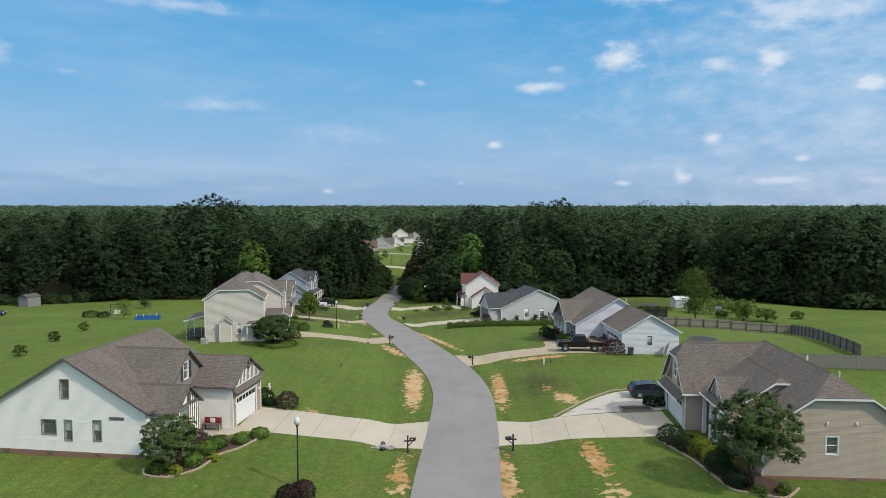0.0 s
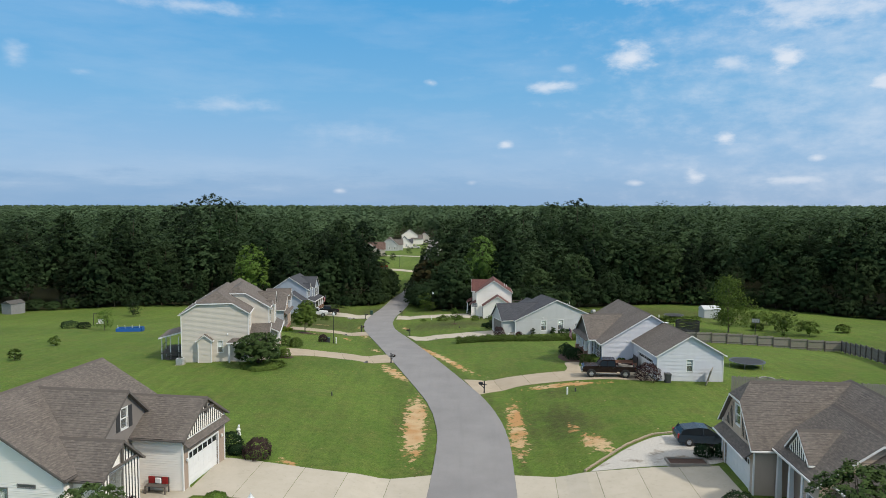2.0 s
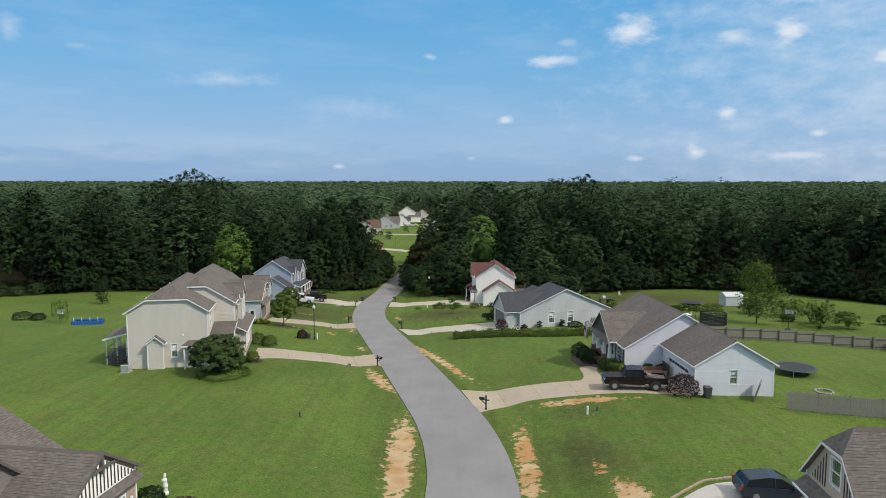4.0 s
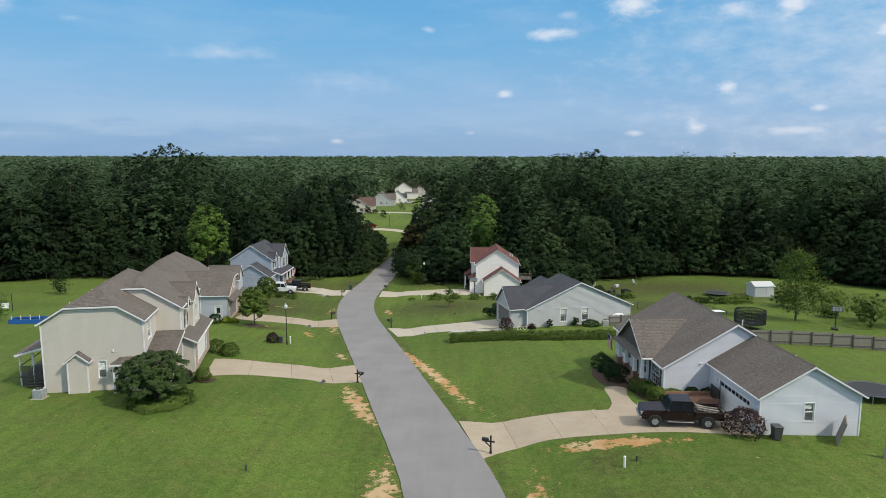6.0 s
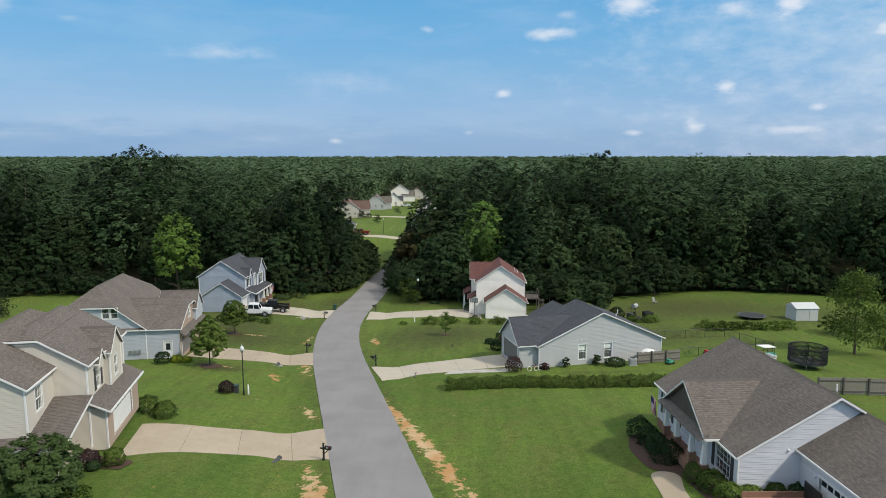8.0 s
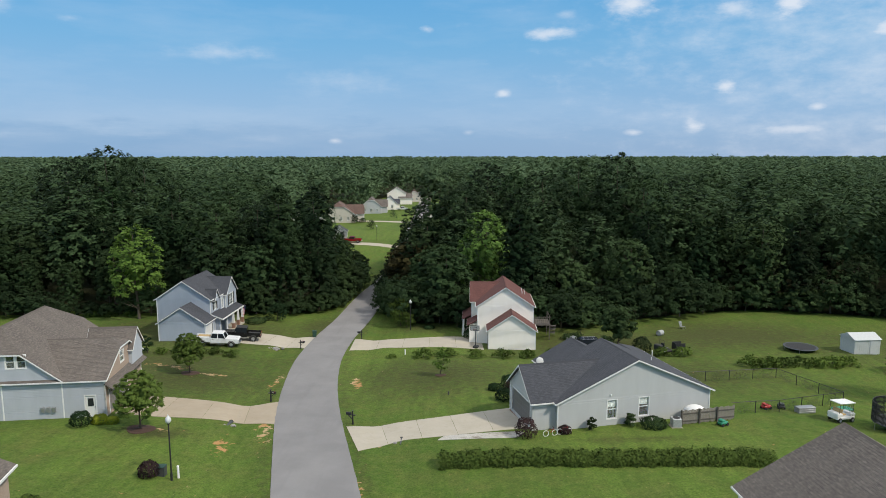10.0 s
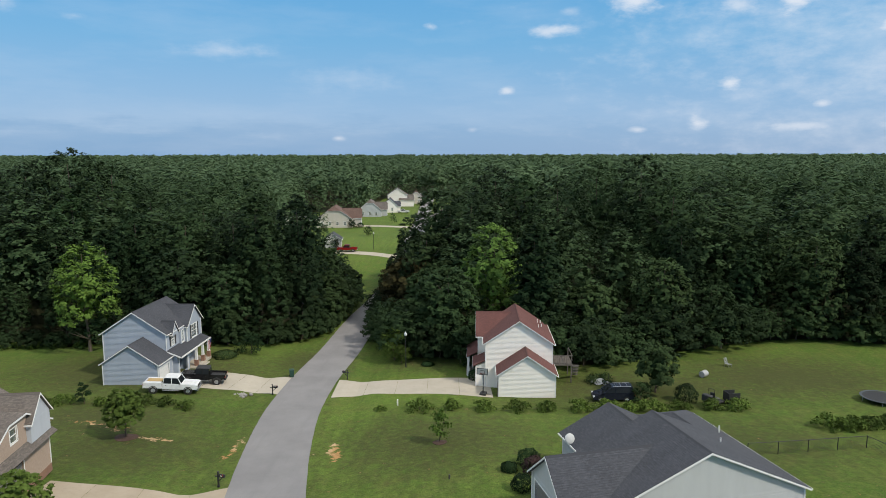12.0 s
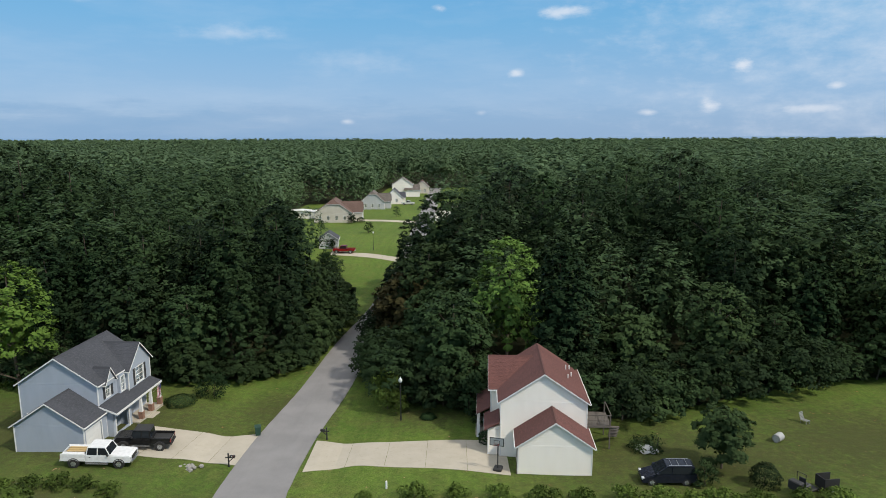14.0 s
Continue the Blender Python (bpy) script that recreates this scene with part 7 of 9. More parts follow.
def long_hedge():
    """One clipped-through, shaggy hedge that runs between two lawns."""
    rng = np.random.default_rng(77)
    root = thing("hedge", Matrix(), "long shaggy green hedge between two lawns", "hedge")
    t = rng.uniform(0, 1, 15000)
    x = 0.8 + t * 26.2
    y = 122.3 - t * 1.2
    a = rng.uniform(0, math.pi, 15000)
    lump = 1 + 0.10 * np.sin(x * 2.3) + 0.08 * np.sin(x * 5.1 + 1)
    q = np.stack([x, y + np.cos(a) * 1.0 * lump, np.sin(a) * 0.85 * lump], -1)
    q += rng.normal(size=q.shape) * 0.1
    q[:, 2] = np.maximum(q[:, 2], 0.02) + ground_z(q[:, 0], q[:, 1])
    o = np.stack([np.zeros(15000), np.cos(a), np.sin(a)], -1)
    part("foliage", quads_mesh("foliage", leaf_cards(q, 0.12, rng, o, True), 15000, M["leaf_yard"], True, soft(o, rng)), None, root)


long_hedge()


# ---- street furniture ----
def mailbox(x, y, turn, lab="black post-mounted mailbox on a braced post"):
    root = thing("mailbox", at(x, y, 0, turn), lab, "mailbox", "mailboxes along the lane")
    part("post", boxes((-0.06, 0.06, -0.06, 0.06, -0.3, 1.32), (-0.085, 0.085, -0.085, 0.085, -0.3, 0.18), (-0.075, 0.075, -0.075, 0.075, 1.32, 1.38), bevel=0.008), M["black"], root)
    part("arm", boxes((-0.3, 0.62, -0.045, 0.045, 0.90, 0.99)), M["black"], root)
    bm = bmesh.new()
    beam_ = boxes((-0.035, 0.035, -0.035, 0.035, 0, 0.5))
    beam_.transform(Matrix.Translation((0.05, 0, 0.55)) @ Matrix.Rotation(radians(48), 4, "Y"))
    part("brace", beam_, M["black"], root)
    prof = [(-0.095, 0), (0.095, 0), (0.095, 0.13)] + [(0.095 * math.cos(t), 0.13 + 0.095 * math.sin(t)) for t in (0.5, 1.05, 1.57, 2.1, 2.6)] + [(-0.095, 0.13)]
    vs0 = [bm.verts.new((0.15, p, 0.99 + q)) for p, q in prof]
    vs1 = [bm.verts.new((0.66, p, 0.99 + q)) for p, q in prof]
    n = len(prof)
    for i in range(n):
        bm.faces.new((vs0[i], vs0[(i + 1) % n], vs1[(i + 1) % n], vs1[i]))
    bm.faces.new(vs0[::-1])
    bm.faces.new(vs1)
    boxm = part("mailbox_body", bm, M["black"], root)
    part("number_plate", boxes((0.3, 0.42, -0.105, -0.097, 1.05, 1.12)), M["vinyl"], boxm, "pale number plate")
    part("signal_flag", boxes((0.5, 0.53, -0.115, -0.1, 1.05, 1.25)), M["brake_red"], boxm)
    return root


for x, y, turn in ((-2.9, 53.2, 8), (5.8, 53.6, 188), (3.9, 85.9, 165), (-8.4, 103.3, -20), (-17.8, 140.4, -18), (-7.7, 132.4, 165), (-20.6, 167.0, 0), (-12.4, 173.7, 180)):
    mailbox(x, y, turn)


def street_lamp(x, y, tall=5.1):
    root = thing("street_lamp", at(x, y), "black post-top street lamp with a frosted acorn globe", "street lamp", "street lamps")
    part("post", tubes(((0, 0, -0.3), (0, 0, 0.6), 0.10, 0.085), ((0, 0, 0.6), (0, 0, tall - 0.62), 0.06, 0.05), ((0, 0, tall - 0.72), (0, 0, tall - 0.6), 0.06, 0.12), n=12), M["black"], root)
    bm = bmesh.new()
    bmesh.ops.create_uvsphere(bm, u_segments=16, v_segments=10, radius=0.22, matrix=Matrix.Translation((0, 0, tall - 0.36)) @ Matrix.Diagonal((1, 1, 1.25, 1)))
    part("globe", bm, M["frost"], root, "frosted glass globe")
    part("finial", tubes(((0, 0, tall - 0.12), (0, 0, tall - 0.02), 0.11, 0.05), ((0, 0, tall - 0.02), (0, 0, tall + 0.12), 0.04, 0.005), n=10), M["frost"], root)


for x, y in ((-10.0, 44.5), (-19.2, 118.2), (-4.9, 178.3), (-22.1, 283.3), (-17.5, 470)):
    street_lamp(x, y)


# ---- vehicles ----
def paint(name, c, rough=0.25):
    k = Nodes(name)
    n1 = k.noise(k.obj(), 3, 4)
    k.p.inputs["Coat Weight"].default_value = 0.06
    k.p.inputs["Specular IOR Level"].default_value = 0.22
    k.p.inputs["Coat Roughness"].default_value = 0.08
    return k.done(k.mix(k.span(n1, 0.4, 0.7), c, tuple(v * 0.85 + 0.01 for v in c)), rough)




def hull(profile, w, belt, inset, bevel=0.05):
    """A side outline drawn out to a width; above the belt line the sides lean in."""
    bm = bmesh.new()

    def half(z):
        return w / 2 - max(0.0, z - belt) * inset

    a = [bm.verts.new((x, -half(z), z)) for x, z in profile]
    b = [bm.verts.new((x, half(z), z)) for x, z in profile]
    n = len(profile)
    for i in range(n):
        bm.faces.new((a[i], a[(i + 1) % n], b[(i + 1) % n], b[i]))
    fa, fb = bm.faces.new(a[::-1]), bm.faces.new(b)
    bmesh.ops.recalc_face_normals(bm, faces=bm.faces)
    if bevel:
        bmesh.ops.bevel(bm, geom=list(set(fa.edges) | set(fb.edges)), offset=bevel, segments=2, affect="EDGES", clamp_overlap=True)
    return bm


def wheel(root, x, y, r, w=0.26):
    s = 1 if y > 0 else -1
    t = bmesh.new()
    for r0, r1, o0, o1 in ((r * 0.94, r, -w / 2, -w / 2 + 0.04), (r, r, -w / 2 + 0.04, w / 2 - 0.04), (r, r * 0.94, w / 2 - 0.04, w / 2)):
        tube(t, (x, y + o0, r), (x, y + o1, r), r0, r1, 24)
    ty = part("wheel", t, M["tyre"], root, "black tyre on an alloy rim")
    rim = bmesh.new()
    tube(rim, (x, y + s * (w / 2 - 0.02), r), (x, y + s * (w / 2 + 0.012), r), r * 0.60, r * 0.56, 20)
    for i in range(6):
        a = i * math.pi / 3
        tube(rim, (x, y + s * (w / 2 + 0.02), r), (x + math.cos(a) * r * 0.58, y + s * (w / 2 + 0.015), r + math.sin(a) * r * 0.58), 0.03, 0.045, 6)
    part("rim", rim, M["rim"], ty)


def lights(root, xf, xr, w, zf, zr):
    for s in (-1, 1):
        part("headlight", boxes((xf - 0.22, xf + 0.015, s * (w / 2 - 0.2) - 0.17, s * (w / 2 - 0.2) + 0.17, zf - 0.1, zf + 0.1), bevel=0.03), M["headlight"], root, "clear headlight")
        part("tail_light", boxes((xr - 0.02, xr + 0.12, s * (w / 2 - 0.09) - 0.08, s * (w / 2 - 0.09) + 0.08, zr - 0.2, zr + 0.15), bevel=0.02), M["brake_red"], root, "red tail light")


def pickup(m, label, col, L=5.9, w=2.0, lift=0.0, r=0.40, service=False, jeep=False):
    """Crew-cab pickup; nose towards +x."""
    root = thing("pickup_truck", m, label, "pickup truck")
    pm = paint("pickup_paint", col)
    h = L / 2
    z0, zb, zt = 0.45 + lift, 1.15 + lift, 1.88 + lift
    bed0, cab1 = -h, h * 0.36
    cab0 = -h * 0.28
    body = hull([(-h * 0.30, z0), (h - 0.1, z0), (h, z0 + 0.25), (h - 0.02, zb - 0.12), (h - 0.25, zb - 0.02), (cab1 + 0.1, zb + 0.03), (cab0, zb + 0.02), (-h * 0.30, zb)], w, zb, 0.1, 0.06)
    part("body", body, pm, root)
    part("bed", boxes((bed0, -h * 0.30, -w / 2, w / 2, z0 + 0.1, z0 + 0.42), (bed0, -h * 0.30, -w / 2, -w / 2 + 0.09, z0 + 0.42, zb + (0.12 if service else 0.0)), (bed0, -h * 0.30, w / 2 - 0.09, w / 2, z0 + 0.42, zb + (0.12 if service else 0.0)),
                      (bed0, bed0 + 0.09, -w / 2, w / 2, z0 + 0.42, zb), (-h * 0.33, -h * 0.30, -w / 2, w / 2, z0 + 0.42, zb), bevel=0.02), pm, root, "open cargo bed")
    part("bed_liner", boxes((bed0 + 0.09, -h * 0.33, -w / 2 + 0.09, w / 2 - 0.09, z0 + 0.42, z0 + 0.45)), M["plastic"], root)
    fl = 0.18 if jeep else 0.42
    glass = hull([(cab0 + 0.02, zb), (cab1 + 0.12, zb), (cab1 + 0.12 - fl, zt - 0.06), (cab0 + 0.12, zt - 0.06)], w - 0.08, zb, 0.17, 0.03)
    cab = part("cab_glass", glass, M["car_glass"], root, "tinted cab windows")
    rf = hull([(cab0 + 0.06, zt - 0.07), (cab1 + 0.16 - fl, zt - 0.07), (cab1 + 0.05 - fl, zt + 0.02), (cab0 + 0.16, zt + 0.02)], w - 0.30, zt, 0.3, 0.03)
    part("roof", rf, pm if not jeep else M["plastic"], root)
    for s in (-1, 1):
        for xa, xb in ((cab1 + 0.13, cab1 + 0.13 - fl), ((cab0 + cab1) / 2 + 0.02, (cab0 + cab1) / 2), (cab0 + 0.05, cab0 + 0.14)):
            part("pillar", tubes(((xa, s * (w / 2 - 0.045), zb), (xb, s * (w / 2 - 0.155), zt - 0.04), 0.045), n=6), pm, root)
        part("side_mirror", boxes((cab1 - 0.08, cab1 + 0.06, s * (w / 2 + 0.12) - 0.12, s * (w / 2 + 0.12) + 0.12, zb + 0.02, zb + 0.2), bevel=0.03), M["plastic"], root)
        part("running_board", boxes((cab0, cab1, s * (w / 2 + 0.03) - 0.08, s * (w / 2 + 0.03) + 0.08, z0 - 0.12, z0 - 0.06), bevel=0.02), M["rim"], root, "bright running board")
        part("door_handle", boxes((cab0 + 0.3, cab0 + 0.45, s * (w / 2) - 0.02, s * (w / 2) + 0.02, zb - 0.2, zb - 0.15)), M["plastic"], root)
        for xx in (h * 0.66, -h * 0.62):
            arch = bmesh.new()
            for i in range(9):
                a0, a1 = math.pi * i / 9, math.pi * (i + 1) / 9
                tube(arch, (xx + math.cos(a0) * (r + 0.08), s * (w / 2 - 0.02), r + math.sin(a0) * (r + 0.08)), (xx + math.cos(a1) * (r + 0.08), s * (w / 2 - 0.02), r + math.sin(a1) * (r + 0.08)), 0.07 if jeep else 0.05, n=6, caps=False)
            tube(arch, (xx, s * (w / 2 - 0.3), r), (xx, s * (w / 2 - 0.005), r), r + 0.07, n=20)
            part("wheel_arch", arch, M["plastic"], root)
            wheel(root, xx, s * (w / 2 - 0.1), r)
    part("grille", boxes((h - 0.06, h + 0.025, -w * 0.3, w * 0.3, z0 + 0.25, zb - 0.12), bevel=0.02), M["plastic"], root)
    part("bumper", boxes((h - 0.05, h + 0.12, -w / 2 + 0.03, w / 2 - 0.03, z0 - 0.05, z0 + 0.2), bevel=0.03), M["plastic"] if jeep else M["rim"], root)
    part("bumper", boxes((-h - 0.12, -h + 0.02, -w / 2 + 0.05, w / 2 - 0.05, z0, z0 + 0.18), bevel=0.03), M["plastic"] if jeep else M["rim"], root)
    lights(root, h, -h, w, zb - 0.22, zb - 0.2)
    if service:
        part("tool_box", boxes((bed0 + 0.2, -h * 0.34, w / 2 - 0.45, w / 2 - 0.1, z0 + 0.5, zb + 0.15), (bed0 + 0.2, -h * 0.34, -w / 2 + 0.1, -w / 2 + 0.45, z0 + 0.5, zb + 0.15), bevel=0.02), pm, root, "white side tool boxes")
    return root


def hatchback(m, label, col, L=4.5, w=1.78, tall=1.48, wagon=False):
    root = thing("car", m, label, "car")
    pm = paint("car_paint", col)
    h = L / 2
    zb = 0.92 if not wagon else 1.08
    part("body", hull([(-h, 0.42), (-h + 0.1, 0.25), (h - 0.15, 0.25), (h, 0.45), (h - 0.08, 0.68), (h * 0.45, zb), (-h + 0.12, zb + 0.06), (-h, 0.8)], w, zb, 0.1, 0.06), pm, root)
    top = [(-h + 0.14, zb), (h * 0.5, zb), (h * 0.08, tall - 0.04), (-h * 0.25, tall), (-h * (0.8 if not wagon else 0.9), tall - (0.22 if not wagon else 0.06))]
    part("glasshouse", hull(top, w - 0.06, zb, 0.25, 0.03), M["car_glass"], root, "tinted side windows")
    part("roof", hull([(h * 0.1, tall - 0.045), (-h * 0.25, tall - 0.005), (-h * (0.78 if not wagon else 0.88), tall - (0.2 if not wagon else 0.065)), (-h * (0.74 if not wagon else 0.86), tall - (0.15 if not wagon else 0.02)), (-h * 0.25, tall + 0.025), (h * 0.08, tall - 0.01)], w - 0.33, tall, 0.3, 0.0), pm, root)
    for s in (-1, 1):
        for a, b in (((h * 0.5, zb), (h * 0.08, tall - 0.03)), ((-h * 0.1, zb), (-h * 0.12, tall)), ((-h + 0.2, zb), (-h * 0.8, tall - 0.1))):
            part("pillar", tubes(((a[0], s * (w / 2 - 0.03), a[1]), (b[0], s * (w / 2 - 0.165), b[1]), 0.04), n=6), pm, root)
        part("side_mirror", boxes((h * 0.36, h * 0.46, s * (w / 2 + 0.08) - 0.08, s * (w / 2 + 0.08) + 0.08, zb + 0.02, zb + 0.14), bevel=0.02), pm, root)
        for xx in (h * 0.62, -h * 0.60):
            a = bmesh.new()
            tube(a, (xx, s * (w / 2 - 0.3), 0.33), (xx, s * (w / 2 - 0.004), 0.33), 0.38, n=22)
            part("wheel_arch", a, M["plastic"], root)
            wheel(root, xx, s * (w / 2 - 0.1), 0.33, 0.21)
        if wagon:
            part("roof_rail", tubes(((-h * 0.8, s * (w / 2 - 0.3), tall + 0.05), (h * 0.0, s * (w / 2 - 0.3), tall + 0.05), 0.025), n=6), M["rim"], root)
    if wagon:
        for xx in (-h * 0.65, -h * 0.35, -h * 0.1):
            part("roof_bar", tubes(((xx, -w / 2 + 0.3, tall + 0.06), (xx, w / 2 - 0.3, tall + 0.06), 0.02), n=6), M["rim"], root)
    lights(root, h - 0.06, -h, w, 0.66, 0.82)
    return root


def on_ground(x, y, turn, dz=0.04):
    """Stands on the ground at its pitch along the way it faces."""
    c, s = math.cos(radians(turn)), math.sin(radians(turn))
    fwd = (gz(x + c * 1.6, y + s * 1.6) - gz(x - c * 1.6, y - s * 1.6)) / 3.2
    return Matrix.Translation((x, y, gz(x, y) + dz)) @ Matrix.Rotation(radians(turn), 4, "Z") @ Matrix.Rotation(-math.atan(fwd), 4, "Y")


TRUCK_C = on_ground(18.5, 88.4, 173)
pickup(TRUCK_C, "dark maroon-black crew-cab pickup with lumber in its bed", (0.022, 0.012, 0.012), 6.0, 2.0, 0.12, 0.42)
pickup(on_ground(-32.5, 165.6, 8), "white crew-cab work pickup with tool boxes on grass", (0.72, 0.73, 0.74), 6.3, 2.05, 0.10, 0.42, True)
pickup(on_ground(-30.2, 169.8, 190), "black off-road pickup parked on a concrete drive", (0.012, 0.012, 0.013), 5.4, 1.9, 0.18, 0.44, False, True)
pickup(on_ground(-29.5, 280.2, 180), "dark red pickup in front of a distant garage", (0.25, 0.012, 0.014), 5.8, 2.0, 0.08, 0.4)
pickup(on_ground(-22.5, 402, 0), "white pickup on a distant drive", (0.7, 0.7, 0.7), 5.8, 2.0, 0.05, 0.4)
hatchback(on_ground(20.9, 65.2, -4), "dark slate-blue hatchback parked on pale gravel", (0.032, 0.045, 0.058))
hatchback(on_ground(20.6, 163.9, 176), "dark blue-black wagon with roof bars on the lawn", (0.014, 0.017, 0.028), 4.9, 1.9, 1.75, True)
hatchback(on_ground(-95.5, 139.5, 10), "dark blue car parked on far grass", (0.015, 0.03, 0.08))
load = thing("lumber_stack", TRUCK_C @ Matrix.Translation((-1.9, 0, 1.05)), "rough lumber and a pallet in a truck bed", "lumber")
for i in range(7):
    b_ = boxes((-0.95, 0.75, -0.05, 0.05, -0.02, 0.05))
    b_.transform(Matrix.Translation((0, -0.5 + i * 0.16, 0.12 + 0.05 * (i % 3))) @ Matrix.Rotation(radians(-14 + 3 * (i % 4)), 4, "Y") @ Matrix.Rotation(radians(6 * ((i % 3) - 1)), 4, "Z"))
    part("plank", b_, M["fence_wood"], load)
load2 = thing("lumber_stack", on_ground(-32.5, 165.6, 8) @ Matrix.Translation((-2.0, 0.1, 1.3)), "yellow boards in a work truck bed", "lumber")
for i in range(4):
    part("plank", boxes((-0.8, 0.9, -0.45 + i * 0.24, -0.25 + i * 0.24, -0.02, 0.06 + 0.02 * (i % 2))), M["lumber"], load2)


# ---- fences ----
def board_fence(pts, label, tall=1.75, mat="fence_wood", bay=2.4, group=""):
    """Solid timber fence: posts, rails and upright boards."""
    root = thing("fence", Matrix(), label, "fence", group)
    bb = boxes((0, 0.138, -0.02, 0.0, 0.04, tall), bevel=0.003)
    bme = bpy.data.meshes.new("board")
    bb.to_mesh(bme)
    bb.free()
    bme.materials.append(M[mat])
    p = np.array(pts, float)
    for (ax, ay), (bx, by) in zip(p[:-1], p[1:]):
        L = math.hypot(bx - ax, by - ay)
        n = max(1, round(L / bay))
        ang = math.degrees(math.atan2(by - ay, bx - ax))
        for i in range(n):
            x0, y0 = ax + (bx - ax) * i / n, ay + (by - ay) * i / n
            x1, y1 = ax + (bx - ax) * (i + 1) / n, ay + (by - ay) * (i + 1) / n
            z = (gz(x0, y0) + gz(x1, y1)) / 2
            w = math.hypot(x1 - x0, y1 - y0)
            m = pose(x0, y0, z, 0, 0, ang)
            po = part("post", boxes((-0.07, 0.07, -0.16, -0.02, -0.5, tall + 0.08), bevel=0.01), M["dark_wood"], root)
            po.matrix_world = m
            rl = part("rail", boxes((0, w, -0.07, -0.02, 0.3, 0.4), (0, w, -0.07, -0.02, tall - 0.35, tall - 0.25)), M["dark_wood"], root)
            rl.matrix_world = m
            k = max(6, int(w / 0.15))
            for j in range(k):
                bd = new("board", bme)
                bd.parent = root
                bd.matrix_world = m @ Matrix.Translation((w * j / k + 0.006, 0, 0.02 * ((j * 7) % 3) + 0.03 * (((j * 5) % 4) - 1.5)))
    return root


board_fence([(37.0, 117.8), (51.7, 117.6), (62.3, 116.9)], "dark weathered timber privacy fence along a back yard", 1.7, "fence_wood")
board_fence([(62.3, 116.9), (58.4, 103.2), (56.6, 94.6), (55.0, 86)], "dark weathered timber privacy fence down the side of a yard", 1.7, "slate_wood")
board_fence([(54.6, 78.0), (43.0, 80.2), (30.6, 83.0)], "grey timber privacy fence across a side yard", 1.7, "fence_wood")
board_fence([(22.9, 129.9), (28.3, 131.2)], "short weathered picket screen beside a grey house", 1.35, "fence_wood", 1.8)
gate = thing("gate", pose(28.6, 85.0, gz(28.6, 85.0), 16, 0, 62), "weathered timber gate leaning open against a fence", "gate")
part("gate_frame", boxes((-0.1, 1.9, -0.04, 0.04, 0, 0.1), (-0.1, 1.9, -0.04, 0.04, 1.7, 1.8), (-0.1, 0, -0.04, 0.04, 0, 1.8), (1.8, 1.9, -0.04, 0.04, 0, 1.8)), M["fence_wood"], gate)
for j in range(12):
    part("board", boxes((0.15 * j, 0.15 * j + 0.135, 0.04, 0.06, 0.02, 1.8)), M["fence_wood"], gate)


def chain_fence(pts, label):
    root = thing("chain_link_fence", Matrix(), label, "fence")
    for (ax, ay), (bx, by) in zip(pts[:-1], pts[1:]):
        L = math.hypot(bx - ax, by - ay)
        n = max(1, round(L / 3))
        for i in range(n):
            x0, y0, x1, y1 = ax + (bx - ax) * i / n, ay + (by - ay) * i / n, ax + (bx - ax) * (i + 1) / n, ay + (by - ay) * (i + 1) / n
            z0, z1 = gz(x0, y0), gz(x1, y1)
            part("post", tubes(((x0, y0, z0 - 0.2), (x0, y0, z0 + 1.25), 0.045), n=6), M["black"], root)
            part("rail", tubes(((x0, y0, z0 + 1.2), (x1, y1, z1 + 1.2), 0.028), n=6), M["black"], root)
            wires = []
            k = 16
            for j in range(-k // 2, k):
                for d in (1, -1):
                    s0, s1 = j / k, (j + k / 2 * d) / k
                    lo, hi = min(s0, s1), max(s0, s1)
                    if lo < 0 or hi > 1:
                        continue
                    wires.append(((x0 + (x1 - x0) * s0, y0 + (y1 - y0) * s0, z0 + (z1 - z0) * s0 + 0.03), (x0 + (x1 - x0) * s1, y0 + (y1 - y0) * s1, z0 + (z1 - z0) * s1 + 1.18), 0.007))
            part("mesh_panel", tubes(*wires, n=3), M["black"], root)


chain_fence([(28.5, 146.0), (40.6, 148.3), (42.6, 138.2), (33.7, 133.6), (28.6, 132.6)], "black chain-link fence round a back lawn")


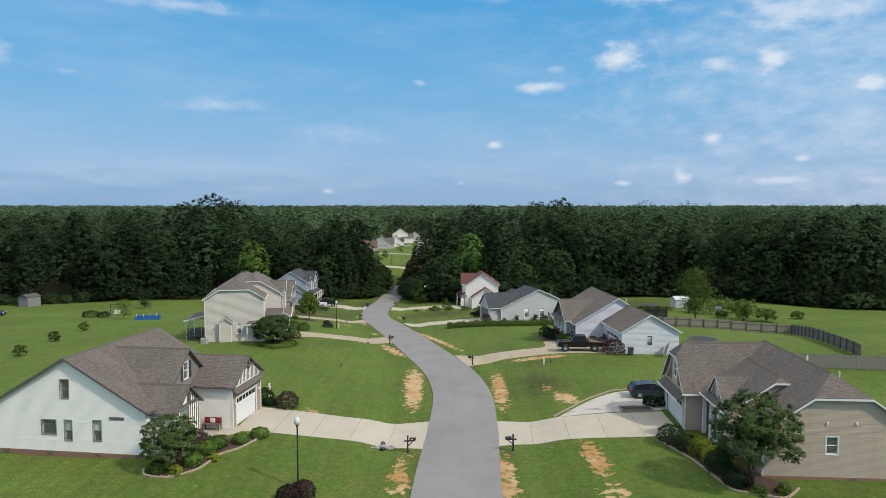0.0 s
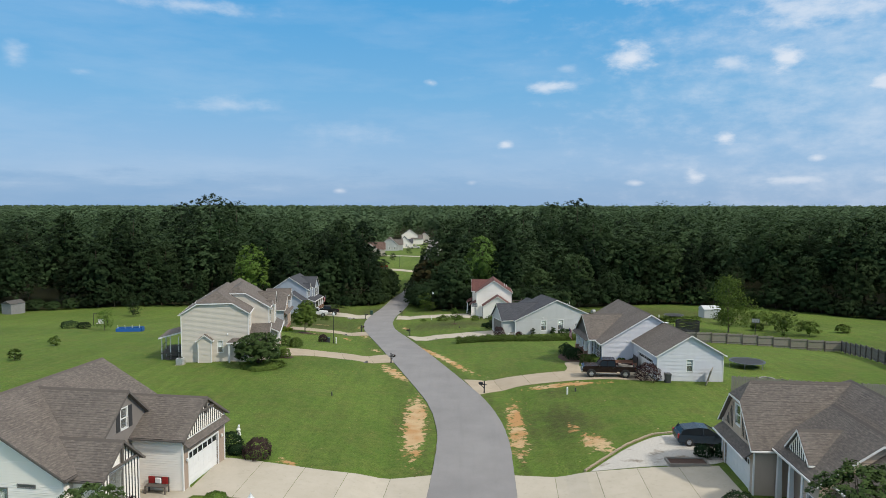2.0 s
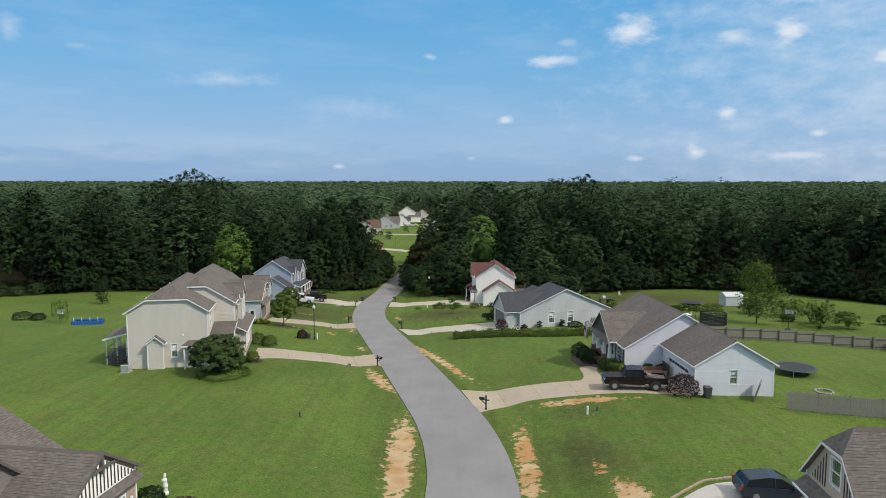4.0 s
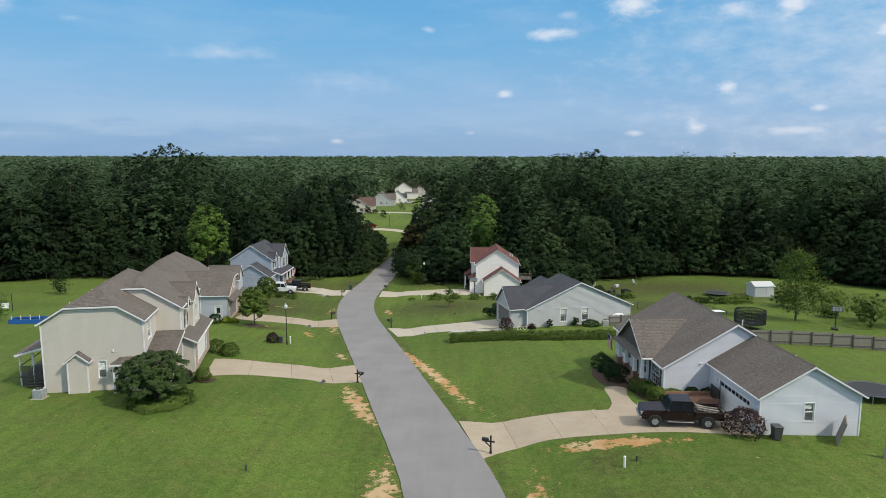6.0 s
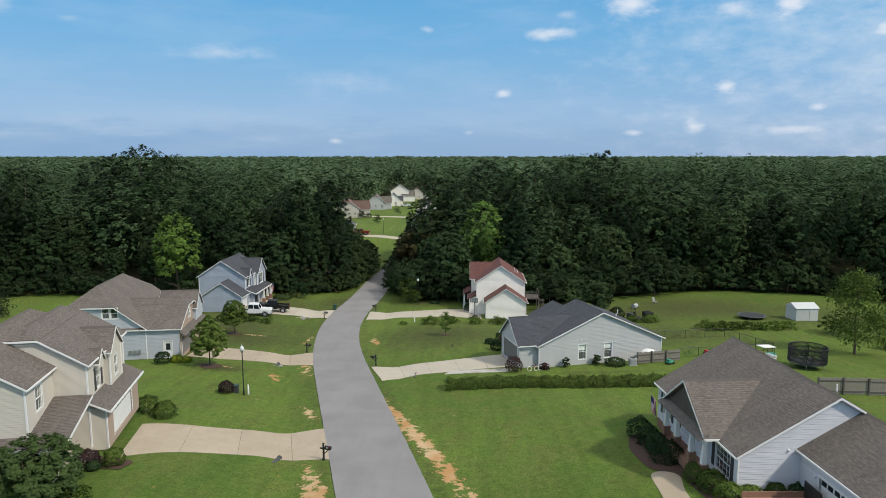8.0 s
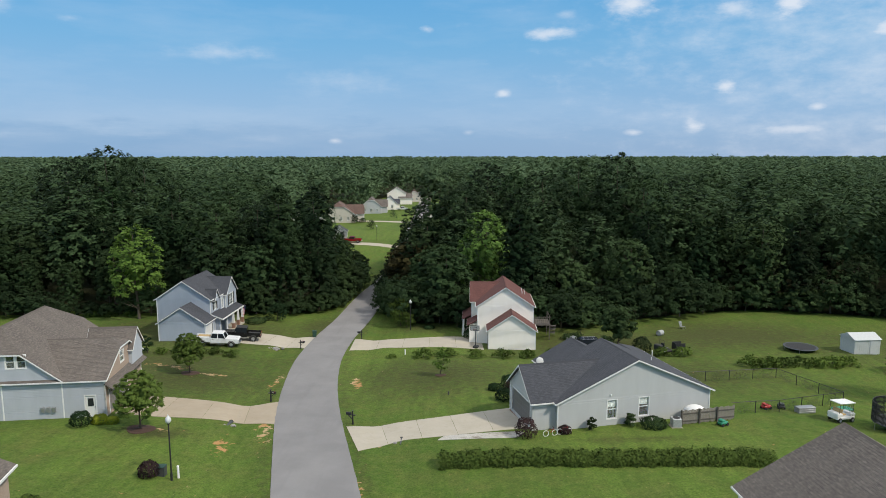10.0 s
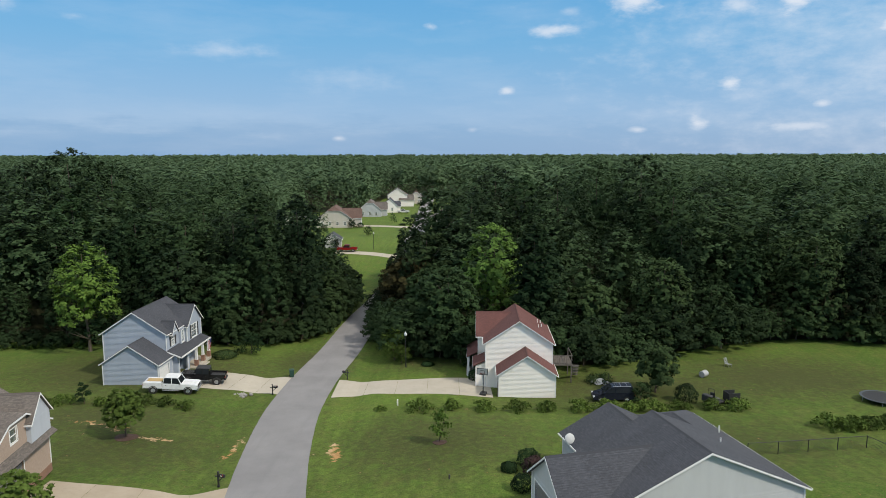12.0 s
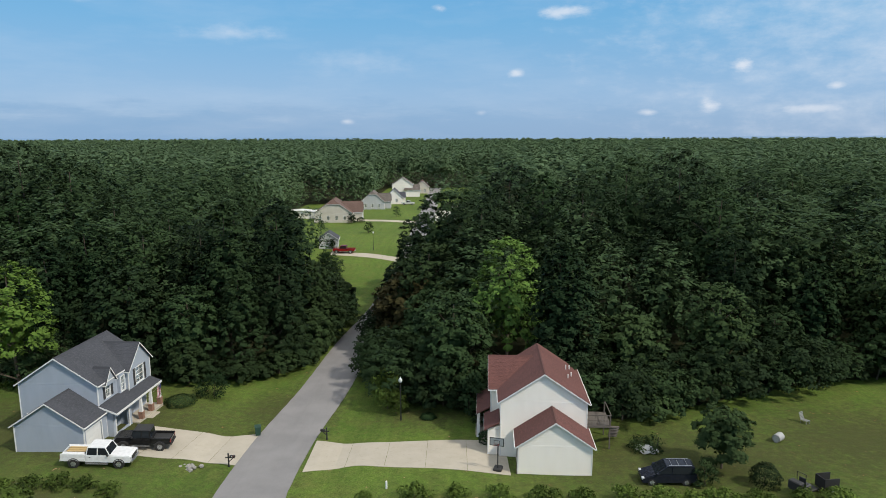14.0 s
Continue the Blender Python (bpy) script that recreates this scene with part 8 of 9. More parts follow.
# ---- things in the yards ----
def trampoline(x, y, r, net, label, tall=0.75):
    root = thing("trampoline", at(x, y), label, "trampoline")
    bm = bmesh.new()
    tube(bm, (0, 0, tall - 0.02), (0, 0, tall), r - 0.25, n=32)
    part("mat", bm, M["plastic"], root)
    rim = bmesh.new()
    n = 32
    ring0 = [[rim.verts.new((math.cos(t) * q, math.sin(t) * q, tall + dz)) for t in (2 * math.pi * i / n for i in range(n))] for q, dz in ((r, 0.0), (r - 0.28, 0.03), (r, 0.05), (r + 0.02, 0.02))]
    for i in range(n):
        j = (i + 1) % n
        for a, b in ((0, 1), (1, 2), (2, 3), (3, 0)):
            rim.faces.new((ring0[a][i], ring0[a][j], ring0[b][j], ring0[b][i]))
    part("rim_pad", rim, M["pad"], root, "padded rim")
    for i in range(6):
        a = i * math.pi / 3
        part("leg", tubes(((math.cos(a) * r, math.sin(a) * r, 0), (math.cos(a) * r, math.sin(a) * r, tall), 0.03), n=6), M["metal"], root)
        if net:
            part("pole", tubes(((math.cos(a) * r, math.sin(a) * r, tall), (math.cos(a) * r, math.sin(a) * r, tall + 1.8), 0.035), n=6), M["plastic"], root)
    if net:
        w = []
        for i in range(110):
            a = 2 * math.pi * i / 110
            w.append(((math.cos(a) * r, math.sin(a) * r, tall), (math.cos(a + 0.1) * r, math.sin(a + 0.1) * r, tall + 1.75), 0.024))
            w.append(((math.cos(a) * r, math.sin(a) * r, tall), (math.cos(a - 0.1) * r, math.sin(a - 0.1) * r, tall + 1.75), 0.024))
        part("net", tubes(*w, n=3), M["plastic"], root, "dark safety net")
        part("net_rim", tubes(*[((math.cos(2 * math.pi * i / 24) * r, math.sin(2 * math.pi * i / 24) * r, tall + 1.78), (math.cos(2 * math.pi * (i + 1) / 24) * r, math.sin(2 * math.pi * (i + 1) / 24) * r, tall + 1.78), 0.03) for i in range(24)], n=5), M["plastic"], root)


trampoline(38.2, 96.4, 2.2, False, "round black trampoline with a pale teal rim on grass")
trampoline(42.0, 129.0, 2.0, True, "round trampoline enclosed by a dark safety net")
trampoline(50.4, 161.5, 2.2, False, "low round black trampoline on the back lawn", 0.5)


def shed(m, label, w, d, h, wall_mat, roof_mat):
    root = thing("shed", m, label, "shed")
    part("body", boxes((-w / 2, w / 2, -d / 2, d / 2, -0.1, h)), M[wall_mat], root)
    for x in np.arange(-w / 2 + 0.1, w / 2, 0.3):
        part("batten", boxes((x, x + 0.04, -d / 2 - 0.02, -d / 2, 0, h)), M[wall_mat], root)
    bm = bmesh.new()
    v = [bm.verts.new(c) for c in ((-w / 2 - 0.15, -d / 2 - 0.15, h - 0.05), (w / 2 + 0.15, -d / 2 - 0.15, h - 0.05), (w / 2 + 0.15, d / 2 + 0.15, h - 0.05), (-w / 2 - 0.15, d / 2 + 0.15, h - 0.05), (-w / 2 - 0.15, 0, h + d * 0.22), (w / 2 + 0.15, 0, h + d * 0.22))]
    for f in ((0, 1, 5, 4), (2, 3, 4, 5), (0, 4, 3), (1, 2, 5), (3, 2, 1, 0)):
        bm.faces.new([v[i] for i in f])
    part("roof", bm, M[roof_mat], root)
    part("door", boxes((w * 0.1, w * 0.4, -d / 2 - 0.05, -d / 2 - 0.01, 0, h * 0.9), bevel=0.01), M[wall_mat], root)


shed(at(58.0, 160.6, 0, 4), "small pale grey metal garden shed", 3.6, 3.0, 2.1, "pale_metal", "pale_metal")
shed(at(-106, 168.5, 0, 70), "small grey timber shed at the woods' edge", 3.6, 3.2, 2.6, "grey_shed", "roof_shed")


def hoop(x, y, turn, label):
    root = thing("basketball_hoop", at(x, y, 0, turn), label, "basketball hoop", "basketball hoops")
    part("base", boxes((-0.6, 0.3, -0.4, 0.4, 0, 0.32), bevel=0.08), M["plastic"], root)
    part("pole", tubes(((0, 0, 0.2), (0, 0, 2.9), 0.06), ((0, 0, 2.7), (0.5, 0, 3.2), 0.04), ((0, 0, 2.4), (0.5, 0, 2.9), 0.03), n=8), M["black"], root)
    bb = part("backboard", boxes((0.5, 0.54, -0.68, 0.68, 2.75, 3.55), bevel=0.008), M["board_grey"], root, "grey backboard with a dark border")
    part("border", boxes((0.54, 0.55, -0.68, 0.68, 2.75, 2.82), (0.54, 0.55, -0.68, 0.68, 3.48, 3.55), (0.54, 0.55, -0.68, -0.61, 2.82, 3.48), (0.54, 0.55, 0.61, 0.68, 2.82, 3.48), (0.54, 0.55, -0.28, 0.28, 2.88, 2.92), (0.54, 0.55, -0.28, -0.24, 2.92, 3.25), (0.54, 0.55, 0.24, 0.28, 2.92, 3.25), (0.54, 0.55, -0.28, 0.28, 3.25, 3.29)), M["black"], bb)
    part("ring", tubes(*[((0.79 + 0.23 * math.cos(a), 0.23 * math.sin(a), 2.98), (0.79 + 0.23 * math.cos(a + 0.4), 0.23 * math.sin(a + 0.4), 2.98), 0.012) for a in np.arange(0, 6.28, 0.3927)], n=5), M["brake_red"], root)


hoop(5.4, 165.9, 255, "portable basketball hoop beside a concrete drive")
hoop(55.0, 131.2, 250, "basketball hoop on the back lawn")


def bin_(x, y, turn, mat, label):
    root = thing("wheelie_bin", at(x, y, 0.03, turn), label, "bin", "wheeled bins")
    bm = bmesh.new()
    v = [bm.verts.new((sx * a, sy * b, z)) for z, a, b in ((0.03, 0.24, 0.27), (0.98, 0.31, 0.36)) for sx, sy in ((-1, -1), (1, -1), (1, 1), (-1, 1))]
    for f in ((3, 2, 1, 0), (4, 5, 6, 7), (0, 1, 5, 4), (1, 2, 6, 5), (2, 3, 7, 6), (3, 0, 4, 7)):
        bm.faces.new([v[i] for i in f])
    part("body", bm, M[mat], root)
    part("lid", boxes((-0.34, 0.34, -0.4, 0.4, 0.98, 1.05), bevel=0.03), M[mat], root)
    for s in (-1, 1):
        part("wheel", tubes(((s * 0.24, 0.3, 0.12), (s * 0.30, 0.3, 0.12), 0.12), n=12), M["tyre"], root)


bin_(-20.1, 174.6, 20, "bin_green", "dark green wheeled bin at the road's edge")
bin_(24.6, 85.7, 0, "bin_grey", "dark grey wheeled bin against a house wall")


def ac_unit(x, y, turn=0.0):
    root = thing("air_conditioner", at(x, y, 0, turn), "pale grey outdoor air conditioning unit", "air conditioner", "air conditioners")
    part("pad", boxes((-0.5, 0.5, -0.5, 0.5, -0.1, 0.06)), M["concrete"], root)
    part("casing", boxes((-0.4, 0.4, -0.4, 0.4, 0.06, 0.85), bevel=0.05), M["pale_metal"], root)
    part("grille", boxes(*((-0.41, 0.41, -0.41, 0.41, z, z + 0.02) for z in np.arange(0.14, 0.8, 0.06))), M["metal"], root)
    part("fan_guard", tubes(((0, 0, 0.85), (0, 0, 0.88), 0.32), n=20), M["plastic"], root)


for x, y in ((-34.0, 93.2), (22.3, 129.5), (24.1, 130.9)):
    ac_unit(x, y)
for x, y, h_ in ((12.6, 81.7, 0.75), (-4.7, 162.3, 0.7), (-18.9, 118.7, 0.95)):
    root_ = thing("utility_post", at(x, y), "white plastic utility marker post on the lawn", "utility post", "utility posts")
    part("post", tubes(((0, 0, -0.2), (0, 0, h_), 0.09), ((0, 0, h_), (0, 0, h_ + 0.05), 0.095, 0.05), n=12), M["vinyl"], root_)
for x, y in ((13.6, 82.4), (-12.6, 80.9), (1.5, 140.5)):
    root_ = thing("utility_post", at(x, y), "short dark valve marker on the lawn", "utility post", "utility posts")
    part("post", tubes(((0, 0, -0.2), (0, 0, 0.4), 0.07), n=10), M["bin_grey"], root_)
ub = thing("utility_box", at(-20.3, 118.9), "green-grey transformer box on the lawn", "utility box")
part("cabinet", boxes((-0.35, 0.35, -0.3, 0.3, -0.1, 0.7), bevel=0.03), M["bin_grey"], ub)
part("lid", boxes((-0.38, 0.38, -0.33, 0.33, 0.7, 0.75), bevel=0.02), M["bin_green"], ub)


def culvert(x, y, turn, rocks):
    root = thing("culvert", at(x, y, -0.12 if rocks > 10 else -0.30, turn), "dark round drain pipe opening under a drive", "culvert", "culverts")
    bm = bmesh.new()
    n = 14
    r = [[bm.verts.new((math.cos(t) * q, d, math.sin(t) * q + 0.12)) for t in (2 * math.pi * i / n for i in range(n))] for q, d in ((0.24, -0.4), (0.19, -0.4), (0.19, 1.2), (0.24, 1.2))]
    for i in range(n):
        j = (i + 1) % n
        for a in range(3):
            bm.faces.new((r[a][i], r[a][j], r[a + 1][j], r[a + 1][i]))
    part("pipe", bm, M["bin_grey"], root)
    for k in range(rocks):
        b_ = bmesh.new()
        bmesh.ops.create_icosphere(b_, subdivisions=1, radius=rng0.uniform(0.12, 0.26))
        for v in b_.verts:
            v.co *= rng0.uniform(0.75, 1.2)
        a = rng0.uniform(0.1, 3.04)
        b_.transform(Matrix.Translation((math.cos(a) * rng0.uniform(0.35, 1.0), -0.15 + 0.35 * math.sin(a), 0.12 + 0.2 * rng0.uniform(0, 1))) @ Matrix.Diagonal((1.2, 1, 0.7, 1)))
        part("rock", b_, M["rock"], root)


culvert(-5.1, 53.8, 0, 26)
culvert(8.8, 54.3, 0, 0)
culvert(-12.2, 102.5, -15, 0)
culvert(-2.7, 127.6, 0, 3)
culvert(-19.6, 131.6, 0, 6)
pile = thing("rock_pile", at(-24.3, 166.6), "low pile of grey rocks on the lawn", "rock pile")
for k in range(26):
    b_ = bmesh.new()
    bmesh.ops.create_icosphere(b_, subdivisions=1, radius=rng0.uniform(0.12, 0.28))
    for v in b_.verts:
        v.co *= rng0.uniform(0.7, 1.2)
    b_.transform(Matrix.Translation((rng0.normal() * 0.6, rng0.normal() * 0.35, 0.05)))
    part("rock", b_, M["rock"], pile)

bench = thing("bench", pose(-19.2, 54.15, gz(-19.2, 54.2) + 0.1, 0, 0, -7.5), "brown garden bench with a red and white patterned throw", "bench")
part("seat", boxes((-0.75, 0.75, -0.45, 0.05, 0.42, 0.47), bevel=0.01), M["dark_wood"], bench)
part("backrest", boxes((-0.75, 0.75, 0.04, 0.09, 0.47, 0.95), bevel=0.01), M["dark_wood"], bench)
for x in (-0.7, 0.7):
    for y in (-0.4, 0.04):
        part("leg", boxes((x - 0.04, x + 0.04, y - 0.04, y + 0.04, -0.2, 0.42)), M["dark_wood"], bench)
part("throw", boxes((-0.7, -0.25, -0.02, 0.03, 0.5, 0.97), (0.25, 0.7, -0.02, 0.03, 0.5, 0.97), bevel=0.015), M["brake_red"], bench, "red woven throw")
part("cushion", boxes((-0.22, 0.22, -0.06, 0.03, 0.5, 0.9), bevel=0.04), M["vinyl"], bench, "white cushion")

cart = thing("golf_cart", on_ground(38.3, 131.3, 20), "white and tan golf cart with a roof, parked on grass", "golf cart")
part("body", boxes((-1.1, 1.1, -0.55, 0.55, 0.3, 0.55), (0.55, 1.15, -0.52, 0.52, 0.55, 0.85), (-1.15, -0.5, -0.55, 0.55, 0.55, 0.9), bevel=0.04), M["vinyl"], cart)
part("seat", boxes((-0.55, 0.0, -0.5, 0.5, 0.7, 0.82), (-0.62, -0.5, -0.5, 0.5, 0.82, 1.3), bevel=0.04), M["lumber"], cart)
part("roof", boxes((-1.0, 0.9, -0.6, 0.6, 1.82, 1.9), bevel=0.03), M["vinyl"], cart)
for x, y in ((-0.95, -0.52), (-0.95, 0.52), (0.8, -0.52), (0.8, 0.52)):
    part("roof_post", tubes(((x, y, 0.6), (x * 0.95, y, 1.84), 0.022), n=6), M["plastic"], cart)
for x in (-0.75, 0.8):
    for y in (-0.5, 0.5):
        wheel(cart, x, y, 0.24, 0.18)
part("windscreen", boxes((0.8, 0.82, -0.5, 0.5, 0.9, 1.75)), M["glass"], cart)


def bike(x, y, turn):
    root = thing("bicycle", at(x, y, 0, turn), "small white-tyred child's bicycle by a wall", "bicycle", "bicycles")
    for s in (-0.42, 0.42):
        part("wheel", tubes(*[((s + 0.26 * math.cos(a), 0, 0.26 + 0.26 * math.sin(a)), (s + 0.26 * math.cos(a + 0.45), 0, 0.26 + 0.26 * math.sin(a + 0.45)), 0.03) for a in np.arange(0, 6.2, 0.4189)], n=5), M["vinyl"], root)
    part("frame", tubes(((-0.42, 0, 0.26), (-0.1, 0, 0.6), 0.02), ((-0.1, 0, 0.6), (0.3, 0, 0.6), 0.02), ((0.42, 0, 0.26), (0.28, 0, 0.75), 0.02), ((-0.05, 0, 0.28), (0.3, 0, 0.6), 0.02), n=5), M["brake_red"], root)
    part("handlebar", tubes(((0.28, -0.22, 0.78), (0.28, 0.22, 0.78), 0.018), n=5), M["plastic"], root)
    part("saddle", boxes((-0.22, 0.02, -0.06, 0.06, 0.62, 0.68), bevel=0.02), M["plastic"], root)


bike(10.6, 127.7, 15)
bike(11.9, 128.1, 10)
tank = thing("gas_tank", at(24.6, 131.3), "white propane tank behind a picket screen", "tank")
bm = bmesh.new()
bmesh.ops.create_uvsphere(bm, u_segments=16, v_segments=10, radius=0.6, matrix=Matrix.Translation((0, 0, 0.9)) @ Matrix.Diagonal((1.7, 1, 1, 1)))
part("tank_body", bm, M["vinyl"], tank)
part("saddle_leg", boxes((-0.6, -0.5, -0.3, 0.3, 0, 0.5), (0.5, 0.6, -0.3, 0.3, 0, 0.5)), M["metal"], tank)

# odds and ends on the back lawns


def ride_on(x, y, turn, mat, label, name="ride_on_toy"):
    root = thing(name, at(x, y, 0, turn), label, "toy", "toys on the lawn")
    part("body", boxes((-0.45, 0.45, -0.28, 0.28, 0.14, 0.4), (-0.4, 0.0, -0.25, 0.25, 0.4, 0.62), bevel=0.06), M[mat], root)
    for sx in (-0.3, 0.3):
        for sy in (-0.28, 0.28):
            part("wheel", tubes(((sx, sy - 0.05, 0.15), (sx, sy + 0.05, 0.15), 0.15), n=12), M["tyre"], root)


ride_on(32.9, 134.6, 20, "toy_red", "red plastic ride-on toy on grass")
ride_on(34.6, 135.0, 70, "bin_grey", "dark push mower beside other yard things", "push_mower")
ride_on(26.6, 129.6, 30, "toy_green", "green plastic wheelbarrow toy by a picket screen")
stack = thing("block_stack", at(36.3, 133.8, 0, 10), "stack of grey concrete blocks on grass", "blocks")
for i in range(3):
    part("block", boxes((-0.9, 0.9, -0.35, 0.35, i * 0.2, i * 0.2 + 0.19), bevel=0.01), M["metal"], stack)
cooler = thing("play_table", at(39.8, 133.6, 0, 10), "white and green plastic play table", "play table")
part("tabletop", boxes((-0.9, 0.9, -0.5, 0.5, 0.55, 0.65), bevel=0.03), M["toy_green"], cooler)
for sx in (-0.8, 0.8):
    for sy in (-0.4, 0.4):
        part("leg", boxes((sx - 0.05, sx + 0.05, sy - 0.05, sy + 0.05, 0, 0.55)), M["vinyl"], cooler)
mower = thing("riding_mower", on_ground(31.6, 161.6, 30), "black zero-turn riding mower on the back lawn", "mower")
part("deck", boxes((-0.2, 1.0, -0.7, 0.7, 0.15, 0.35), bevel=0.04), M["plastic"], mower)
part("body", boxes((-0.9, 0.4, -0.4, 0.4, 0.35, 0.7), bevel=0.06), M["bin_grey"], mower)
part("seat", boxes((-0.35, 0.1, -0.3, 0.3, 0.7, 0.82), (-0.45, -0.33, -0.3, 0.3, 0.8, 1.35), bevel=0.04), M["plastic"], mower)
part("roll_bar", tubes(((-0.5, -0.4, 0.5), (-0.6, -0.4, 1.8), 0.03), ((-0.5, 0.4, 0.5), (-0.6, 0.4, 1.8), 0.03), ((-0.6, -0.4, 1.8), (-0.6, 0.4, 1.8), 0.03), n=6), M["black"], mower)
for x, r_ in ((-0.6, 0.3), (0.95, 0.18)):
    for y in (-0.5, 0.5):
        wheel(mower, x, y, r_, 0.2)
part("grass_bag", boxes((-1.6, -0.9, -0.55, 0.55, 0.4, 1.25), bevel=0.08), M["plastic"], mower)
trailer = thing("cart_frame", on_ground(33.6, 161.8, 10), "dark mesh utility cart on grass", "cart")
part("cage", boxes((-0.7, 0.7, -0.6, -0.55, 0.3, 1.3), (-0.7, 0.7, 0.55, 0.6, 0.3, 1.3), (-0.7, -0.65, -0.6, 0.6, 0.3, 1.3), (-0.7, 0.7, -0.6, 0.6, 0.25, 0.32)), M["plastic"], trailer)
for y in (-0.6, 0.6):
    wheel(trailer, 0, y, 0.24, 0.16)
dog = thing("barrel", at(34.4, 172.4, 0.02, 40), "white plastic barrel lying on its side in grass", "barrel")
b_ = bmesh.new()
tube(b_, (-0.5, 0, 0.42), (0.5, 0, 0.42), 0.42, n=18, caps=False)
tube(b_, (-0.48, 0, 0.42), (0.5, 0, 0.42), 0.37, n=18)
part("shell", b_, M["board_grey"], dog)
lounge = thing("lawn_chair", at(39.6, 177.3, 0, 30), "grey slatted lawn chair at the woods' edge", "chair")
part("seat", boxes(*((-0.3, 0.3, -0.35 + i * 0.14, -0.25 + i * 0.14, 0.35, 0.38) for i in range(5))), M["metal"], lounge)
bk = boxes(*((-0.3, 0.3, -0.02, 0.02, i * 0.14, i * 0.14 + 0.1) for i in range(6)))
bk.transform(Matrix.Translation((0, 0.35, 0.36)) @ Matrix.Rotation(radians(-20), 4, "X"))
part("backrest", bk, M["metal"], lounge)
for sx in (-0.28, 0.28):
    part("leg", boxes((sx - 0.03, sx + 0.03, -0.35, -0.29, 0, 0.36), (sx - 0.03, sx + 0.03, 0.3, 0.36, 0, 0.36)), M["metal"], lounge)
tarp = thing("folded_umbrella", at(20.4, 170.2, 0, -30), "collapsed pale patio umbrella lying on grass", "umbrella")
b_ = bmesh.new()
n = 12
rim_ = [b_.verts.new((math.cos(t) * 1.2 * (1 + 0.25 * math.sin(3 * t)), math.sin(t) * 0.8, 0.12 + 0.16 * math.sin(5 * t))) for t in (2 * math.pi * i / n for i in range(n))]
tip = b_.verts.new((0.2, 0, 0.75))
for i in range(n):
    b_.faces.new((rim_[i], rim_[(i + 1) % n], tip))
part("canopy", b_, M["board_grey"], tarp)
part("pole", tubes(((0.9, 0.6, 0.05), (1.0, 0.7, 1.5), 0.03), n=6), M["plastic"], tarp)
swing = thing("swing_frame", at(-70.5, 142.0), "dark metal swing frame with a pale seat", "swing")
part("frame", tubes(((-1.4, 0, -0.1), (-1.4, 0, 2.5), 0.06), ((1.4, 0, -0.1), (1.4, 0, 2.7), 0.06), ((-1.4, 0, 2.4), (1.4, 0, 2.4), 0.05), n=6), M["black"], swing)
part("seat", boxes((-0.7, 0.7, -0.3, 0.3, 0.4, 0.5), (-0.7, 0.7, 0.25, 0.32, 0.5, 1.2), bevel=0.04), M["vinyl"], swing)
pool = thing("wading_pool", at(-58.0, 128.9, 0, 10), "blue frame pool with toys on the back lawn", "pool")
part("pool_wall", boxes((-2.2, 2.2, -0.9, -0.82, 0, 0.7), (-2.2, 2.2, 0.82, 0.9, 0, 0.7), (-2.2, -2.12, -0.9, 0.9, 0, 0.7), (2.12, 2.2, -0.9, 0.9, 0, 0.7), bevel=0.01), M["toy_blue"], pool)
part("pool_water", boxes((-2.12, 2.12, -0.82, 0.82, 0.0, 0.52)), M["car_glass"], pool)
for x in (-1.8, -0.6, 0.6, 1.8):
    part("stake", tubes(((x, -0.86, 0), (x, -0.86, 1.3), 0.04), n=6), M["vinyl"], pool)
fire = thing("fire_ring", at(37.4, 89.2), "low ring of pale stones on grass", "fire ring")
for i in range(14):
    a = i * 0.449
    b_ = boxes((-0.16, 0.16, -0.1, 0.1, -0.05, 0.16), bevel=0.03)
    b_.transform(Matrix.Translation((math.cos(a) * 0.8, math.sin(a) * 0.8, 0)) @ Matrix.Rotation(a + 1.57, 4, "Z"))
    part("stone", b_, M["rock"], fire)
util = thing("flat_trailer", on_ground(21.2, 92.6, 2), "rusty low flat trailer parked behind a truck", "trailer")
part("bed", boxes((-2.2, 1.6, -0.85, 0.85, 0.45, 0.55), (-2.2, 1.6, -0.88, -0.82, 0.55, 0.9), (-2.2, 1.6, 0.82, 0.88, 0.55, 0.9)), M["brick"], util)
part("ramp", boxes((1.6, 1.66, -0.85, 0.85, 0.5, 1.6), *((1.62, 1.7, y, y + 0.04, 0.5, 1.6) for y in np.arange(-0.8, 0.85, 0.2))), M["black"], util)
for y in (-0.9, 0.9):
    wheel(util, -0.2, y, 0.3, 0.2)
plank_bed = thing("planter_frame", at(18.2, 61.2, 0, 0), "low timber-framed soil bed beside a drive", "planter")
part("frame", boxes((-1.5, 1.5, -0.7, -0.6, -0.1, 0.2), (-1.5, 1.5, 0.6, 0.7, -0.1, 0.2), (-1.5, -1.4, -0.6, 0.6, -0.1, 0.2), (1.4, 1.5, -0.6, 0.6, -0.1, 0.2)), M["fence_wood"], plank_bed)
part("soil", boxes((-1.4, 1.4, -0.6, 0.6, -0.1, 0.1)), M["mulch"], plank_bed)
for i, (x, y) in enumerate(((19.9, 62.4), (21.3, 62.4))):
    shrub(480 + i, 1.0, 0.7, "leaf_dark", "round dark shrub beside a garage", at(x, y), 1500, 0.09, SH, ball=True)


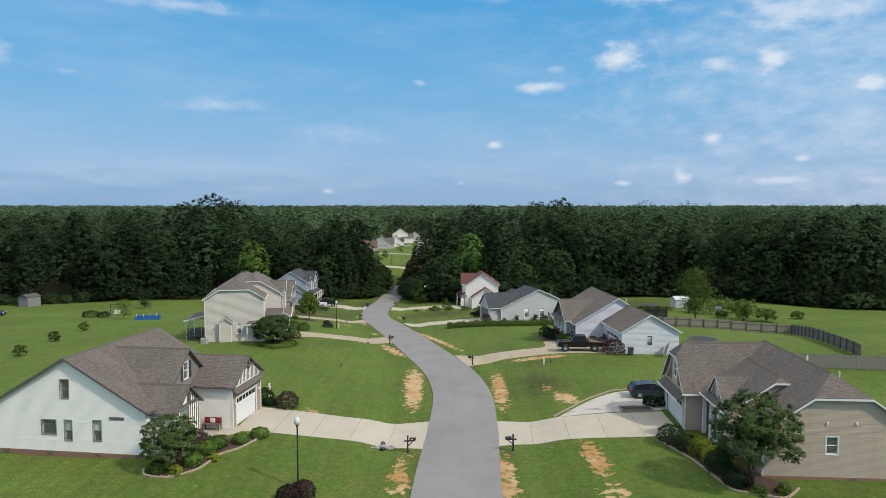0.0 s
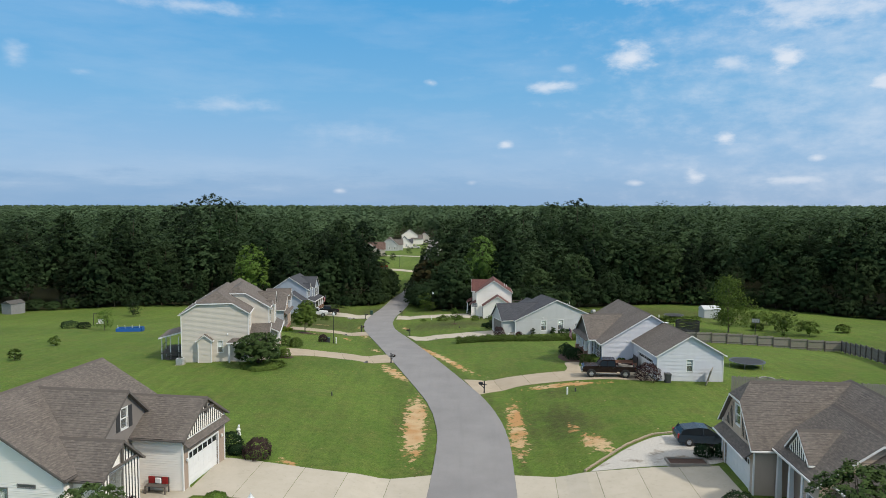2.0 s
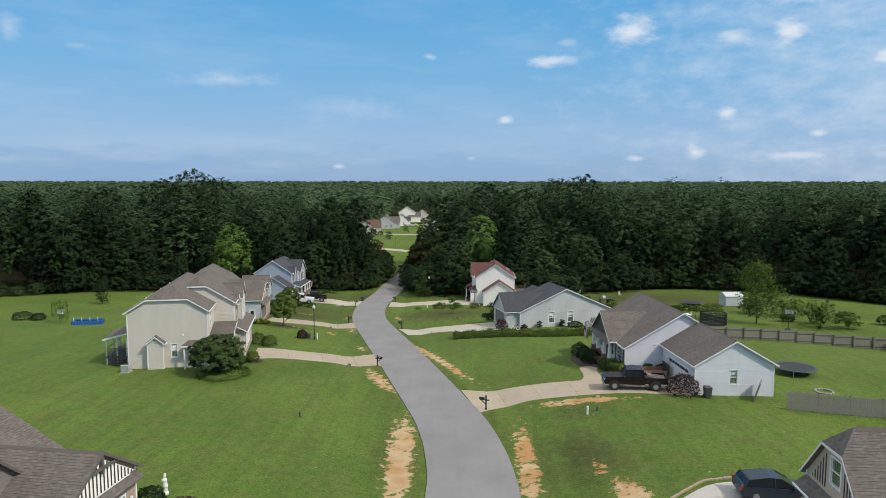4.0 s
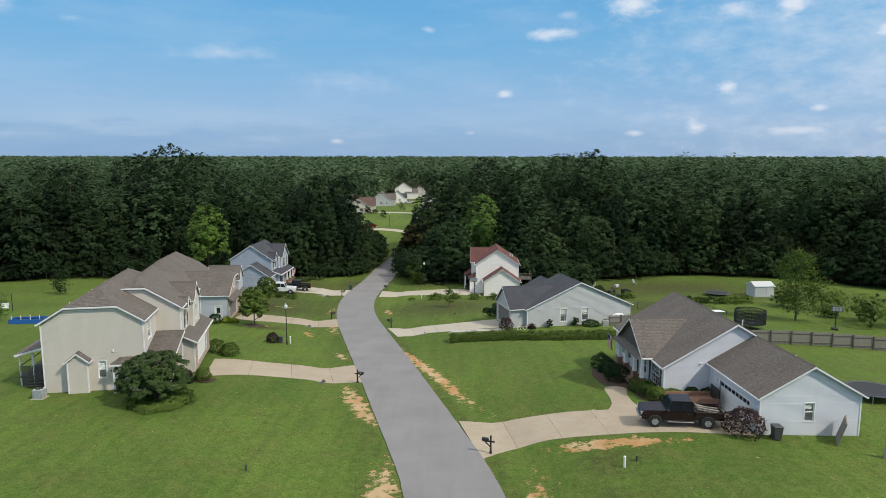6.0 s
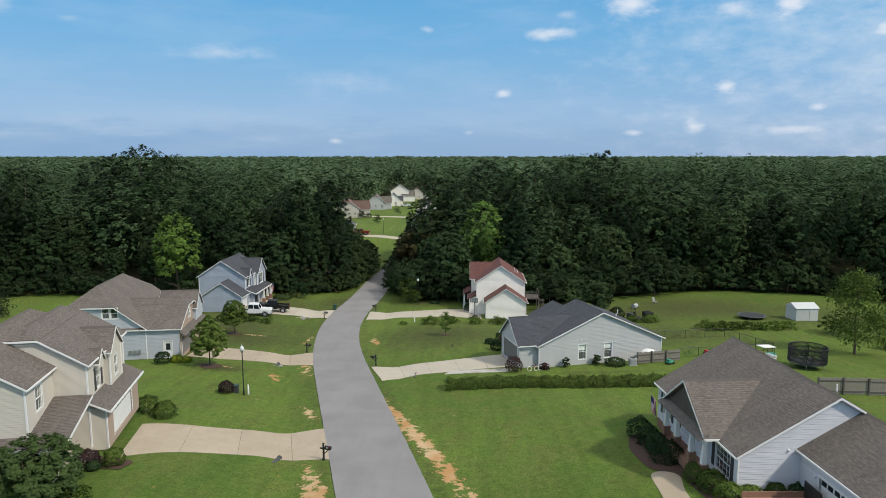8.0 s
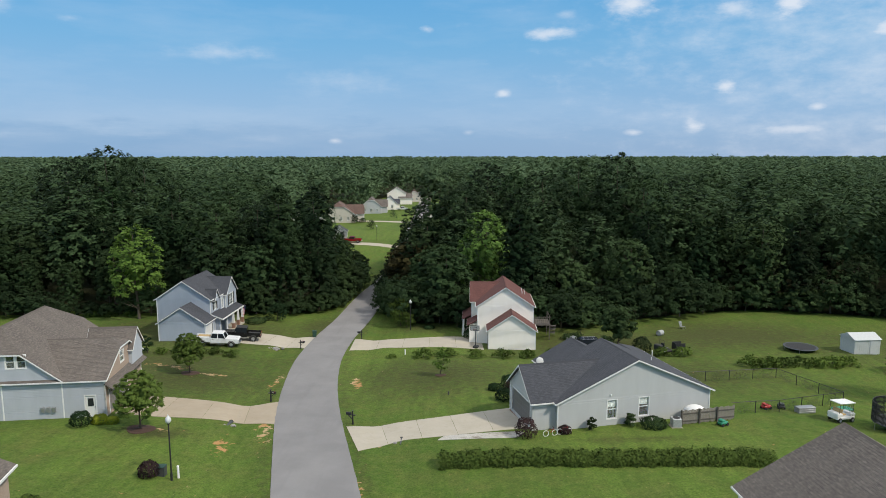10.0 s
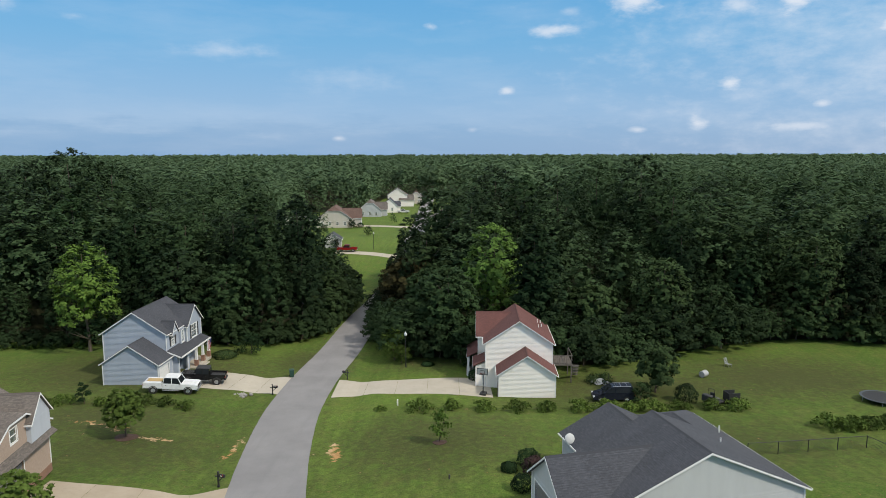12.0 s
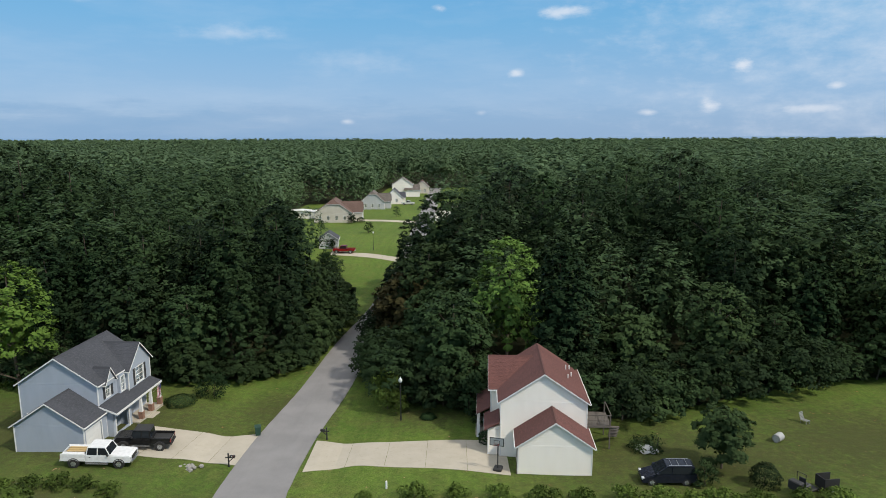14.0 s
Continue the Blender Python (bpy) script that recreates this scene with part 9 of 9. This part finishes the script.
# ---- gravel pad and paths ----
def pad(pts, mat, name, label, lift=0.03):
    n = len(pts)
    p = resample(pts + [pts[0]], 41)[:-1]
    bm = bmesh.new()
    cx, cy = p[:, 0].mean(), p[:, 1].mean()
    rings = []
    for f in (1.0, 0.66, 0.33):
        rings.append([bm.verts.new((cx + (x - cx) * f, cy + (y - cy) * f, gz(cx + (x - cx) * f, cy + (y - cy) * f) + lift)) for x, y in p])
    low = [bm.verts.new((x, y, gz(x, y) - 0.2)) for x, y in p]
    c = bm.verts.new((cx, cy, gz(cx, cy) + lift))
    k = len(p)
    for i in range(k):
        j = (i + 1) % k
        bm.faces.new((rings[0][i], rings[0][j], rings[1][j], rings[1][i]))
        bm.faces.new((rings[1][i], rings[1][j], rings[2][j], rings[2][i]))
        bm.faces.new((rings[2][i], rings[2][j], c))
        bm.faces.new((low[i], low[j], rings[0][j], rings[0][i]))
    bmesh.ops.recalc_face_normals(bm, faces=bm.faces)
    me = bpy.data.meshes.new(name)
    bm.to_mesh(me)
    bm.free()
    me.materials.append(M[mat])
    return tagged(new(name, me), label, "paving", "", "structure")


pad([(10.8, 60.7), (12.6, 62.6), (14.8, 64.8), (17.6, 67.0), (20.5, 67.4), (23.5, 67.0), (23.0, 63.6), (20.6, 60.8), (15, 60.8)], "gravel", "gravel_pad", "patchy pale gravel parking pad", 0.035)
edging([(10.4, 60.9), (12.4, 62.9), (14.6, 65.2), (17.4, 67.4), (20.3, 67.9)], 40, "low brick edging along a gravel pad")
pad([(13.6, 91.6), (16.8, 91.4), (16.4, 93.6), (16.5, 96), (17.2, 98.8), (16.0, 99.6), (15.1, 99.1), (14.9, 95.5), (14.6, 93.4)], "tan_concrete", "footpath", "pale concrete footpath to a porch")
pad([(-20.0, 53.6), (-17.4, 52.6), (-16.6, 53.6), (-17.4, 55.0), (-20.2, 54.8)], "concrete", "footpath", "pale concrete footpath to a front door")
pad([(0.6, 127.6), (7.8, 127.2), (8.6, 128.8), (1.0, 128.6)], "gravel", "gravel_strip", "grey gravel strip along a drive", 0.03)


# ---- distant houses ----
def far_house(x, y, turn, label, siding, roof, w, d, he, hr, wing=None, clip=(0.3, 0.3)):
    h = House("house", x, y, gz(x, y), turn, label, siding, roof)
    win = dict(frame_mat="vinyl", casing=0.1)
    holes = [(u, 0.9, u + 0.9, 2.3, "window", win) for u in np.arange(1.6, w - 2, 2.9)]
    h.body(0, w, 0, d, he, hr, "y", clip=clip, base=-0.3, found=0.1, holes={"s": holes})
    if wing:
        wx, wy0, wy1, whe, whr = wing
        h.body(w - 4, w + wx, wy0, wy1, whe, whr, "x", clip=(0, 0.2), base=-0.3, found=0.1, walls="sen", boards="b", holes={"e": ((0.8, 0.05, min(5.6, wy1 - wy0 - 0.8), 2.3, "garage", {}),)})


far_house(-51.0, 341, 6, "tan sided house with red-brown roof on a distant lawn", "cream_siding", "roof_redbrown", 13.5, 13, 3.2, 8.2, (3.4, 4, 11, 3.2, 7.0), (0.35, 0.3))
far_house(-37.0, 284.5, 8, "small grey garage with dark roof among distant trees", "grey_siding", "roof_dark", 5.0, 6.0, 2.5, 4.4, None, (0, 0))
far_house(-41.0, 384, 4, "grey sided house with brown roof in the distance", "grey_siding", "roof_brown", 10.0, 11, 3.0, 7.6, (2.5, 3, 9, 3.0, 6.4))
far_house(-32.9, 405, 4, "pale blue-white house in the distance", "white_siding", "roof_dark", 7.6, 10, 3.0, 6.8, (1.2, 2, 8, 2.8, 5.2), (0, 0))
far_house(-33.5, 440, 4, "white two-storey house in the distance", "white_siding", "roof_brown", 10.2, 11, 6.0, 9.6, (3.5, -1, 6, 3.4, 6.2), (0, 0))
far_house(-23.0, 458, 4, "cream house with red-brown roof in the distance", "cream_siding", "roof_redbrown", 7, 9, 3.4, 7.0, None, (0.2, 0))
far_house(-8.0, 345, 2, "white house half hidden behind trees", "white_siding", "roof_brown", 11, 10, 3.0, 6.2, None, (0, 0))
far_house(-66.0, 352, 4, "low white outbuilding in the distance", "white_siding", "vinyl", 14, 6, 2.6, 3.2, None, (0, 0))


bm = bmesh.new()
prev = None
for zz, w in ((-0.1, 0.2), (0.12, 0.2), (0.14, 0.13), (0.45, 0.10), (0.5, 0.16), (0.75, 0.13), (0.95, 0.17), (1.05, 0.07), (1.15, 0.10), (1.3, 0.07), (1.36, 0.01)):
    ringv = [bm.verts.new((math.cos(t) * w + 0.03 * math.sin(zz * 5), math.sin(t) * w, zz)) for t in (2 * math.pi * i / 10 for i in range(10))]
    if prev:
        for i in range(10):
            bm.faces.new((prev[i], prev[(i + 1) % 10], ringv[(i + 1) % 10], ringv[i]))
    prev = ringv
stat = bpy.data.meshes.new("garden_statue")
bm.to_mesh(stat)
bm.free()
stat.materials.append(M["vinyl"])
statue = new("garden_statue", stat)
statue.matrix_world = at(-17.1, 64.2)
tagged(statue, "small white garden statue beside a garage", "statue")
